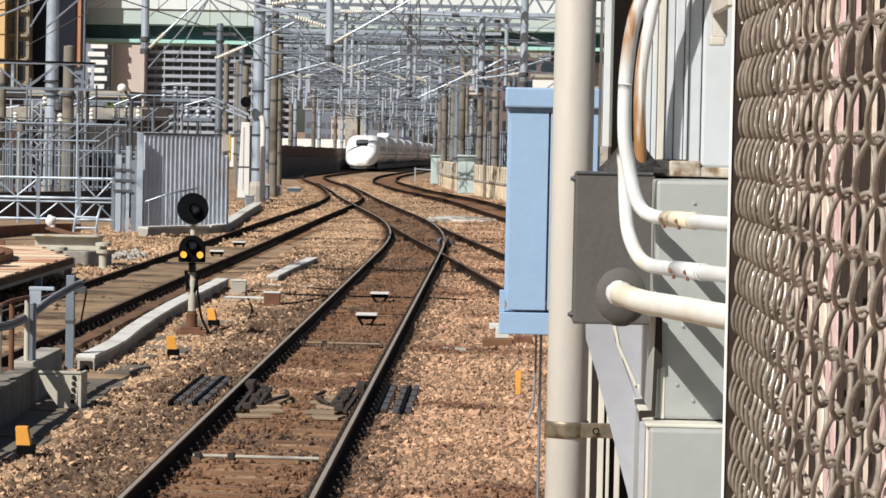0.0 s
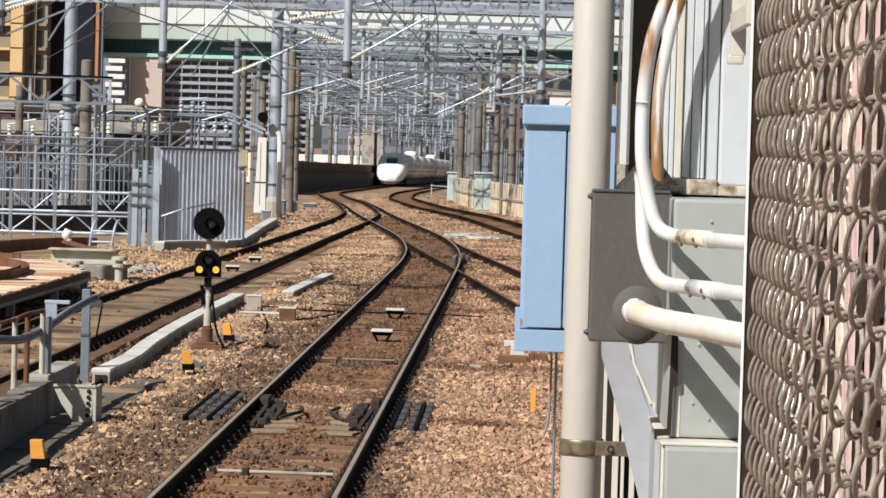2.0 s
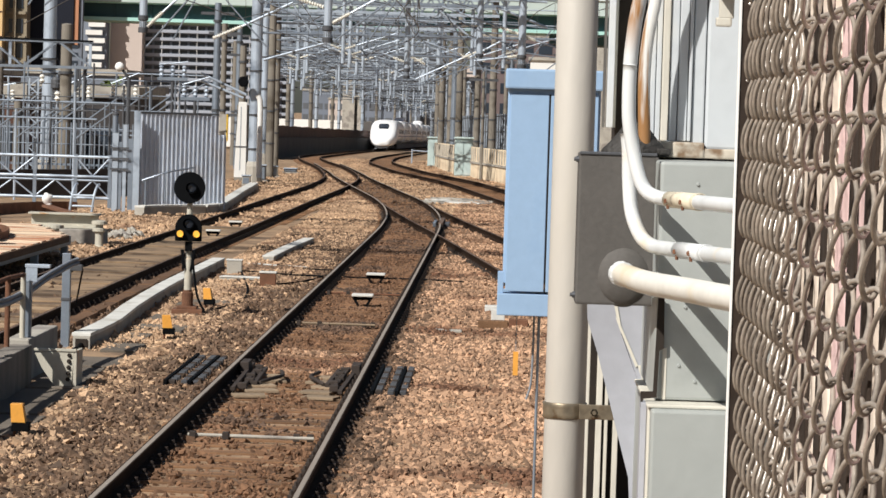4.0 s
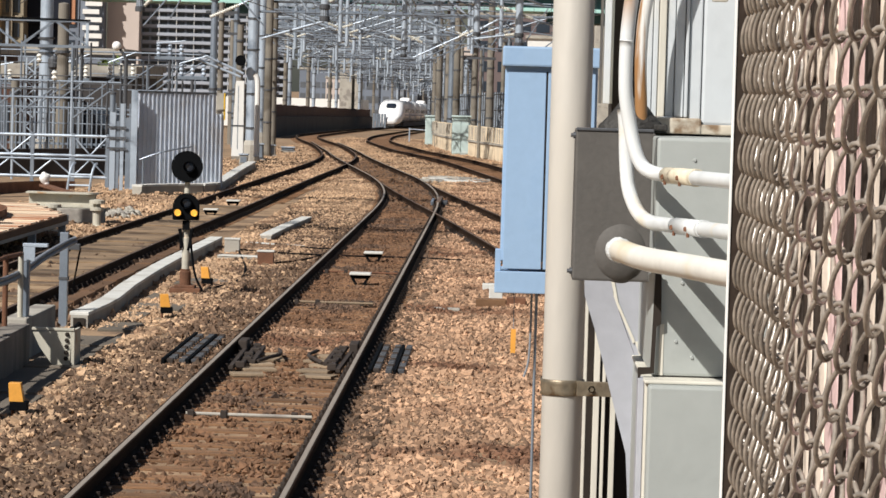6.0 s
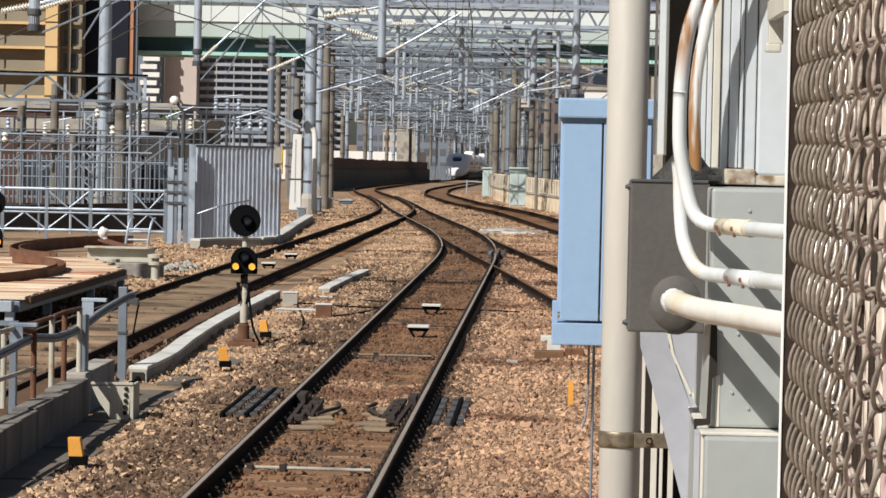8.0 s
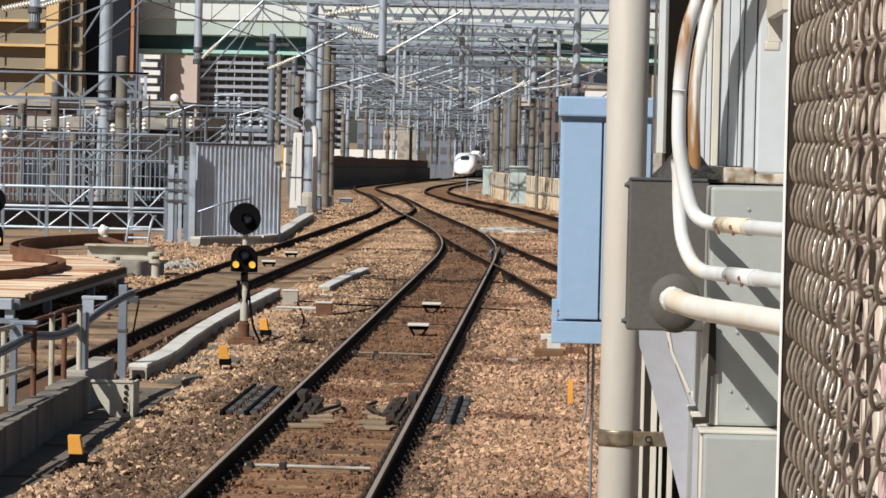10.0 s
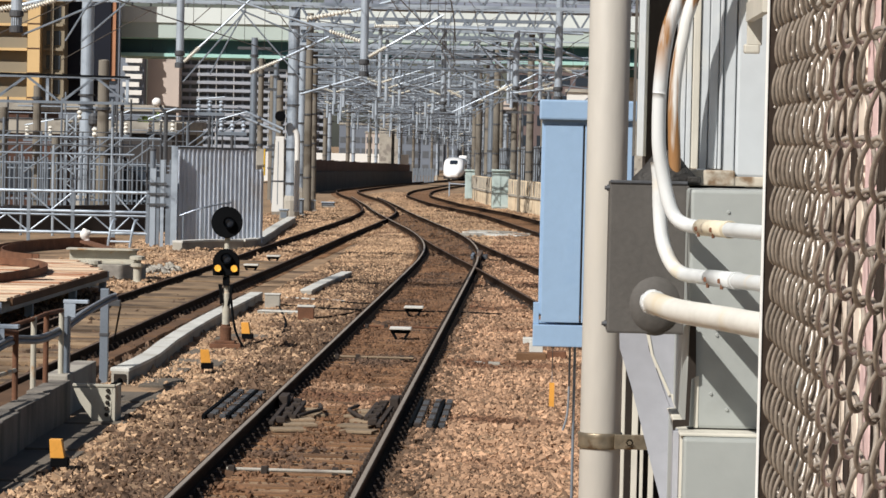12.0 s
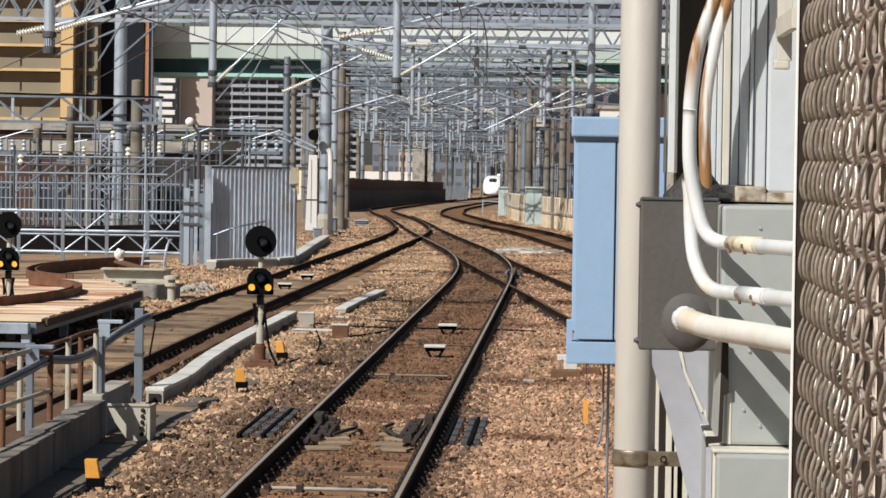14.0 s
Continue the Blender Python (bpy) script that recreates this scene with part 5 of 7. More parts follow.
def make_right_wall():
    """Low cream panels and mint boxes along the outer track."""
    line = [(2.4, 122), (0.4, 141), (-0.75, 150), (-2.2, 163.6), (-3.2, 178), (-4.0, 196)]
    pts = [Vector((x, y, fall(y) - 0.3)) for x, y in line]
    w = thing("low_panel_wall", "cream concrete panel wall with raised ribs along the track", "wall", kind="structure")
    fine = smooth_line(pts, 2.6)
    for i in range(len(fine) - 1):
        a, b = fine[i], fine[i + 1]
        if 154.5 < a.y < 161.5:
            continue
        d = b - a
        m = Matrix.Translation(a) @ Matrix.Rotation(math.atan2(-d.x, d.y), 4, "Z")
        part("panel", box(bmesh.new(), (-0.07, 0.02, 0.0), (0.07, d.length - 0.02, 1.62), 0.015, m), M_CREAM, w)
        part("rail", box(bmesh.new(), (-0.12, 0.0, 0.82), (-0.073, d.length, 0.92), 0.0, m), M_CONC, w)
        for k in range(3):
            part("rib", box(bmesh.new(), (-0.11, 0.3 + 0.75 * k, 0.95), (-0.073, 0.42 + 0.75 * k, 1.58), 0.0, m), M_CONC, w)
        part("foot_block", box(bmesh.new(), (-0.3, 1.0, -0.05), (-0.13, 1.3, 0.12), 0.0, m), M_GALV_DARK, w)
    for x, y, sx, h in ((-1.85, 158.5, 0.45, 2.0), (-4.2, 199.5, 0.4, 1.9)):
        c = thing("relay_cabinet", "pale mint steel relay cabinet beside the track", "cabinet", "relay cabinets", at=(x, y, fall(y) - 0.3))
        part("body", boxes(((-sx, -0.3, 0.1), (sx, 0.5, h)), bevel=0.02), M_MINT, c)
        part("door", boxes(((-sx + 0.06, -0.335, 0.18), (-0.02, -0.305, h - 0.1)), bevel=0.008), M_MINT, c)
        part("door", boxes(((0.02, -0.335, 0.18), (sx - 0.06, -0.305, h - 0.1)), bevel=0.008), M_MINT, c)
        part("lid", boxes(((-sx - 0.05, -0.4, h), (sx + 0.05, 0.55, h + 0.08)), bevel=0.01), M_MINT, c)
        part("plinth", boxes(((-sx, -0.3, -0.1), (sx, 0.5, 0.1))), M_CONC, c)
    s = thing("cover_slab", "white splashed cover slabs between the tracks", "slab", at=(-1.7, 110.5, -0.23))
    for k in range(5):
        part("slab", box(bmesh.new(), (-0.4, -0.9, 0.0), (0.45, 0.9, 0.09), 0.01, pose(0.35 * k - 0.6, 2.2 * (k % 3) - 2, 0, 0, 0, 20 * k)), M_TROUGH if k % 2 else M_CONC, s)
    wp = thing("white_post_rail", "short white steel post rail by the track", "rail", at=(-6.0, 214, fall(214) - 0.3))
    part("post", rod(bmesh.new(), (0, 0, 0), (0, 0, 1.1), 0.05), M_GALV_PALE, wp)
    part("arm", rod(bmesh.new(), (0, 0, 1.0), (1.3, 0, 0.95), 0.035), M_GALV_PALE, wp)
    t = thing("retaining_wall", "dark parapet wall with brown upper boards along the main line", "wall", kind="structure")
    pts = [Vector((x, y, fall(y))) for x, y in ((-15.6, 214), (-16.2, 240), (-16.6, 280), (-16.6, 330), (-16.1, 400))]
    fine = smooth_line(pts, 6.0)
    for i in range(len(fine) - 1):
        a, b = fine[i], fine[i + 1]
        d = b - a
        m = Matrix.Translation(a) @ Matrix.Rotation(math.atan2(-d.x, d.y), 4, "Z")
        part("wall_panel", box(bmesh.new(), (-0.15, 0.02, -0.5), (0.15, d.length - 0.02, 1.25), 0.02, m), M_DARKWALL, t)
        part("upper_board", box(bmesh.new(), (-0.32, 0.05, 0.9), (-0.17, d.length - 0.05, 2.15 - 0.02 * (i % 3)), 0.0, m), M_BROWNWALL, t)
    b = thing("pale_wall", "long pale wall behind the parapet", "wall", kind="structure", at=(0, 425, fall(425)))
    part("face", boxes(((-48, 0, -1), (-17.5, 0.4, 3.5))), M_APT_WHITE, b)
    k = thing("far_fence", "grey-blue steel fence at the bend of the line", "fence", kind="structure")
    for i in range(8):
        x, y = -16.0 + 0.3 * i, 402 + 1.5 * i
        part("panel", boxes(((x, y, fall(y) - 0.4), (x + 0.29, y + 0.1, fall(y) + 1.7)), bevel=0.01), M_GALV, k)



make_right_wall()

# ---------------------------------------------------------------- overhead line
def interp(y, rows):
    return float(np.interp(y, [r[0] for r in rows], [r[1] for r in rows]))


LEFT_POSTS = [(100, -9.5), (129, -10.1), (152, -11.5), (175, -12.9), (200, -15.2), (228, -16.9), (260, -17.4), (330, -17.6), (480, -16.4), (700, -15)]
RIGHT_POSTS = [(129, 2.3), (154, -0.45), (162, -1.95), (185, -3.3), (215, -4.2), (250, -4.5), (330, -4.4), (480, -3.6), (700, -2.5)]


def truss(parent, material, x0, x1, y, z0, z1, r=0.07, pitch=0.95, wide=0.5, fine=True):
    """Four long bars and zigzag lacing between them."""
    for yy in (y - wide / 2, y + wide / 2):
        for z in (z0, z1):
            part("chord", bar(bmesh.new(), (x0, yy, z), (x1, yy, z), r * 2, r * 2), material, parent)
    n = max(4, int(abs(x1 - x0) / pitch))
    bm = bmesh.new()
    for k in range(n):
        a, b = x0 + (x1 - x0) * k / n, x0 + (x1 - x0) * (k + 1) / n
        m = (a + b) / 2
        for yy in (y - wide / 2, y + wide / 2) if fine else (y - wide / 2,):
            bar(bm, (a, yy, z0), (m, yy, z1), r * 1.1, r * 1.1)
            bar(bm, (m, yy, z1), (b, yy, z0), r * 1.1, r * 1.1)
    tagged(part("lacing", bm, M_GALV, parent), kind="stuff")


def insulator(parent, a, b, share, r):
    """A tube that ends in a ribbed porcelain insulator at a."""
    a, b = Vector(a), Vector(b)
    c = a.lerp(b, share)
    part("cantilever_tube", rod(bmesh.new(), c, b, r * 0.55, seg=8), M_GALV_PALE, parent)
    d = c - a
    m = Matrix.Translation(a) @ d.to_track_quat("Z", "Y").to_matrix().to_4x4()
    rows, n = [], 12
    for k in range(n):
        z = d.length * k / n
        rows += [(r * 0.6, z), (r * 1.22, z + d.length / n * 0.35), (r * 0.6, z + d.length / n * 0.7)]
    rows.append((r * 0.6, d.length))
    part("insulator", lathe(bmesh.new(), rows, 10, m), M_INSUL, parent, "cream ribbed porcelain insulator")


def drop_post(x, y, z0, z1, r, arms, label="galvanised drop post carrying cantilever insulators"):
    p = thing("drop_post", label, "catenary support", "drop posts", at=(x, y, 0))
    part("tube", rod(bmesh.new(), (0, 0, z0), (0, 0, z1), r, seg=14), M_GALV_PALE, p, smooth=False)
    part("shoe", lathe(bmesh.new(), [(r * 1.25, z0), (r * 1.25, z0 + 0.12), (r, z0 + 0.14), (r, z0 + 0.3), (r * 1.3, z0 + 0.32), (r * 1.3, z0 + 0.42), (r, z0 + 0.44)], 14), M_GALV_DARK, p)
    for dx, dz, lx, lz in arms:
        s = 1 if lx > 0 else -1
        insulator(p, (s * r, 0, z0 + dz), (lx, 0, z0 + lz), 0.24, 0.055)
        part("stay", rod(bmesh.new(), (s * r, 0, z0 + dz - 0.5), (lx * 0.95, 0, z0 + lz - 0.25), 0.022, seg=6), M_GALV, p)
        part("registration_arm", rod(bmesh.new(), (lx * 0.95, 0, z0 + lz - 0.2), (lx * 0.45, -0.1, z0 - 0.15), 0.02, seg=6), M_GALV, p)
    return p


def gantry(y, x0, x1, zl, depth, pale, concrete, fine, drops=2, r=0.17):
    g = thing("catenary_gantry", ("pale" if pale else "grey") + " lattice steel gantry across the tracks", "gantry", "catenary gantries")
    f = fall(y)
    for x in (x0, x1):
        if concrete or (x == x1 and y < 260):
            part("post", lathe(bmesh.new(), [(0.19, f - 0.4), (0.16, f + zl + 0.3), (0.15, f + zl + depth + 0.2)], 14, Matrix.Translation((x, y, 0))), M_CONCPOLE, g, "weathered concrete post")
        else:
            part("post", rod(bmesh.new(), (x, y, f - 0.4), (x, y, f + zl + depth + 0.15), r, seg=16), M_GALV_PALE if pale else M_GALV, g, "galvanised tube post")
            part("foot", lathe(bmesh.new(), [(1.5 * r, f - 0.35), (1.5 * r, f + 0.5), (1.08 * r, f + 0.7)], 12, Matrix.Translation((x, y, 0))), M_CONC, g, "concrete foot")
        for k in range(4):
            z = f + 1.4 + 1.35 * k + random.uniform(-0.3, 0.3)
            part("band", lathe(bmesh.new(), [(r + 0.04, z), (r + 0.04, z + 0.07)], 12, Matrix.Translation((x, y, 0))), M_GALV_DARK, g)
    truss(g, M_GALV_PALE if pale else M_GALV, x0 - 0.2, x1 + 0.2, y, f + zl, f + zl + depth, 0.068, 0.9, 0.55, fine)
    for k, dz in enumerate((0.55, 1.0, 1.75, 2.3)):
        if random.random() < 0.8:
            part("cross_tube", rod(bmesh.new(), (x0, y + 0.2 * (k % 2), f + zl - dz), (x1, y + 0.2 * (k % 2), f + zl - dz + random.uniform(-0.15, 0.15)), random.choice((0.025, 0.035, 0.05)), seg=6),
                 random.choice((M_GALV, M_GALV_DARK, M_GALV_PALE)), g)
    n = drops
    for k in range(n):
        x = x0 + (x1 - x0) * ((k + 0.62) / n) + random.uniform(-0.4, 0.4)
        part("dropper", rod(bmesh.new(), (x, y, f + zl - 2.9), (x, y, f + zl), 0.085, seg=10), M_GALV_PALE, g)
        for s in (-1, 1):
            if random.random() < 0.25:
                continue
            if random.random() < (0.8 if y < 160 else 0.25):
                insulator(g, (x + s * 0.08, y, f + zl - 2.3), (x + s * 2.2, y, f + zl - 1.6), 0.2, 0.05)
            else:
                part("cantilever_tube", rod(bmesh.new(), (x + s * 0.08, y, f + zl - 2.2), (x + s * 2.4, y, f + zl - 1.6 + random.uniform(-0.5, 0.3)), 0.035, seg=6), random.choice((M_GALV, M_GALV_DARK, M_GALV_PALE)), g)
            part("arm", rod(bmesh.new(), (x + s * 0.08, y, f + zl - 1.1), (x + s * 2.1, y, f + zl - 1.25), 0.03, seg=6), M_GALV, g)
            part("stay", rod(bmesh.new(), (x + s * 1.9, y, f + zl - 1.3), (x + s * 1.0, y, f + zl - 2.7), 0.025, seg=6), M_GALV, g)
    return g


_rows = [(129, 1, 0, 1), (141, 0, 1, 1), (154, 1, 0, 1), (163, 0, 1, 1), (178, 1, 0, 1), (188, 0, 1, 1), (203, 1, 0, 1), (216, 0, 1, 1), (231, 1, 0, 1), (246, 0, 1, 0), (262, 1, 0, 1), (280, 0, 1, 0), (298, 1, 0, 0),
         (318, 0, 1, 0), (340, 1, 0, 0), (364, 0, 1, 0), (388, 1, 0, 0), (414, 0, 1, 0), (442, 1, 0, 0), (472, 0, 1, 0), (505, 1, 0, 0), (540, 0, 1, 0), (580, 1, 0, 0), (625, 0, 1, 0), (680, 1, 0, 0)]
for _y, _pale, _conc, _fine in _rows:
    gantry(_y, interp(_y, LEFT_POSTS) + (0.5 if _conc else 0), interp(_y, RIGHT_POSTS) - (0.2 if _conc else 0), 7.72, 0.76, _pale, _conc, _fine or _y < 330, 4 if 150 < _y < 420 else 2, 0.235 if _y < 130 else 0.17)

# the portal over the near tracks, above the view
near = thing("catenary_portal", "tall galvanised portal beam over the near tracks", "gantry")
truss(near, M_GALV_PALE, -16.0, 3.6, 80.0, 9.2, 10.1, 0.06, 1.0, 0.6)
for _x in (-15.9, 3.5):
    part("post", rod(bmesh.new(), (_x, 80, -0.4), (_x, 80, 10.1), 0.2, seg=14), M_GALV_PALE, near)
drop_post(-9.17, 80, 4.72, 9.2, 0.1, [(0, 0.15, 1.75, 1.75)])
drop_post(-4.48, 80, 4.60, 9.2, 0.105, [(0, 0.5, 2.0, 1.6), (0, 0.9, -3.4, 1.9)])
_p2 = thing("catenary_portal", "second tall portal beam nearer the station", "gantry")
truss(_p2, M_GALV_PALE, -14.5, 3.4, 62.0, 8.4, 9.3, 0.06, 1.0, 0.6)
for _x in (-14.4, 3.3):
    part("post", rod(bmesh.new(), (_x, 62, -0.4), (_x, 62, 9.3), 0.2, seg=14), M_GALV_PALE, _p2)
drop_post(-10.35, 62, 4.95, 8.4, 0.11, [(0, 0.45, 2.9, 1.35), (0, 0.9, 2.2, 1.9)])
drop_post(-3.98, 130, 4.25, 7.8, 0.11, [(0, 0.7, -2.0, 1.4)])
drop_post(-2.9, 142, 4.6, 7.8, 0.12, [(0, 0.2, 1.6, 1.2)])
drop_post(-0.92, 120, 4.75, 7.3, 0.12, [(0, 0.5, -2.4, -0.6), (0, 1.5, -2.6, 1.4)])
drop_post(0.57, 100, 4.38, 8.6, 0.12, [(0, 0.4, -1.5, 0.2), (0, 1.1, -2.6, 1.9), (0, 1.0, 1.4, 0.6)])

# a mid portal that the drop posts at 97 to 142 m hang from
for _y, _x0, _x1, _z in ((98.5, -20.0, 3.6, 7.2), (118.0, -17.0, 2.9, 8.3)):
    _g = thing("catenary_gantry", "pale lattice steel gantry across the tracks", "gantry", "catenary gantries")
    truss(_g, M_GALV_PALE, _x0, _x1, _y, _z, _z + 0.76, 0.05, 0.9, 0.55)
    for _x in (_x0, _x1) if _y < 100 else (_x1,):
        part("post", rod(bmesh.new(), (_x, _y, -0.4), (_x, _y, _z + 0.8), 0.17, seg=14), M_GALV_PALE, _g)


# single long arms and feeder tubes of the overhead line: two ends, and whether it is an insulator
for _a, _b, _ins in (
    ((-7.4485, 100.0, 6.8152), (-5.7998, 100.0, 7.1232), True),
    ((-5.7998, 100.0, 7.1232), (-2.2296, 100.0, 8.1345), False),
    ((-10.8851, 118.0, 5.432), (-9.6179, 118.0, 5.9997), True),
    ((-9.6179, 118.0, 5.9997), (-7.9319, 118.0, 6.8473), False),
    ((-9.7225, 128.0, 4.8224), (-7.2019, 128.0, 5.592), False),
    ((-6.7191, 127.0, 7.6242), (-5.5343, 127.0, 7.6398), True),
    ((-5.5343, 127.0, 7.6398), (1.6955, 127.0, 7.4632), False),
    ((-9.4105, 140.0, 7.5253), (-8.5879, 140.0, 6.2822), False),
    ((-2.8791, 140.0, 7.4123), (-1.3558, 140.0, 6.1311), False),
    ((-3.1407, 120.0, 8.6526), (-1.3135, 120.0, 8.5259), False),
    ((-4.3949, 150.0, 5.5128), (-3.5825, 150.0, 5.1214), True),
    ((-1.4167, 135.0, 5.2913), (-0.1001, 135.0, 6.0339), False),
    ((-6.8426, 150.0, 7.3052), (-4.96, 150.0, 7.3307), False),
    ((-0.3236, 120.0, 6.974), (1.6178, 120.0, 6.2498), False),
    ((-11.8672, 124.0, 4.1725), (-10.0692, 124.0, 3.3745), False),
    ((-11.8633, 124.0, 3.883), (-10.179, 124.0, 3.2393), False),
    ((-8.0959, 99.0, 7.4942), (-12.1993, 99.0, 7.566), False),
    ((-12.4168, 70.0, 5.6343), (-11.4679, 70.0, 5.848), True),
    ((-11.4679, 70.0, 5.848), (-9.0065, 70.0, 6.4075), False),
):
    _t = thing("cantilever_arm", "cream ribbed insulator on a cantilever arm" if _ins else "pale galvanised tube arm of the overhead line", "catenary support", "cantilever arms")
    if _ins:
        insulator(_t, _a, _b, 0.85, 0.075)
    else:
        part("tube", rod(bmesh.new(), _a, _b, 0.05, seg=10), M_GALV_PALE, _t)
        part("clamp", rod(bmesh.new(), Vector(_a).lerp(Vector(_b), 0.46), Vector(_a).lerp(Vector(_b), 0.5), 0.08, seg=10), M_GALV_DARK, _t)


def make_left_masts():
    m = thing("steel_mast", "tall pale galvanised round mast with speaker bracket", "mast", at=(-17.0, 118, -0.3))
    part("shaft", lathe(bmesh.new(), [(0.30, 0), (0.25, 4), (0.22, 13)], 20), M_GALV_PALE, m)
    part("foot", lathe(bmesh.new(), [(0.55, -0.05), (0.5, 0.9), (0.33, 1.0)], 16), M_CONC, m)
    for z in (4.2, 4.4, 4.75):
        part("band", lathe(bmesh.new(), [(0.32, z), (0.32, z + 0.06)], 16), M_GALV_DARK, m)
    part("lamp_bracket", lathe(bmesh.new(), [(0.1, 3.6), (0.2, 3.7), (0.2, 4.0), (0.12, 4.1)], 12, Matrix.Translation((0.32, -0.3, 0))), M_GALV_DARK, m)
    c = thing("concrete_pole", "weathered concrete pole with steel bands", "pole", at=(-15.95, 115, -0.3))
    part("shaft", lathe(bmesh.new(), [(0.24, 0), (0.2, 6.0), (0.19, 6.02), (0.05, 6.05)], 18), M_CONCPOLE, c)
    for z in (2.6, 4.2, 5.3):
        part("band", lathe(bmesh.new(), [(0.27, z), (0.27, z + 0.1)], 16), M_GALV_DARK, c)
    part("conduit", rod(bmesh.new(), (0.36, -0.1, 1.0), (0.36, -0.1, 4.6), 0.05), M_GALV, c)
    part("conduit", rod(bmesh.new(), (0.52, -0.1, 1.0), (0.52, -0.1, 4.4), 0.04), M_GALV_DARK, c)
    for x, y, h in ((-17.9, 112, 5.0), (-19.1, 112, 4.2), (-16.6, 108, 3.2)):
        q = thing("concrete_pole", "slim cream concrete pole", "pole", at=(x, y, -0.3))
        part("shaft", lathe(bmesh.new(), [(0.17, 0), (0.14, h)], 14), M_CONCPOLE, q)
        part("ring", lathe(bmesh.new(), [(0.2, h - 0.5), (0.2, h - 0.4)], 12), M_GALV_DARK, q)
    g = thing("lattice_girder", "grey lattice girder of the side structure", "girder", at=(0, 110, 0))
    truss(g, M_GALV, -24, -14.35, 0, 4.10, 5.0, 0.045, 2.1, 0.4)
    for x in (-22, -19.6, -17.2, -14.4):
        part("upright", boxes(((x - 0.05, -0.22, 4.1), (x + 0.05, -0.15, 5.0))), M_GALV_PALE, g)
    part("leg", rod(bmesh.new(), (-14.6, 0, -0.3), (-14.6, 0, 4.1), 0.06), M_GALV_DARK, g)
    part("leg", rod(bmesh.new(), (-23.5, 0, -0.3), (-23.5, 0, 4.1), 0.06), M_GALV_DARK, g)
    part("dark_rail", rod(bmesh.new(), (-24, -0.25, 5.12), (-14.3, -0.25, 5.02), 0.03), M_BLACK, g)
    # pipe-work frames of the side yard
    random.seed(11)
    for k in range(6):
        y = 98 + k * 6.0
        fr = thing("pipe_frame", "galvanised pipe frame of the side yard", "frame", "pipe frames", at=(0, y, 0))
        x0, x1 = -22.5 + k * 0.25, -12.6 + 0.12 * k
        top = 2.6 + 0.28 * k + random.uniform(-0.2, 0.3)
        for z in ((top, top - 0.9, 1.4 + 0.1 * k) if k % 2 else (top, top - 0.25)):
            part("rail", rod(bmesh.new(), (x0, 0, z), (x1, 0, z + random.uniform(-0.05, 0.05)), random.choice((0.02, 0.028, 0.036)), seg=7), random.choice((M_GALV, M_GALV_DARK, M_GALV_DARK)), fr)
        for j in range(7):
            x = x0 + (x1 - x0) * (j + random.uniform(0.2, 0.8)) / 7
            part("upright", rod(bmesh.new(), (x, 0, -0.3), (x, 0, top + random.choice((0, 0, 0.6))), 0.04, seg=7), random.choice((M_GALV, M_GALV_PALE, M_GALV_DARK)), fr)
            if random.random() < 0.55:
                part("brace", rod(bmesh.new(), (x, 0, top - 0.9), (x + 1.2, 0, top), 0.028, seg=6), M_GALV, fr)
            if random.random() < 0.14:
                part("insulator", lathe(bmesh.new(), [(0.05, top), (0.11, top + 0.08), (0.05, top + 0.16), (0.11, top + 0.24), (0.05, top + 0.32)], 8, Matrix.Translation((x + 0.2, 0, 0))), M_INSUL, fr)
    # narrow lattice mast and switchgear of the yard
    lm = thing("lattice_mast", "narrow galvanised lattice mast in the yard", "mast", at=(-16.67, 112, -0.3))
    for dx in (-0.16, 0.16):
        part("leg", boxes(((dx - 0.03, -0.03, 0), (dx + 0.03, 0.03, 4.0))), M_GALV_PALE, lm)
    for j in range(14):
        d = 1 if j % 2 else -1
        part("brace", bar(bmesh.new(), (-0.16 * d, 0, 0.2 + 0.27 * j), (0.16 * d, 0, 0.47 + 0.27 * j), 0.04, 0.04), M_GALV_PALE, lm)
    for j, (u, v, w) in enumerate(((430, 215, 0.0), (350, 232, 0.3), (470, 240, 0.2), (120, 240, 0.1), (30, 225, 0.2), (250, 240, 0.3))):
        x, yy, z = ({430: (-12.1497, 116.0, 4.2865), 350: (-14.0399, 117.0, 3.5365), 470: (-11.4985, 118.0, 3.5801), 120: (-18.1519, 114.0, 3.2102), 30: (-20.1673, 113.0, 3.4207), 250: (-15.5235, 115.0, 3.398)})[u]
        sg = thing("post_switch", "pole-mounted switch with porcelain insulators", "switchgear", "post switches", at=(x, yy, -0.3))
        part("post", rod(bmesh.new(), (0, 0, 0), (0, 0, z - 0.2), 0.06), M_GALV_DARK, sg)
        part("beam", boxes(((-0.55, -0.08, z - 0.2), (0.55, 0.08, z - 0.08))), M_GALV, sg)
        for dx in (-0.42, 0.0, 0.42):
            part("insulator", lathe(bmesh.new(), [(0.05, z - 0.08), (0.1, z), (0.05, z + 0.08), (0.1, z + 0.16), (0.05, z + 0.24), (0.09, z + 0.3), (0.04, z + 0.36)], 10, Matrix.Translation((dx, 0, 0))), M_INSUL if j % 2 else M_GALV_PALE, sg)
        part("blade", rod(bmesh.new(), (-0.5, -0.05, z + 0.38), (0.55, -0.05, z + 0.5 + w), 0.025), M_GALV_PALE, sg)
        part("drive_rod", rod(bmesh.new(), (0.12, -0.1, 0.4), (0.12, -0.1, z - 0.2), 0.025), M_GALV, sg)
    f = thing("flood_light", "white globe lamp on a dark post", "lamp", at=(-13.75, 113, -0.3))
    part("post", rod(bmesh.new(), (0.35, 0, 0), (0.35, 0, 4.1), 0.07), M_GALV_DARK, f)
    bm = bmesh.new()
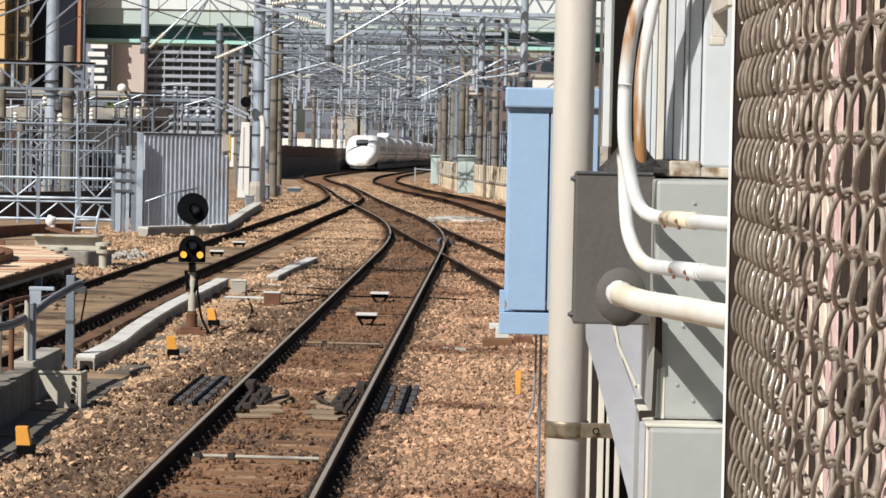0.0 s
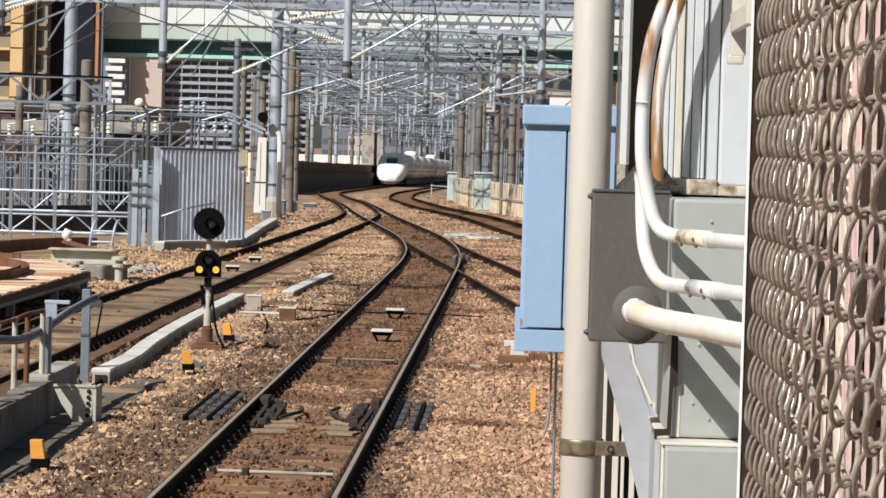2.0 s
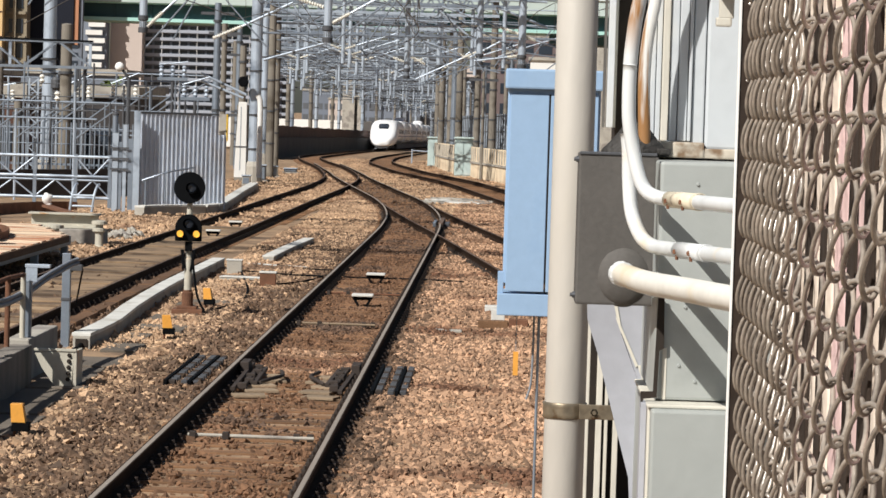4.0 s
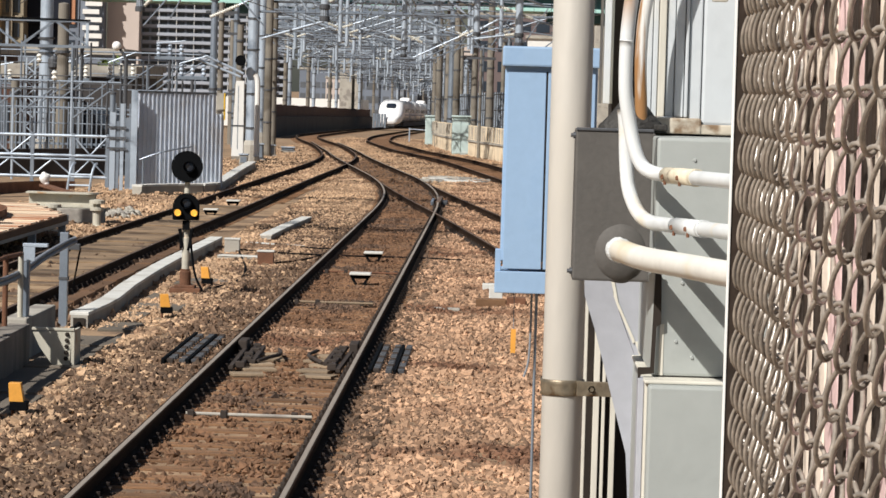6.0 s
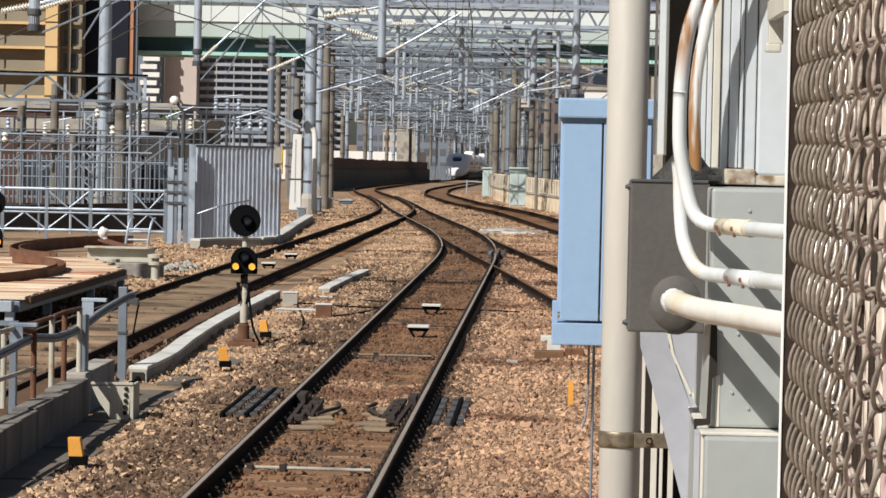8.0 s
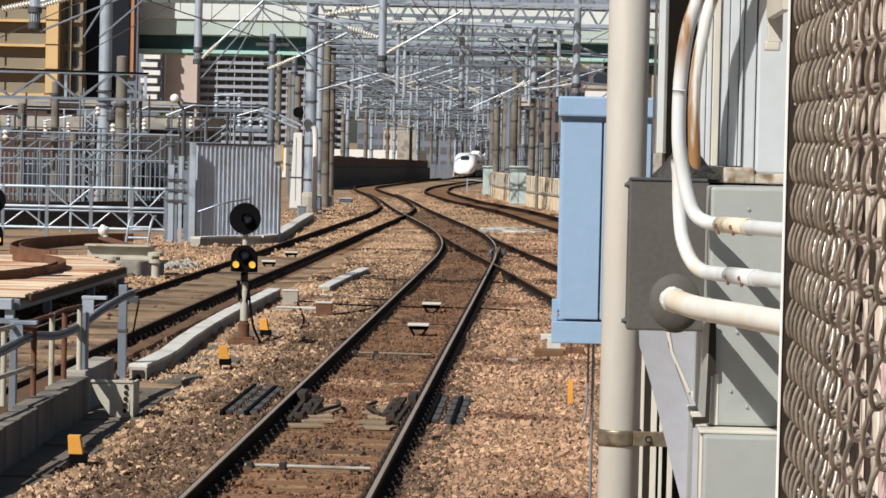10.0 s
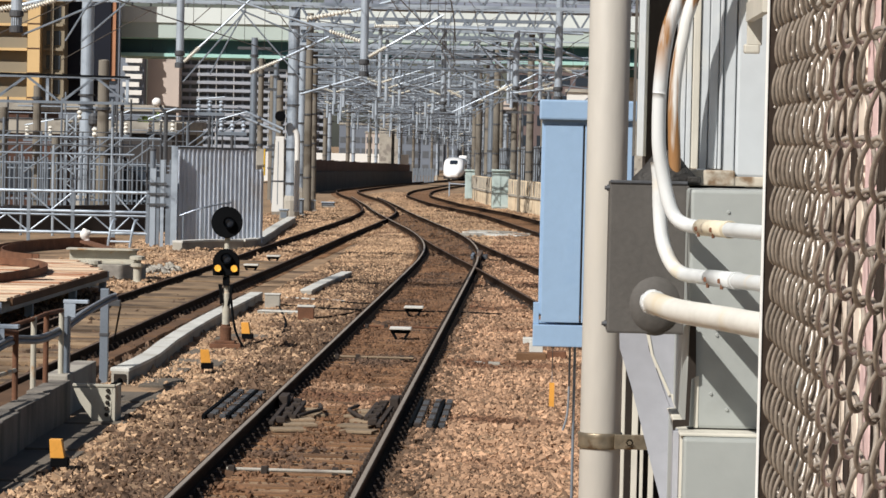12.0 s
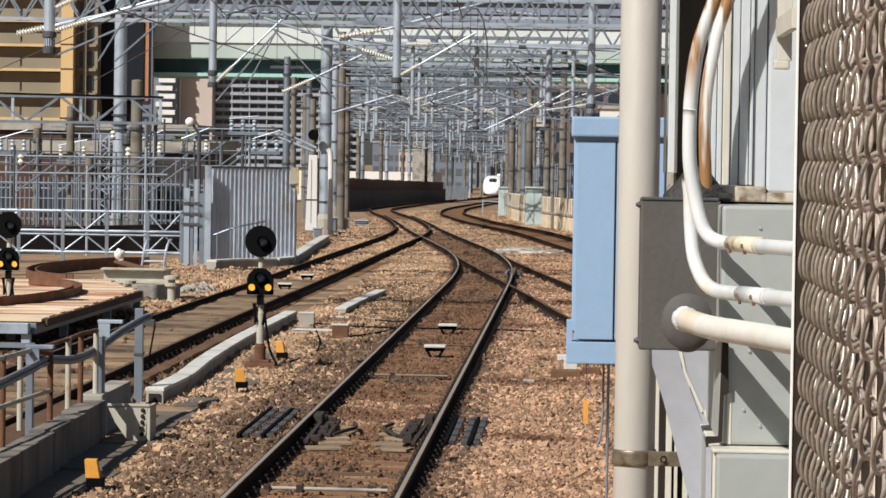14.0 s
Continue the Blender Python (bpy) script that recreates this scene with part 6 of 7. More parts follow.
    bmesh.ops.create_uvsphere(bm, u_segments=16, v_segments=10, radius=0.17, matrix=Matrix.Translation((0, 0, 4.5)))
    part("globe", bm, M_WHITEPOST, f)
    part("arm", rod(bmesh.new(), (0.35, 0, 4.05), (0.1, 0, 4.42), 0.05), M_GALV_DARK, f)
    s = thing("loudspeaker", "round black horn loudspeaker on a mast", "loudspeaker", at=(-10.55, 128.6, 3.92))
    part("horn", lathe(bmesh.new(), [(0.22, 0), (0.19, 0.12), (0.1, 0.22), (0.05, 0.3)], 20, pose(0, -0.3, 0, -90) ), M_BLACK, s)
    part("bracket", boxes(((0.02, -0.1, -0.32), (0.12, 0.3, -0.2))), M_GALV_DARK, s)
    for k, (x, y, h, r) in enumerate(((-11.9, 131, 7.6, 0.15), (-12.4, 140, 7.0, 0.13), (-12.2, 148, 6.2, 0.17), (-13.4, 160, 7.4, 0.15), (-14.6, 172, 7.0, 0.16), (-10.9, 133, 3.4, 0.3),
                                      (0.4, 146, 6.2, 0.08), (-0.9, 150, 5.4, 0.07), (-1.3, 165, 7.8, 0.17), (-2.6, 172, 7.9, 0.18), (-2.9, 180, 6.6, 0.1), (-3.2, 195, 7.2, 0.16), (-3.5, 205, 6.5, 0.1),
                                      (0.2, 172, 7, 0.12), (1.0, 160, 6, 0.1), (-1.0, 182, 6.3, 0.1), (-2.4, 200, 6.6, 0.12), (-3.6, 226, 6.5, 0.14), (-4.0, 240, 6.6, 0.14))):
        q = thing("line_pole", "tall weathered line pole with steel bands", "pole", "line poles", at=(x, y, fall(y) - 0.4))
        part("shaft", lathe(bmesh.new(), [(r * 1.1, 0), (r * 0.9, h)], 12), M_CONCPOLE if k % 3 else M_GALV, q)
        for z in (1.9, 3.1, h - 0.8):
            part("band", lathe(bmesh.new(), [(r * 1.25, z), (r * 1.25, z + 0.1)], 10), M_GALV_DARK, q)
        part("crossarm", boxes(((-0.7, -0.06, h - 0.5), (0.7, 0.06, h - 0.38))), M_GALV_DARK, q)


make_left_masts()


def make_picket_right():
    f = thing("steel_fence", "thin grey steel picket fence behind the low wall", "fence")
    for k in range(150):
        y = 150 + k * 0.5
        x = 0.75 - (y - 150) * 0.078
        z = fall(y)
        part("picket", rod(bmesh.new(), (x, y, z - 0.3), (x, y, z + 3.0), 0.03, seg=5), M_GALV_DARK if k % 3 else M_GALV_PALE, f)
    for z in (1.2, 2.1, 2.9):
        part("rail", rod(bmesh.new(), (0.75, 150, z), (-5.1, 225, z - 0.6), 0.035, seg=6), M_GALV_DARK, f)


make_picket_right()


def make_wires():
    """Contact wire, messenger wire and droppers over each line; feeders along the posts."""
    for line, zc in ((LINE_NEAR, 5.2), (LINE_LEFT, 5.2), (LINE_RIGHT, 5.2)):
        w = thing("overhead_wire", "dark overhead contact wire with messenger and droppers", "overhead wire", "overhead wires")
        con = on_line(line, 5.0, 0, zc)
        con = [p for p in con if p.y > 45]
        part("contact_wire", sweep(bmesh.new(), con, [(0.012, 0), (0, 0.012), (-0.012, 0), (0, -0.012)]), M_CONTACT, w)
        mes = [p + Vector((0, 0, 0.55 + 0.75 * abs(math.cos(math.pi * p.y / 25)))) for p in con]
        part("messenger_wire", sweep(bmesh.new(), mes, [(0.014, 0), (0, 0.014), (-0.014, 0), (0, -0.014)]), M_CONTACT, w)
        for a, b in zip(con, mes):
            part("dropper", rod(bmesh.new(), a, b, 0.006, seg=4), M_CONTACT, w)
    random.seed(5)
    for k in range(12):
        w = thing("feeder_wire", "thin dark feeder wire strung between gantries", "wire", "feeder wires")
        x0 = -15 + 1.5 * k
        ys = [60, 98, 129, 154, 178, 203, 231, 262, 298, 340, 388, 442, 505, 580]
        z = 6.2 + random.uniform(-0.3, 2.6)
        pts = []
        for a, b in zip(ys, ys[1:]):
            for j in range(4):
                y = a + (b - a) * j / 4
                xa = interp(y, LEFT_POSTS) + (interp(y, RIGHT_POSTS) - interp(y, LEFT_POSTS)) * (k + 0.5) / 12
                pts.append(Vector((xa, y, fall(y) + z - 0.25 * math.sin(math.pi * j / 4))))
        part("wire", sweep(bmesh.new(), pts, [(0.011, 0), (0, 0.011), (-0.011, 0), (0, -0.011)]), M_CONTACT, w)
    random.seed(8)
    for k in range(9):
        w = thing("cross_wire", "slanting wire stay between overhead fittings", "wire", "cross wires")
        a = Vector((-12 + k * 1.2, 82 + 5 * k, 6.6 + random.uniform(-0.3, 0.8)))
        b = a + Vector((random.uniform(2.0, 5.0) * random.choice((-1, 1)), random.uniform(8, 20), random.uniform(-1.2, 1.0)))
        part("wire", rod(bmesh.new(), a, b, 0.014, seg=5), M_CONTACT, w)


make_wires()

# ---------------------------------------------------------------- viaduct and town
def make_viaduct():
    v = thing("road_viaduct", "cream and teal elevated road crossing the railway", "viaduct", kind="structure", at=(0, 341, 0))
    part("girder", boxes(((-46.5, 1.5, 11.95), (60, 12, 13.75))), M_VIA_TEAL, v, "dark teal steel girders")
    part("bottom_flange", boxes(((-46.5, 0.9, 11.75), (60, 12.3, 12.12))), M_VIA_EDGE, v, "mint painted flange")
    part("top_flange", boxes(((-46.5, 0.6, 13.62), (60, 1.6, 13.82))), M_VIA_EDGE, v)
    part("fascia", boxes(((-46.5, 0.2, 13.75), (60, 13, 15.45))), M_VIA_GREEN, v, "pale green fascia")
    part("parapet", boxes(((-46.5, 0, 15.4), (60, 0.4, 17.1))), M_VIA_CREAM, v, "cream parapet")
    part("parapet", boxes(((-46.5, 12.6, 15.4), (60, 13, 17.1))), M_VIA_CREAM, v)
    part("handrail", boxes(((-46.5, 0.1, 18.25), (60, 0.2, 18.33))), M_GALV_DARK, v)
    part("handrail", boxes(((-46.5, 0.1, 17.65), (60, 0.2, 17.7))), M_GALV_DARK, v)
    for k in range(53):
        x = -46.4 + k * 2.0
        part("rail_post", boxes(((x, 0.05, 17.1), (x + 0.14, 0.2, 18.3))), M_GALV_DARK, v)
        if k % 2 == 0:
            part("stiffener", boxes(((x, 1.3, 12.12), (x + 0.12, 1.5, 13.62))), M_VIA_TEAL, v)
    for x in (-26, 9, 40):
        part("pier", boxes(((x - 1.2, 4, -2.5), (x + 1.2, 9, 11.2)), bevel=0.1), M_CONC, v)
        part("pier_head", boxes(((x - 4, 2.5, 10.6), (x + 4, 11, 11.75)), bevel=0.1), M_VIA_TEAL, v)
    u = thing("upper_viaduct", "high grey elevated road deck behind the first", "viaduct", kind="structure", at=(0, 420, 0))
    part("soffit", boxes(((-62, 0, 22.5), (80, 14, 24.0))), M_VIA_GREY, u)
    part("girder", boxes(((-29, 0.4, 20.9), (80, 13.6, 22.5))), M_VIA_GREY, u, "deeper grey girder")
    part("edge_beam", boxes(((-62, -0.5, 24.0), (80, 0.5, 25.6))), M_VIA_GREY, u)
    part("green_rail", boxes(((-62, -0.4, 25.6), (80, 0.3, 26.3))), M_VIA_EDGE, u)
    for x in (-20.0, 14.0, 50.0):
        part("pier", boxes(((x - 1.4, 3, -3), (x + 1.4, 10, 22.5)), bevel=0.1), M_CONC, u)


make_viaduct()


def building(name, label, x0, x1, y, depth, z1, wall, floor=3.0, bay=3.2, balcony=None, win=M_WINDOW, fins=None, z0=-4.0, first=3.0):
    b = thing(name, label, "building", "town buildings", at=(0, y, 0))
    part("wall", boxes(((x0, 0, z0), (x1, depth, z1))), wall, b)
    part("roof", boxes(((x0 - 0.2, -0.2, z1), (x1 + 0.2, depth + 0.2, z1 + 0.5))), M_CONC, b)
    n = max(1, int((x1 - x0) / bay))
    bw = (x1 - x0) / n
    z = first
    while z + floor < z1:
        if balcony:
            part("balcony", boxes(((x0 + 0.1, -1.2, z - 0.15), (x1 - 0.1, -0.02, z + 0.05)), ((x0 + 0.1, -1.25, z - 0.1), (x1 - 0.1, -1.15, z + 1.0))), balcony, b)
        for k in range(n):
            x = x0 + bw * k
            w = part("window", boxes(((x + bw * 0.14, -0.06, z + (0.3 if balcony else 0.9)), (x + bw * 0.86, -0.01, z + floor - 0.55))), win, b)
            if fins and k % 2 == 0:
                part("fin", boxes(((x - 0.08, -1.1, z + 0.05), (x + 0.08, -0.02, z + floor - 0.2))), fins, b)
        z += floor
    return b


building("apartment_block", "grey apartment block with rows of balconies", -130.9, -89.3, 1150, 16, 46, M_APT, 2.9, 3.2, M_APT_RAIL, fins=M_APT_WHITE, first=-6, z0=-10)
building("apartment_block", "dark grey apartment wing with deep balconies", -89.0, -77.7, 1160, 16, 46, M_APT, 2.9, 2.9, M_APT_RAIL, first=-6, z0=-10)
_pw = thing("apartment_end", "pinkish windowless end wall of an apartment block", "building", "town buildings", at=(0, 1142, 0))
part("wall", boxes(((-142.6, 0, -10), (-131.0, 14, 46))), M_APT_PINK, _pw)
_sb = thing("stepped_tower", "white stair tower with stepped landings", "building", "town buildings", at=(0, 1135, 0))
part("core", boxes(((-152.6, 0, -10), (-143.0, 8, 46))), M_APT, _sb)
part("side_wing", boxes(((-167, 0.6, -10), (-152.7, 8, 46))), M_APT, _sb)
for _k in range(18):
    part("landing", boxes(((-150.4 + 1.0 * (_k % 2), -2, -8 + _k * 2.9), (-144.4 + 1.0 * (_k % 2), -0.02, -6.3 + _k * 2.9))), M_APT_WHITE, _sb)
    part("window", boxes(((-161.0, 0.52, -7.4 + _k * 2.9), (-153.2, 0.59, -5.9 + _k * 2.9))), M_WINDOW, _sb)


def make_tan_tower():
    t = thing("tan_tower", "tan tiled apartment tower with wide balconies", "building", "town buildings", at=(0, 332, 0))
    # shaded wall and sunlit pier are told apart by colour
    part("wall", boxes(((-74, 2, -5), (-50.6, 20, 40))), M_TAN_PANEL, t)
    part("pier", boxes(((-54.2, 0, -5), (-52.9, 4, 40))), M_TAN_TOWER, t, "orange-tan tiled pier with a sunlit tone in its colour")
    for k in range(17):
        z = -3.5 + k * 2.6
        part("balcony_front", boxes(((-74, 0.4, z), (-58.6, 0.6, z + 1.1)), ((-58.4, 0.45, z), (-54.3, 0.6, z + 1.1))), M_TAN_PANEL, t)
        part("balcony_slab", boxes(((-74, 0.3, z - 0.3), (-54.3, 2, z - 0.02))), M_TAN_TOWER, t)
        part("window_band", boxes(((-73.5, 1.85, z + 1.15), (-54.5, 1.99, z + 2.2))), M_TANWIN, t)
        part("joint", boxes(((-54.2, -0.04, z - 0.1), (-52.9, -0.003, z + 0.03))), M_BROWNWALL, t)
        part("window", boxes(((-52.5, 1.92, z + 0.4), (-51.0, 1.99, z + 1.9))), M_WINDOW, t)
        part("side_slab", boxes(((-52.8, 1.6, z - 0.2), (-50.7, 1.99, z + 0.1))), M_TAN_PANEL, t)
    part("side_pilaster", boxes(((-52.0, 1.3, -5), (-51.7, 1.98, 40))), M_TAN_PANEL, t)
    n = thing("navy_tower", "dark navy clad tower with an orange corner strip", "building", "town buildings", at=(0, 336.5, 0))
    part("body", boxes(((-51.4, 0, 8.9), (-46.0, 3.6, 42))), M_NAVY, n)
    part("leg", boxes(((-51.0, 1, -4), (-47.5, 3.4, 8.9))), M_NAVY, n)
    part("orange_strip", boxes(((-45.95, 0.2, 8.9), (-45.5, 1.2, 42))), M_ORANGETRIM, n, "orange-brown corner strip")
    part("grey_strip", boxes(((-45.45, 0.5, 6.7), (-45.1, 1.5, 42))), M_APT, n)
    part("edge_strip", boxes(((-52.4, 0.5, 5), (-51.45, 3.5, 42))), M_APT, n)


make_tan_tower()
building("brick_block", "dark brown tiled building with small windows", -3.5, 16, 470, 14, 14.2, M_BRICK_DARK, 3.0, 2.6, first=-1)
building("mauve_block", "mauve tiled tall building", 13.2, 26, 430, 18, 44, M_MAUVE, 3.1, 2.4, first=0)
_wb = thing("white_tank_house", "small bright white rooftop house", "building", "town buildings", at=(0, 300, 0))
part("wall", boxes(((2.6, 0, -2), (5.6, 4, 8.1))), M_APT_WHITE, _wb)
part("roof", boxes(((2.4, -0.2, 8.1), (5.8, 4.2, 8.4))), M_CONC, _wb)
random.seed(21)
for _k in range(8, 26):
    _x = -62 + _k * 3.4 + random.uniform(-1, 1)
    _y = random.uniform(640, 900)
    building("town_house", random.choice(("pale mid-rise town building far off", "grey mid-rise town building far off")), _x * _y / 560, _x * _y / 560 + random.uniform(6, 13), _y, 12,
             random.uniform(5, 16), random.choice((M_CITY, M_CITY, M_APT, M_APT, M_APT_PINK, M_TAN_PANEL)), 2.9, 1.7, win=M_CITYWIN, first=-4)
for _x0, _x1, _y, _h, _m in ((-36, -16.2, 139, 3.1, M_DARKWALL), (-36, -24, 215, 3.6, M_TAN_PANEL), (-30, -21, 178, 3.0, M_DARKWALL), (-44, -30, 250, 5.0, M_APT), (-25, -19.5, 128, 3.0, M_BROWNWALL), (-33, -26, 160, 4.2, M_BROWNWALL)):
    building("yard_shed", "low flat-roofed yard building beside the line", _x0, _x1, _y, 10, _h, _m, 2.8, 2.5, first=-0.4, z0=-1)


def make_tree(x, y, z, h, w):
    t = thing("tree", "small leafy green tree among the yard structures", "tree", "trees", at=(x, y, z))
    bm = rod(bmesh.new(), (0, 0, 0), (0.1, 0, h * 0.55), 0.16, 0.09)
    for k in range(6):
        a = k * 1.05
        rod(bm, (0.05, 0, h * 0.35 + 0.05 * k), (math.cos(a) * w * 0.7, math.sin(a) * w * 0.7, h * (0.6 + 0.05 * k)), 0.06, 0.02, 6)
    part("trunk", bm, M_BARK, t)
    n = 1500
    c = np.random.normal(0, 1, (n, 3))
    c /= np.linalg.norm(c, axis=1)[:, None]
    c *= np.random.uniform(0.45, 1.0, (n, 1)) ** 0.5
    lump = np.array([0.75 + 0.35 * noise.noise(Vector(v) * 2.2 + Vector((x, y, 0))) for v in c])
    c *= lump[:, None]
    c = c * np.array([w, w, h * 0.42]) + np.array([0, 0, h * 0.66])
    d = np.random.normal(0, 0.14, (n, 3, 3))
    verts = (c[:, None, :] + d).reshape(-1, 3)
    me = bpy.data.meshes.new("crown")
    me.from_pydata(verts.tolist(), [], np.arange(n * 3).reshape(-1, 3).tolist())
    me.materials.append(M_LEAF)
    ob = new("crown", me)
    ob.parent = t
    tagged(ob, kind="stuff")


make_tree(-25.3, 205, -0.6, 5.0, 1.6)

# ---------------------------------------------------------------- train
def section(w, h, n=18, lift=0.0):
    """A rounded car cross-section as (x, z) points, counted from the roof round."""
    pts = []
    for k in range(n):
        a = 2 * math.pi * k / n + math.pi / 2
        c, s = math.cos(a), math.sin(a)
        pts.append((w * abs(c) ** 0.55 * (1 if c >= 0 else -1), lift + h * (0.5 + 0.5 * abs(s) ** 0.6 * (1 if s >= 0 else -1))))
    return pts


def loft(rows):
    bm = bmesh.new()
    rings = [[bm.verts.new((x, y, z)) for x, z in sec] for y, sec in rows]
    n = len(rings[0])
    for a, b in zip(rings, rings[1:]):
        for k in range(n):
            bm.faces.new((a[k], a[(k + 1) % n], b[(k + 1) % n], b[k]))
    bm.faces.new(rings[0])
    bm.faces.new(rings[-1][::-1])
    bmesh.ops.recalc_face_normals(bm, faces=bm.faces)
    return bm


def make_car(tail, cover=False):
    """A 25 m car whose rear end is at y = 0."""
    c = thing("train_car", "glossy white bullet-train tail car with dark cab window" if tail else "glossy white bullet-train passenger car", "train", "train cars")
    W, B, T = 1.68, 0.62, 3.6
    if tail:
        rows = []
        for y, w, top, low in ((0.0, 0.55, 1.05, 0.42), (0.25, 0.95, 1.35, 0.32), (0.9, 1.32, 1.65, 0.34), (2.2, 1.55, 1.95, 0.4), (3.6, 1.62, 2.4, 0.45), (5.0, 1.66, 2.95, B), (6.4, 1.67, 3.35, B), (8.2, W, 3.54, B), (10, W, T, B), (24.95, W, T, B)):
            rows.append((y, section(w, top - low, 22, low)))
        part("body", loft(rows), M_TRAIN, c, smooth=True)
        bm = loft([(3.75, section(0.5, 0.2, 14, 2.34)), (4.2, section(0.66, 0.3, 14, 2.40)), (4.9, section(0.70, 0.34, 14, 2.62)), (5.4, section(0.62, 0.24, 14, 2.86))])
        part("cab_window", bm, M_TRAINGLASS, c, "dark cab windscreen", smooth=True)
        for s in (-1, 1):
            part("tail_light", boxes(((s * 1.02 - 0.14, 1.05, 1.34), (s * 1.02 + 0.14, 1.7, 1.55)), bevel=0.03), M_TRAINGLASS, c, "dark slanted light cluster")
        part("plough", loft([(0.12, section(0.7, 0.22, 12, 0.14)), (1.2, section(1.25, 0.22, 12, 0.12)), (6.0, section(1.5, 0.22, 12, 0.12))]), M_UNDER, c)
    else:
        part("body", loft([(0.02, section(W, T - B, 22, B)), (24.98, section(W, T - B, 22, B))]), M_TRAIN, c, smooth=True)
        part("gangway", boxes(((-1.4, -0.03, 0.8), (1.4, 0.018, 3.3))), M_UNDER, c, "dark gangway bellows")
    for s in (-1, 1):
        for k in range(10):
            y = 9.5 + 1.45 * k if tail else 3.0 + 1.95 * k
            part("window", boxes(((s * 1.655, y, 1.95), (s * 1.692, y + 0.75, 2.45)), bevel=0.01), M_TRAINGLASS, c)
        part("stripe", boxes(((s * 1.66, 8.0 if tail else 0.4, 1.55), (s * 1.689, 24.6, 1.68))), M_TRAINBLUE, c, "dark blue stripe")
        part("skirt", boxes(((s * 1.5, 5.0 if tail else 0.3, 0.1), (s * 1.6, 24.7, 0.66))), M_UNDER, c)
    if cover:
        part("pantograph_cover", loft([(3.5, section(0.5, 0.15, 10, 3.5)), (4.5, section(0.75, 0.7, 10, 3.45)), (8.5, section(0.75, 0.7, 10, 3.45)), (9.5, section(0.5, 0.15, 10, 3.5))]), M_TRAIN, c)
    for y in (5.0 if tail else 3.6, 21.4):
        bg = part("bogie", boxes(((-1.2, y - 1.9, 0.3), (1.2, y + 1.9, 0.62)), bevel=0.04), M_UNDER, c)
        for yy in (y - 1.25, y + 1.25):
            for x in (-0.78, 0.66):
                part("wheel", rod(bmesh.new(), (x, yy, 0.43), (x + 0.12, yy, 0.43), 0.43, seg=18), M_UNDER, bg)
    return c


CARS = [make_car(True)] + [make_car(False, k in (1, 4)) for k in range(9)]
TRACK_PTS = on_line(LINE_LEFT + [(-10.4, 1100)], 2.0)
TRACK_AT = np.concatenate([[0.0], np.cumsum([(b - a).length for a, b in zip(TRACK_PTS, TRACK_PTS[1:])])])


def along(s):
    """The point of the main line s metres along it."""
    return Vector([float(np.interp(s, TRACK_AT, [p[k] for p in TRACK_PTS])) for k in range(3)])


def car_pose(s):
    a, b = along(s + 3.6), along(s + 21.4)
    d = (b - a).normalized()
    m = Matrix.Translation(a - d * 3.6) @ Matrix.Rotation(math.atan2(-d.x, d.y), 4, "Z") @ Matrix.Rotation(math.asin(d.z), 4, "X")
    return m


START = float(np.interp(317.0, [p.y for p in TRACK_PTS], TRACK_AT))

# ---------------------------------------------------------------- ballast stones
def scatter(name, label, n, area, material, size, keep, seed):
    """Loose angular stones on the ground, as one sheet of stuff."""
    rng = np.random.default_rng(seed)
    x = rng.uniform(area[0], area[1], n)
    u = rng.uniform(0, 1, n)
    y = area[2] * (area[3] / area[2]) ** u          # thinner with distance
    ok = np.array([keep(a, b) for a, b in zip(x, y)])
    x, y = x[ok], y[ok]
    n = len(x)
    base = np.array([(1, 0, 0), (-1, 0, 0), (0, 1, 0), (0, -1, 0), (0, 0, 1), (0, 0, -1)], float)
    tri = np.array([(0, 2, 4), (2, 1, 4), (1, 3, 4), (3, 0, 4), (2, 0, 5), (1, 2, 5), (3, 1, 5), (0, 3, 5)])
    v = base[None] * rng.uniform(0.6, 1.25, (n, 6, 1)) + rng.normal(0, 0.18, (n, 6, 3))
    q = rng.normal(0, 1, (n, 4))
    q /= np.linalg.norm(q, axis=1)[:, None]
    w, a, b, c = q.T
    rot = np.stack([np.stack([1 - 2 * (b * b + c * c), 2 * (a * b - c * w), 2 * (a * c + b * w)], 1), np.stack([2 * (a * b + c * w), 1 - 2 * (a * a + c * c), 2 * (b * c - a * w)], 1),
                    np.stack([2 * (a * c - b * w), 2 * (b * c + a * w), 1 - 2 * (a * a + b * b)], 1)], 1)
    s = size * rng.lognormal(0, 0.3, n)
    v = np.einsum("nij,nkj->nki", rot, v) * s[:, None, None]
    z = np.array([fall(t) for t in y]) - 0.186 + rng.uniform(-0.01, 0.02, n) + 0.03 * np.sin(x * 5.1 + y * 1.7) * np.sin(y * 2.3)
    v += np.stack([x, y, z], 1)[:, None, :]
    f = (tri[None] + 6 * np.arange(n)[:, None, None]).reshape(-1, 3)
    me = bpy.data.meshes.new(name)
    me.from_pydata(v.reshape(-1, 3).tolist(), [], f.tolist())
    me.materials.append(material)
    return tagged(new(name, me), label, "ballast", kind="stuff")


def off_tracks(x, y):
    return all(abs(x - centre(line, y)) > 0.98 for line in (LINE_NEAR, LINE_LEFT) if y < 136) and (x > -4.5 or y > 39.5)


def right_side(x, y):
    return off_tracks(x, y) and x > centre(LINE_NEAR, y)


def left_side(x, y):
    d = x - centre(LINE_NEAR, y)
    if not off_tracks(x, y) or d > 0:
        return False
    edge = -1.8 + 0.45 * noise.noise(Vector((x, y * 0.3, 7))) + max(0, y - 44) * 0.025
    thin = 0.58 if y < 44 else 1.0
    return random.random() < (thin if d < edge else 0.12)


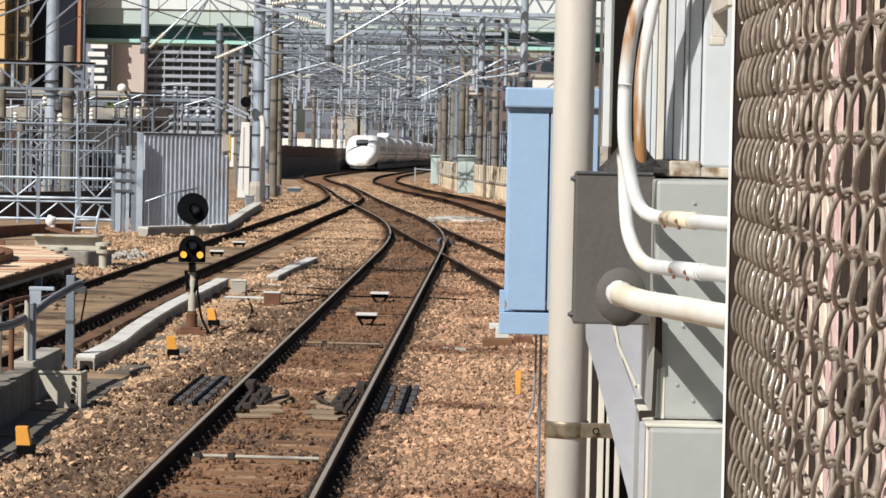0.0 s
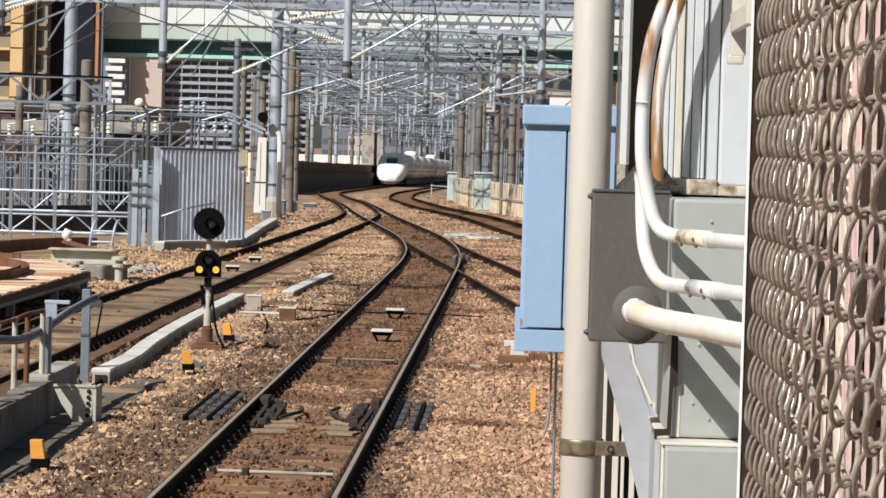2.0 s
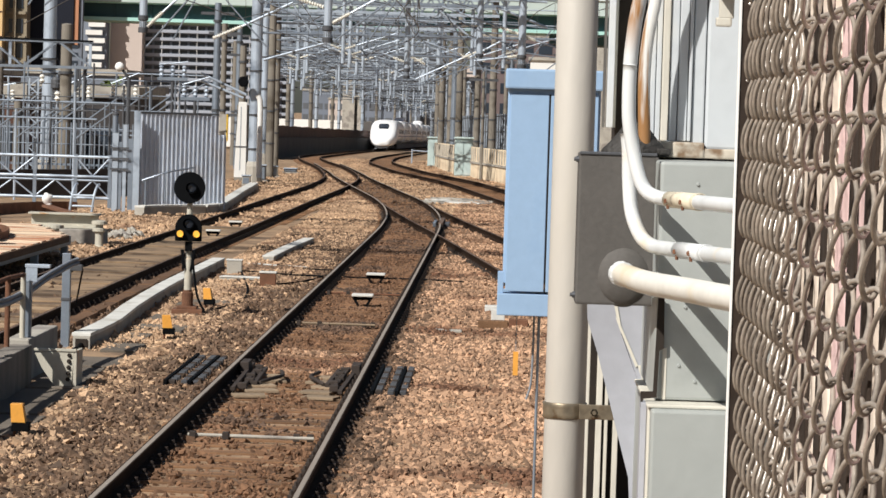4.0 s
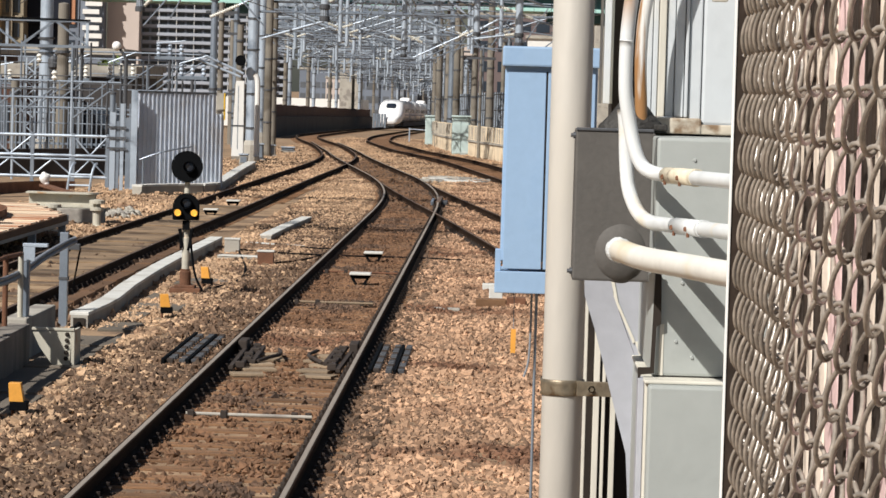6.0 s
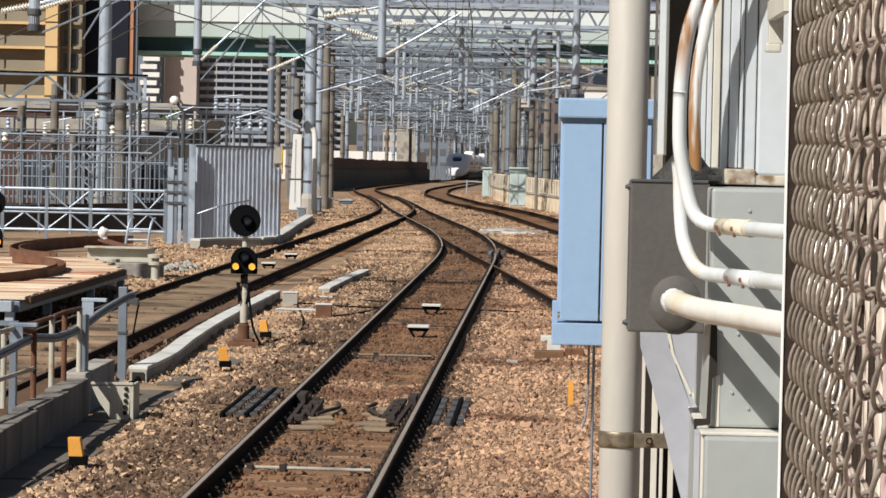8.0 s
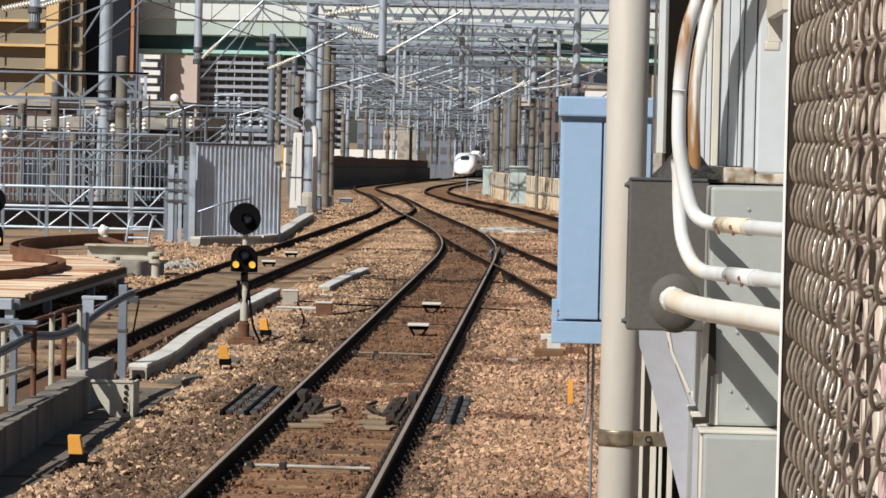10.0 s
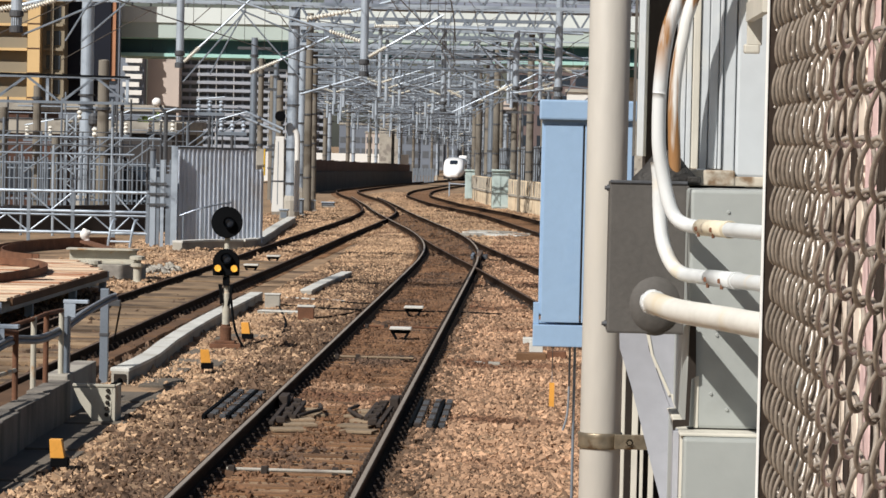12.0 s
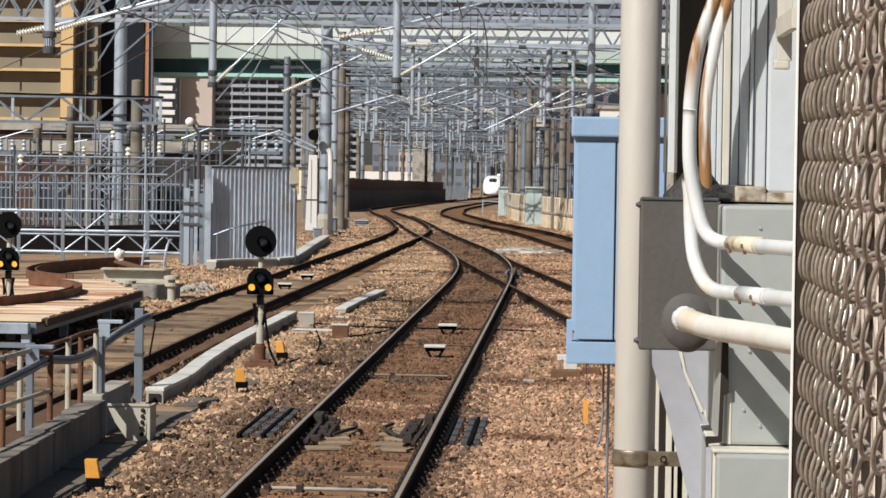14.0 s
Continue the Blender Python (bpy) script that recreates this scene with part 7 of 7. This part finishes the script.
def in_near(x, y):
    return abs(x - centre(LINE_NEAR, y)) < 0.66 and (y > 40 or random.random() < 0.3)


def shoulder(x, y):
    d = x - centre(LINE_NEAR, y)
    if x < -4.5 and y < 39.5:
        return False
    if y < 40 and -1.75 - 0.5 * noise.noise(Vector((x, y * 0.3, 7))) < d < -0.85:
        return True
    if y < 37 and -3.1 < d < -0.85 and random.random() < 0.38:
        return True
    return (0.85 < d < 1.25 and y < 70) or (-2.0 + 0.5 * noise.noise(Vector((x, y * 0.4, 0))) - max(0, y - 42) * 0.03 < d < -0.85 and y < 80)


scatter("ballast_stones", "tan crushed-stone ballast beside the departure track", 95000, (-1.4, 1.6, 22, 110), M_STONE, 0.029, right_side, 1)
scatter("ballast_stones", "tan and grey crushed-stone ballast between the tracks", 80000, (-5.4, -3.0, 22, 125), M_STONE_PALE, 0.028, left_side, 2)
scatter("ballast_stones", "rust-brown ballast between the rails", 42000, (-2.95, -1.5, 22, 100), M_STONE_RUST, 0.026, in_near, 3)
scatter("ballast_stones", "oily dark ballast along the rails", 70000, (-5.3, -0.5, 22, 82), M_STONE_DARK, 0.031, shoulder, 4)


def fresh_patch(x, y):
    return abs(x - centre(LINE_NEAR, y)) < 0.6 and noise.noise(Vector((x * 1.5, y * 0.7, 3))) > -0.15 - (0.5 if y > 37 else 0)


scatter("ballast_stones", "fresh tan stones between the point rods", 4500, (-2.95, -1.3, 36.3, 40.2), M_STONE, 0.026, fresh_patch, 8)
def by_left(x, y):
    return not (x > -5.4 or (abs(x + 7.0) < 0.66 and int((y - 24) / 1.2 * 2) % 2 == 0))


scatter("ballast_stones", "oily dark ballast along the left rails", 15000, (-8.9, -5.5, 24, 62), M_STONE_DARK, 0.045, by_left, 10)


def in_left(x, y):
    return abs(x - centre(LINE_LEFT, y)) < 0.62


scatter("ballast_stones", "pale ballast between the rails of the main track", 26000, (-9.6, -5.6, 76, 172), M_STONE_PALE, 0.038, in_left, 9)
def in_turnout(x, y):
    return abs(x - centre(LINE_NEAR, y)) < 0.9 or (y < 101 and abs(x - centre(LINE_BRANCH, y)) < 0.7)


scatter("ballast_stones", "dark oily ballast in the turnout", 15000, (-7.6, 1.6, 80, 142), M_STONE_DARK, 0.04, in_turnout, 11)
scatter("ballast_stones", "tan ballast beyond the left track", 24000, (-12.0, -7.8, 55, 130), M_STONE_PALE, 0.042, off_tracks, 5)


def far_bed(x, y):
    return all(abs(x - centre(line, y)) > 0.9 for line in (LINE_LEFT, LINE_RIGHT, LINE_NEAR if y < 137 else LINE_LEFT))


scatter("ballast_stones", "tan ballast between the distant tracks", 60000, (-11.5, 2.5, 96, 240), M_STONE_PALE, 0.034, far_bed, 6)


def motions():
    """The hand-held camera and the departing train."""
    walk(cam, [(t, sight(x, z, a, b, c)) for t, x, z, a, b, c in PATH],
         [(0.0, 0.13), (3.5, 0.10), (6.5, 0.08), (9.5, -0.02), (11.0, -0.04), (14.0, -0.05)])
    for k, car in enumerate(CARS):
        walk(car, [(0.5 * i, car_pose(START + 25.0 * k + 15.2 * 0.5 * i)) for i in range(29)])


motions()
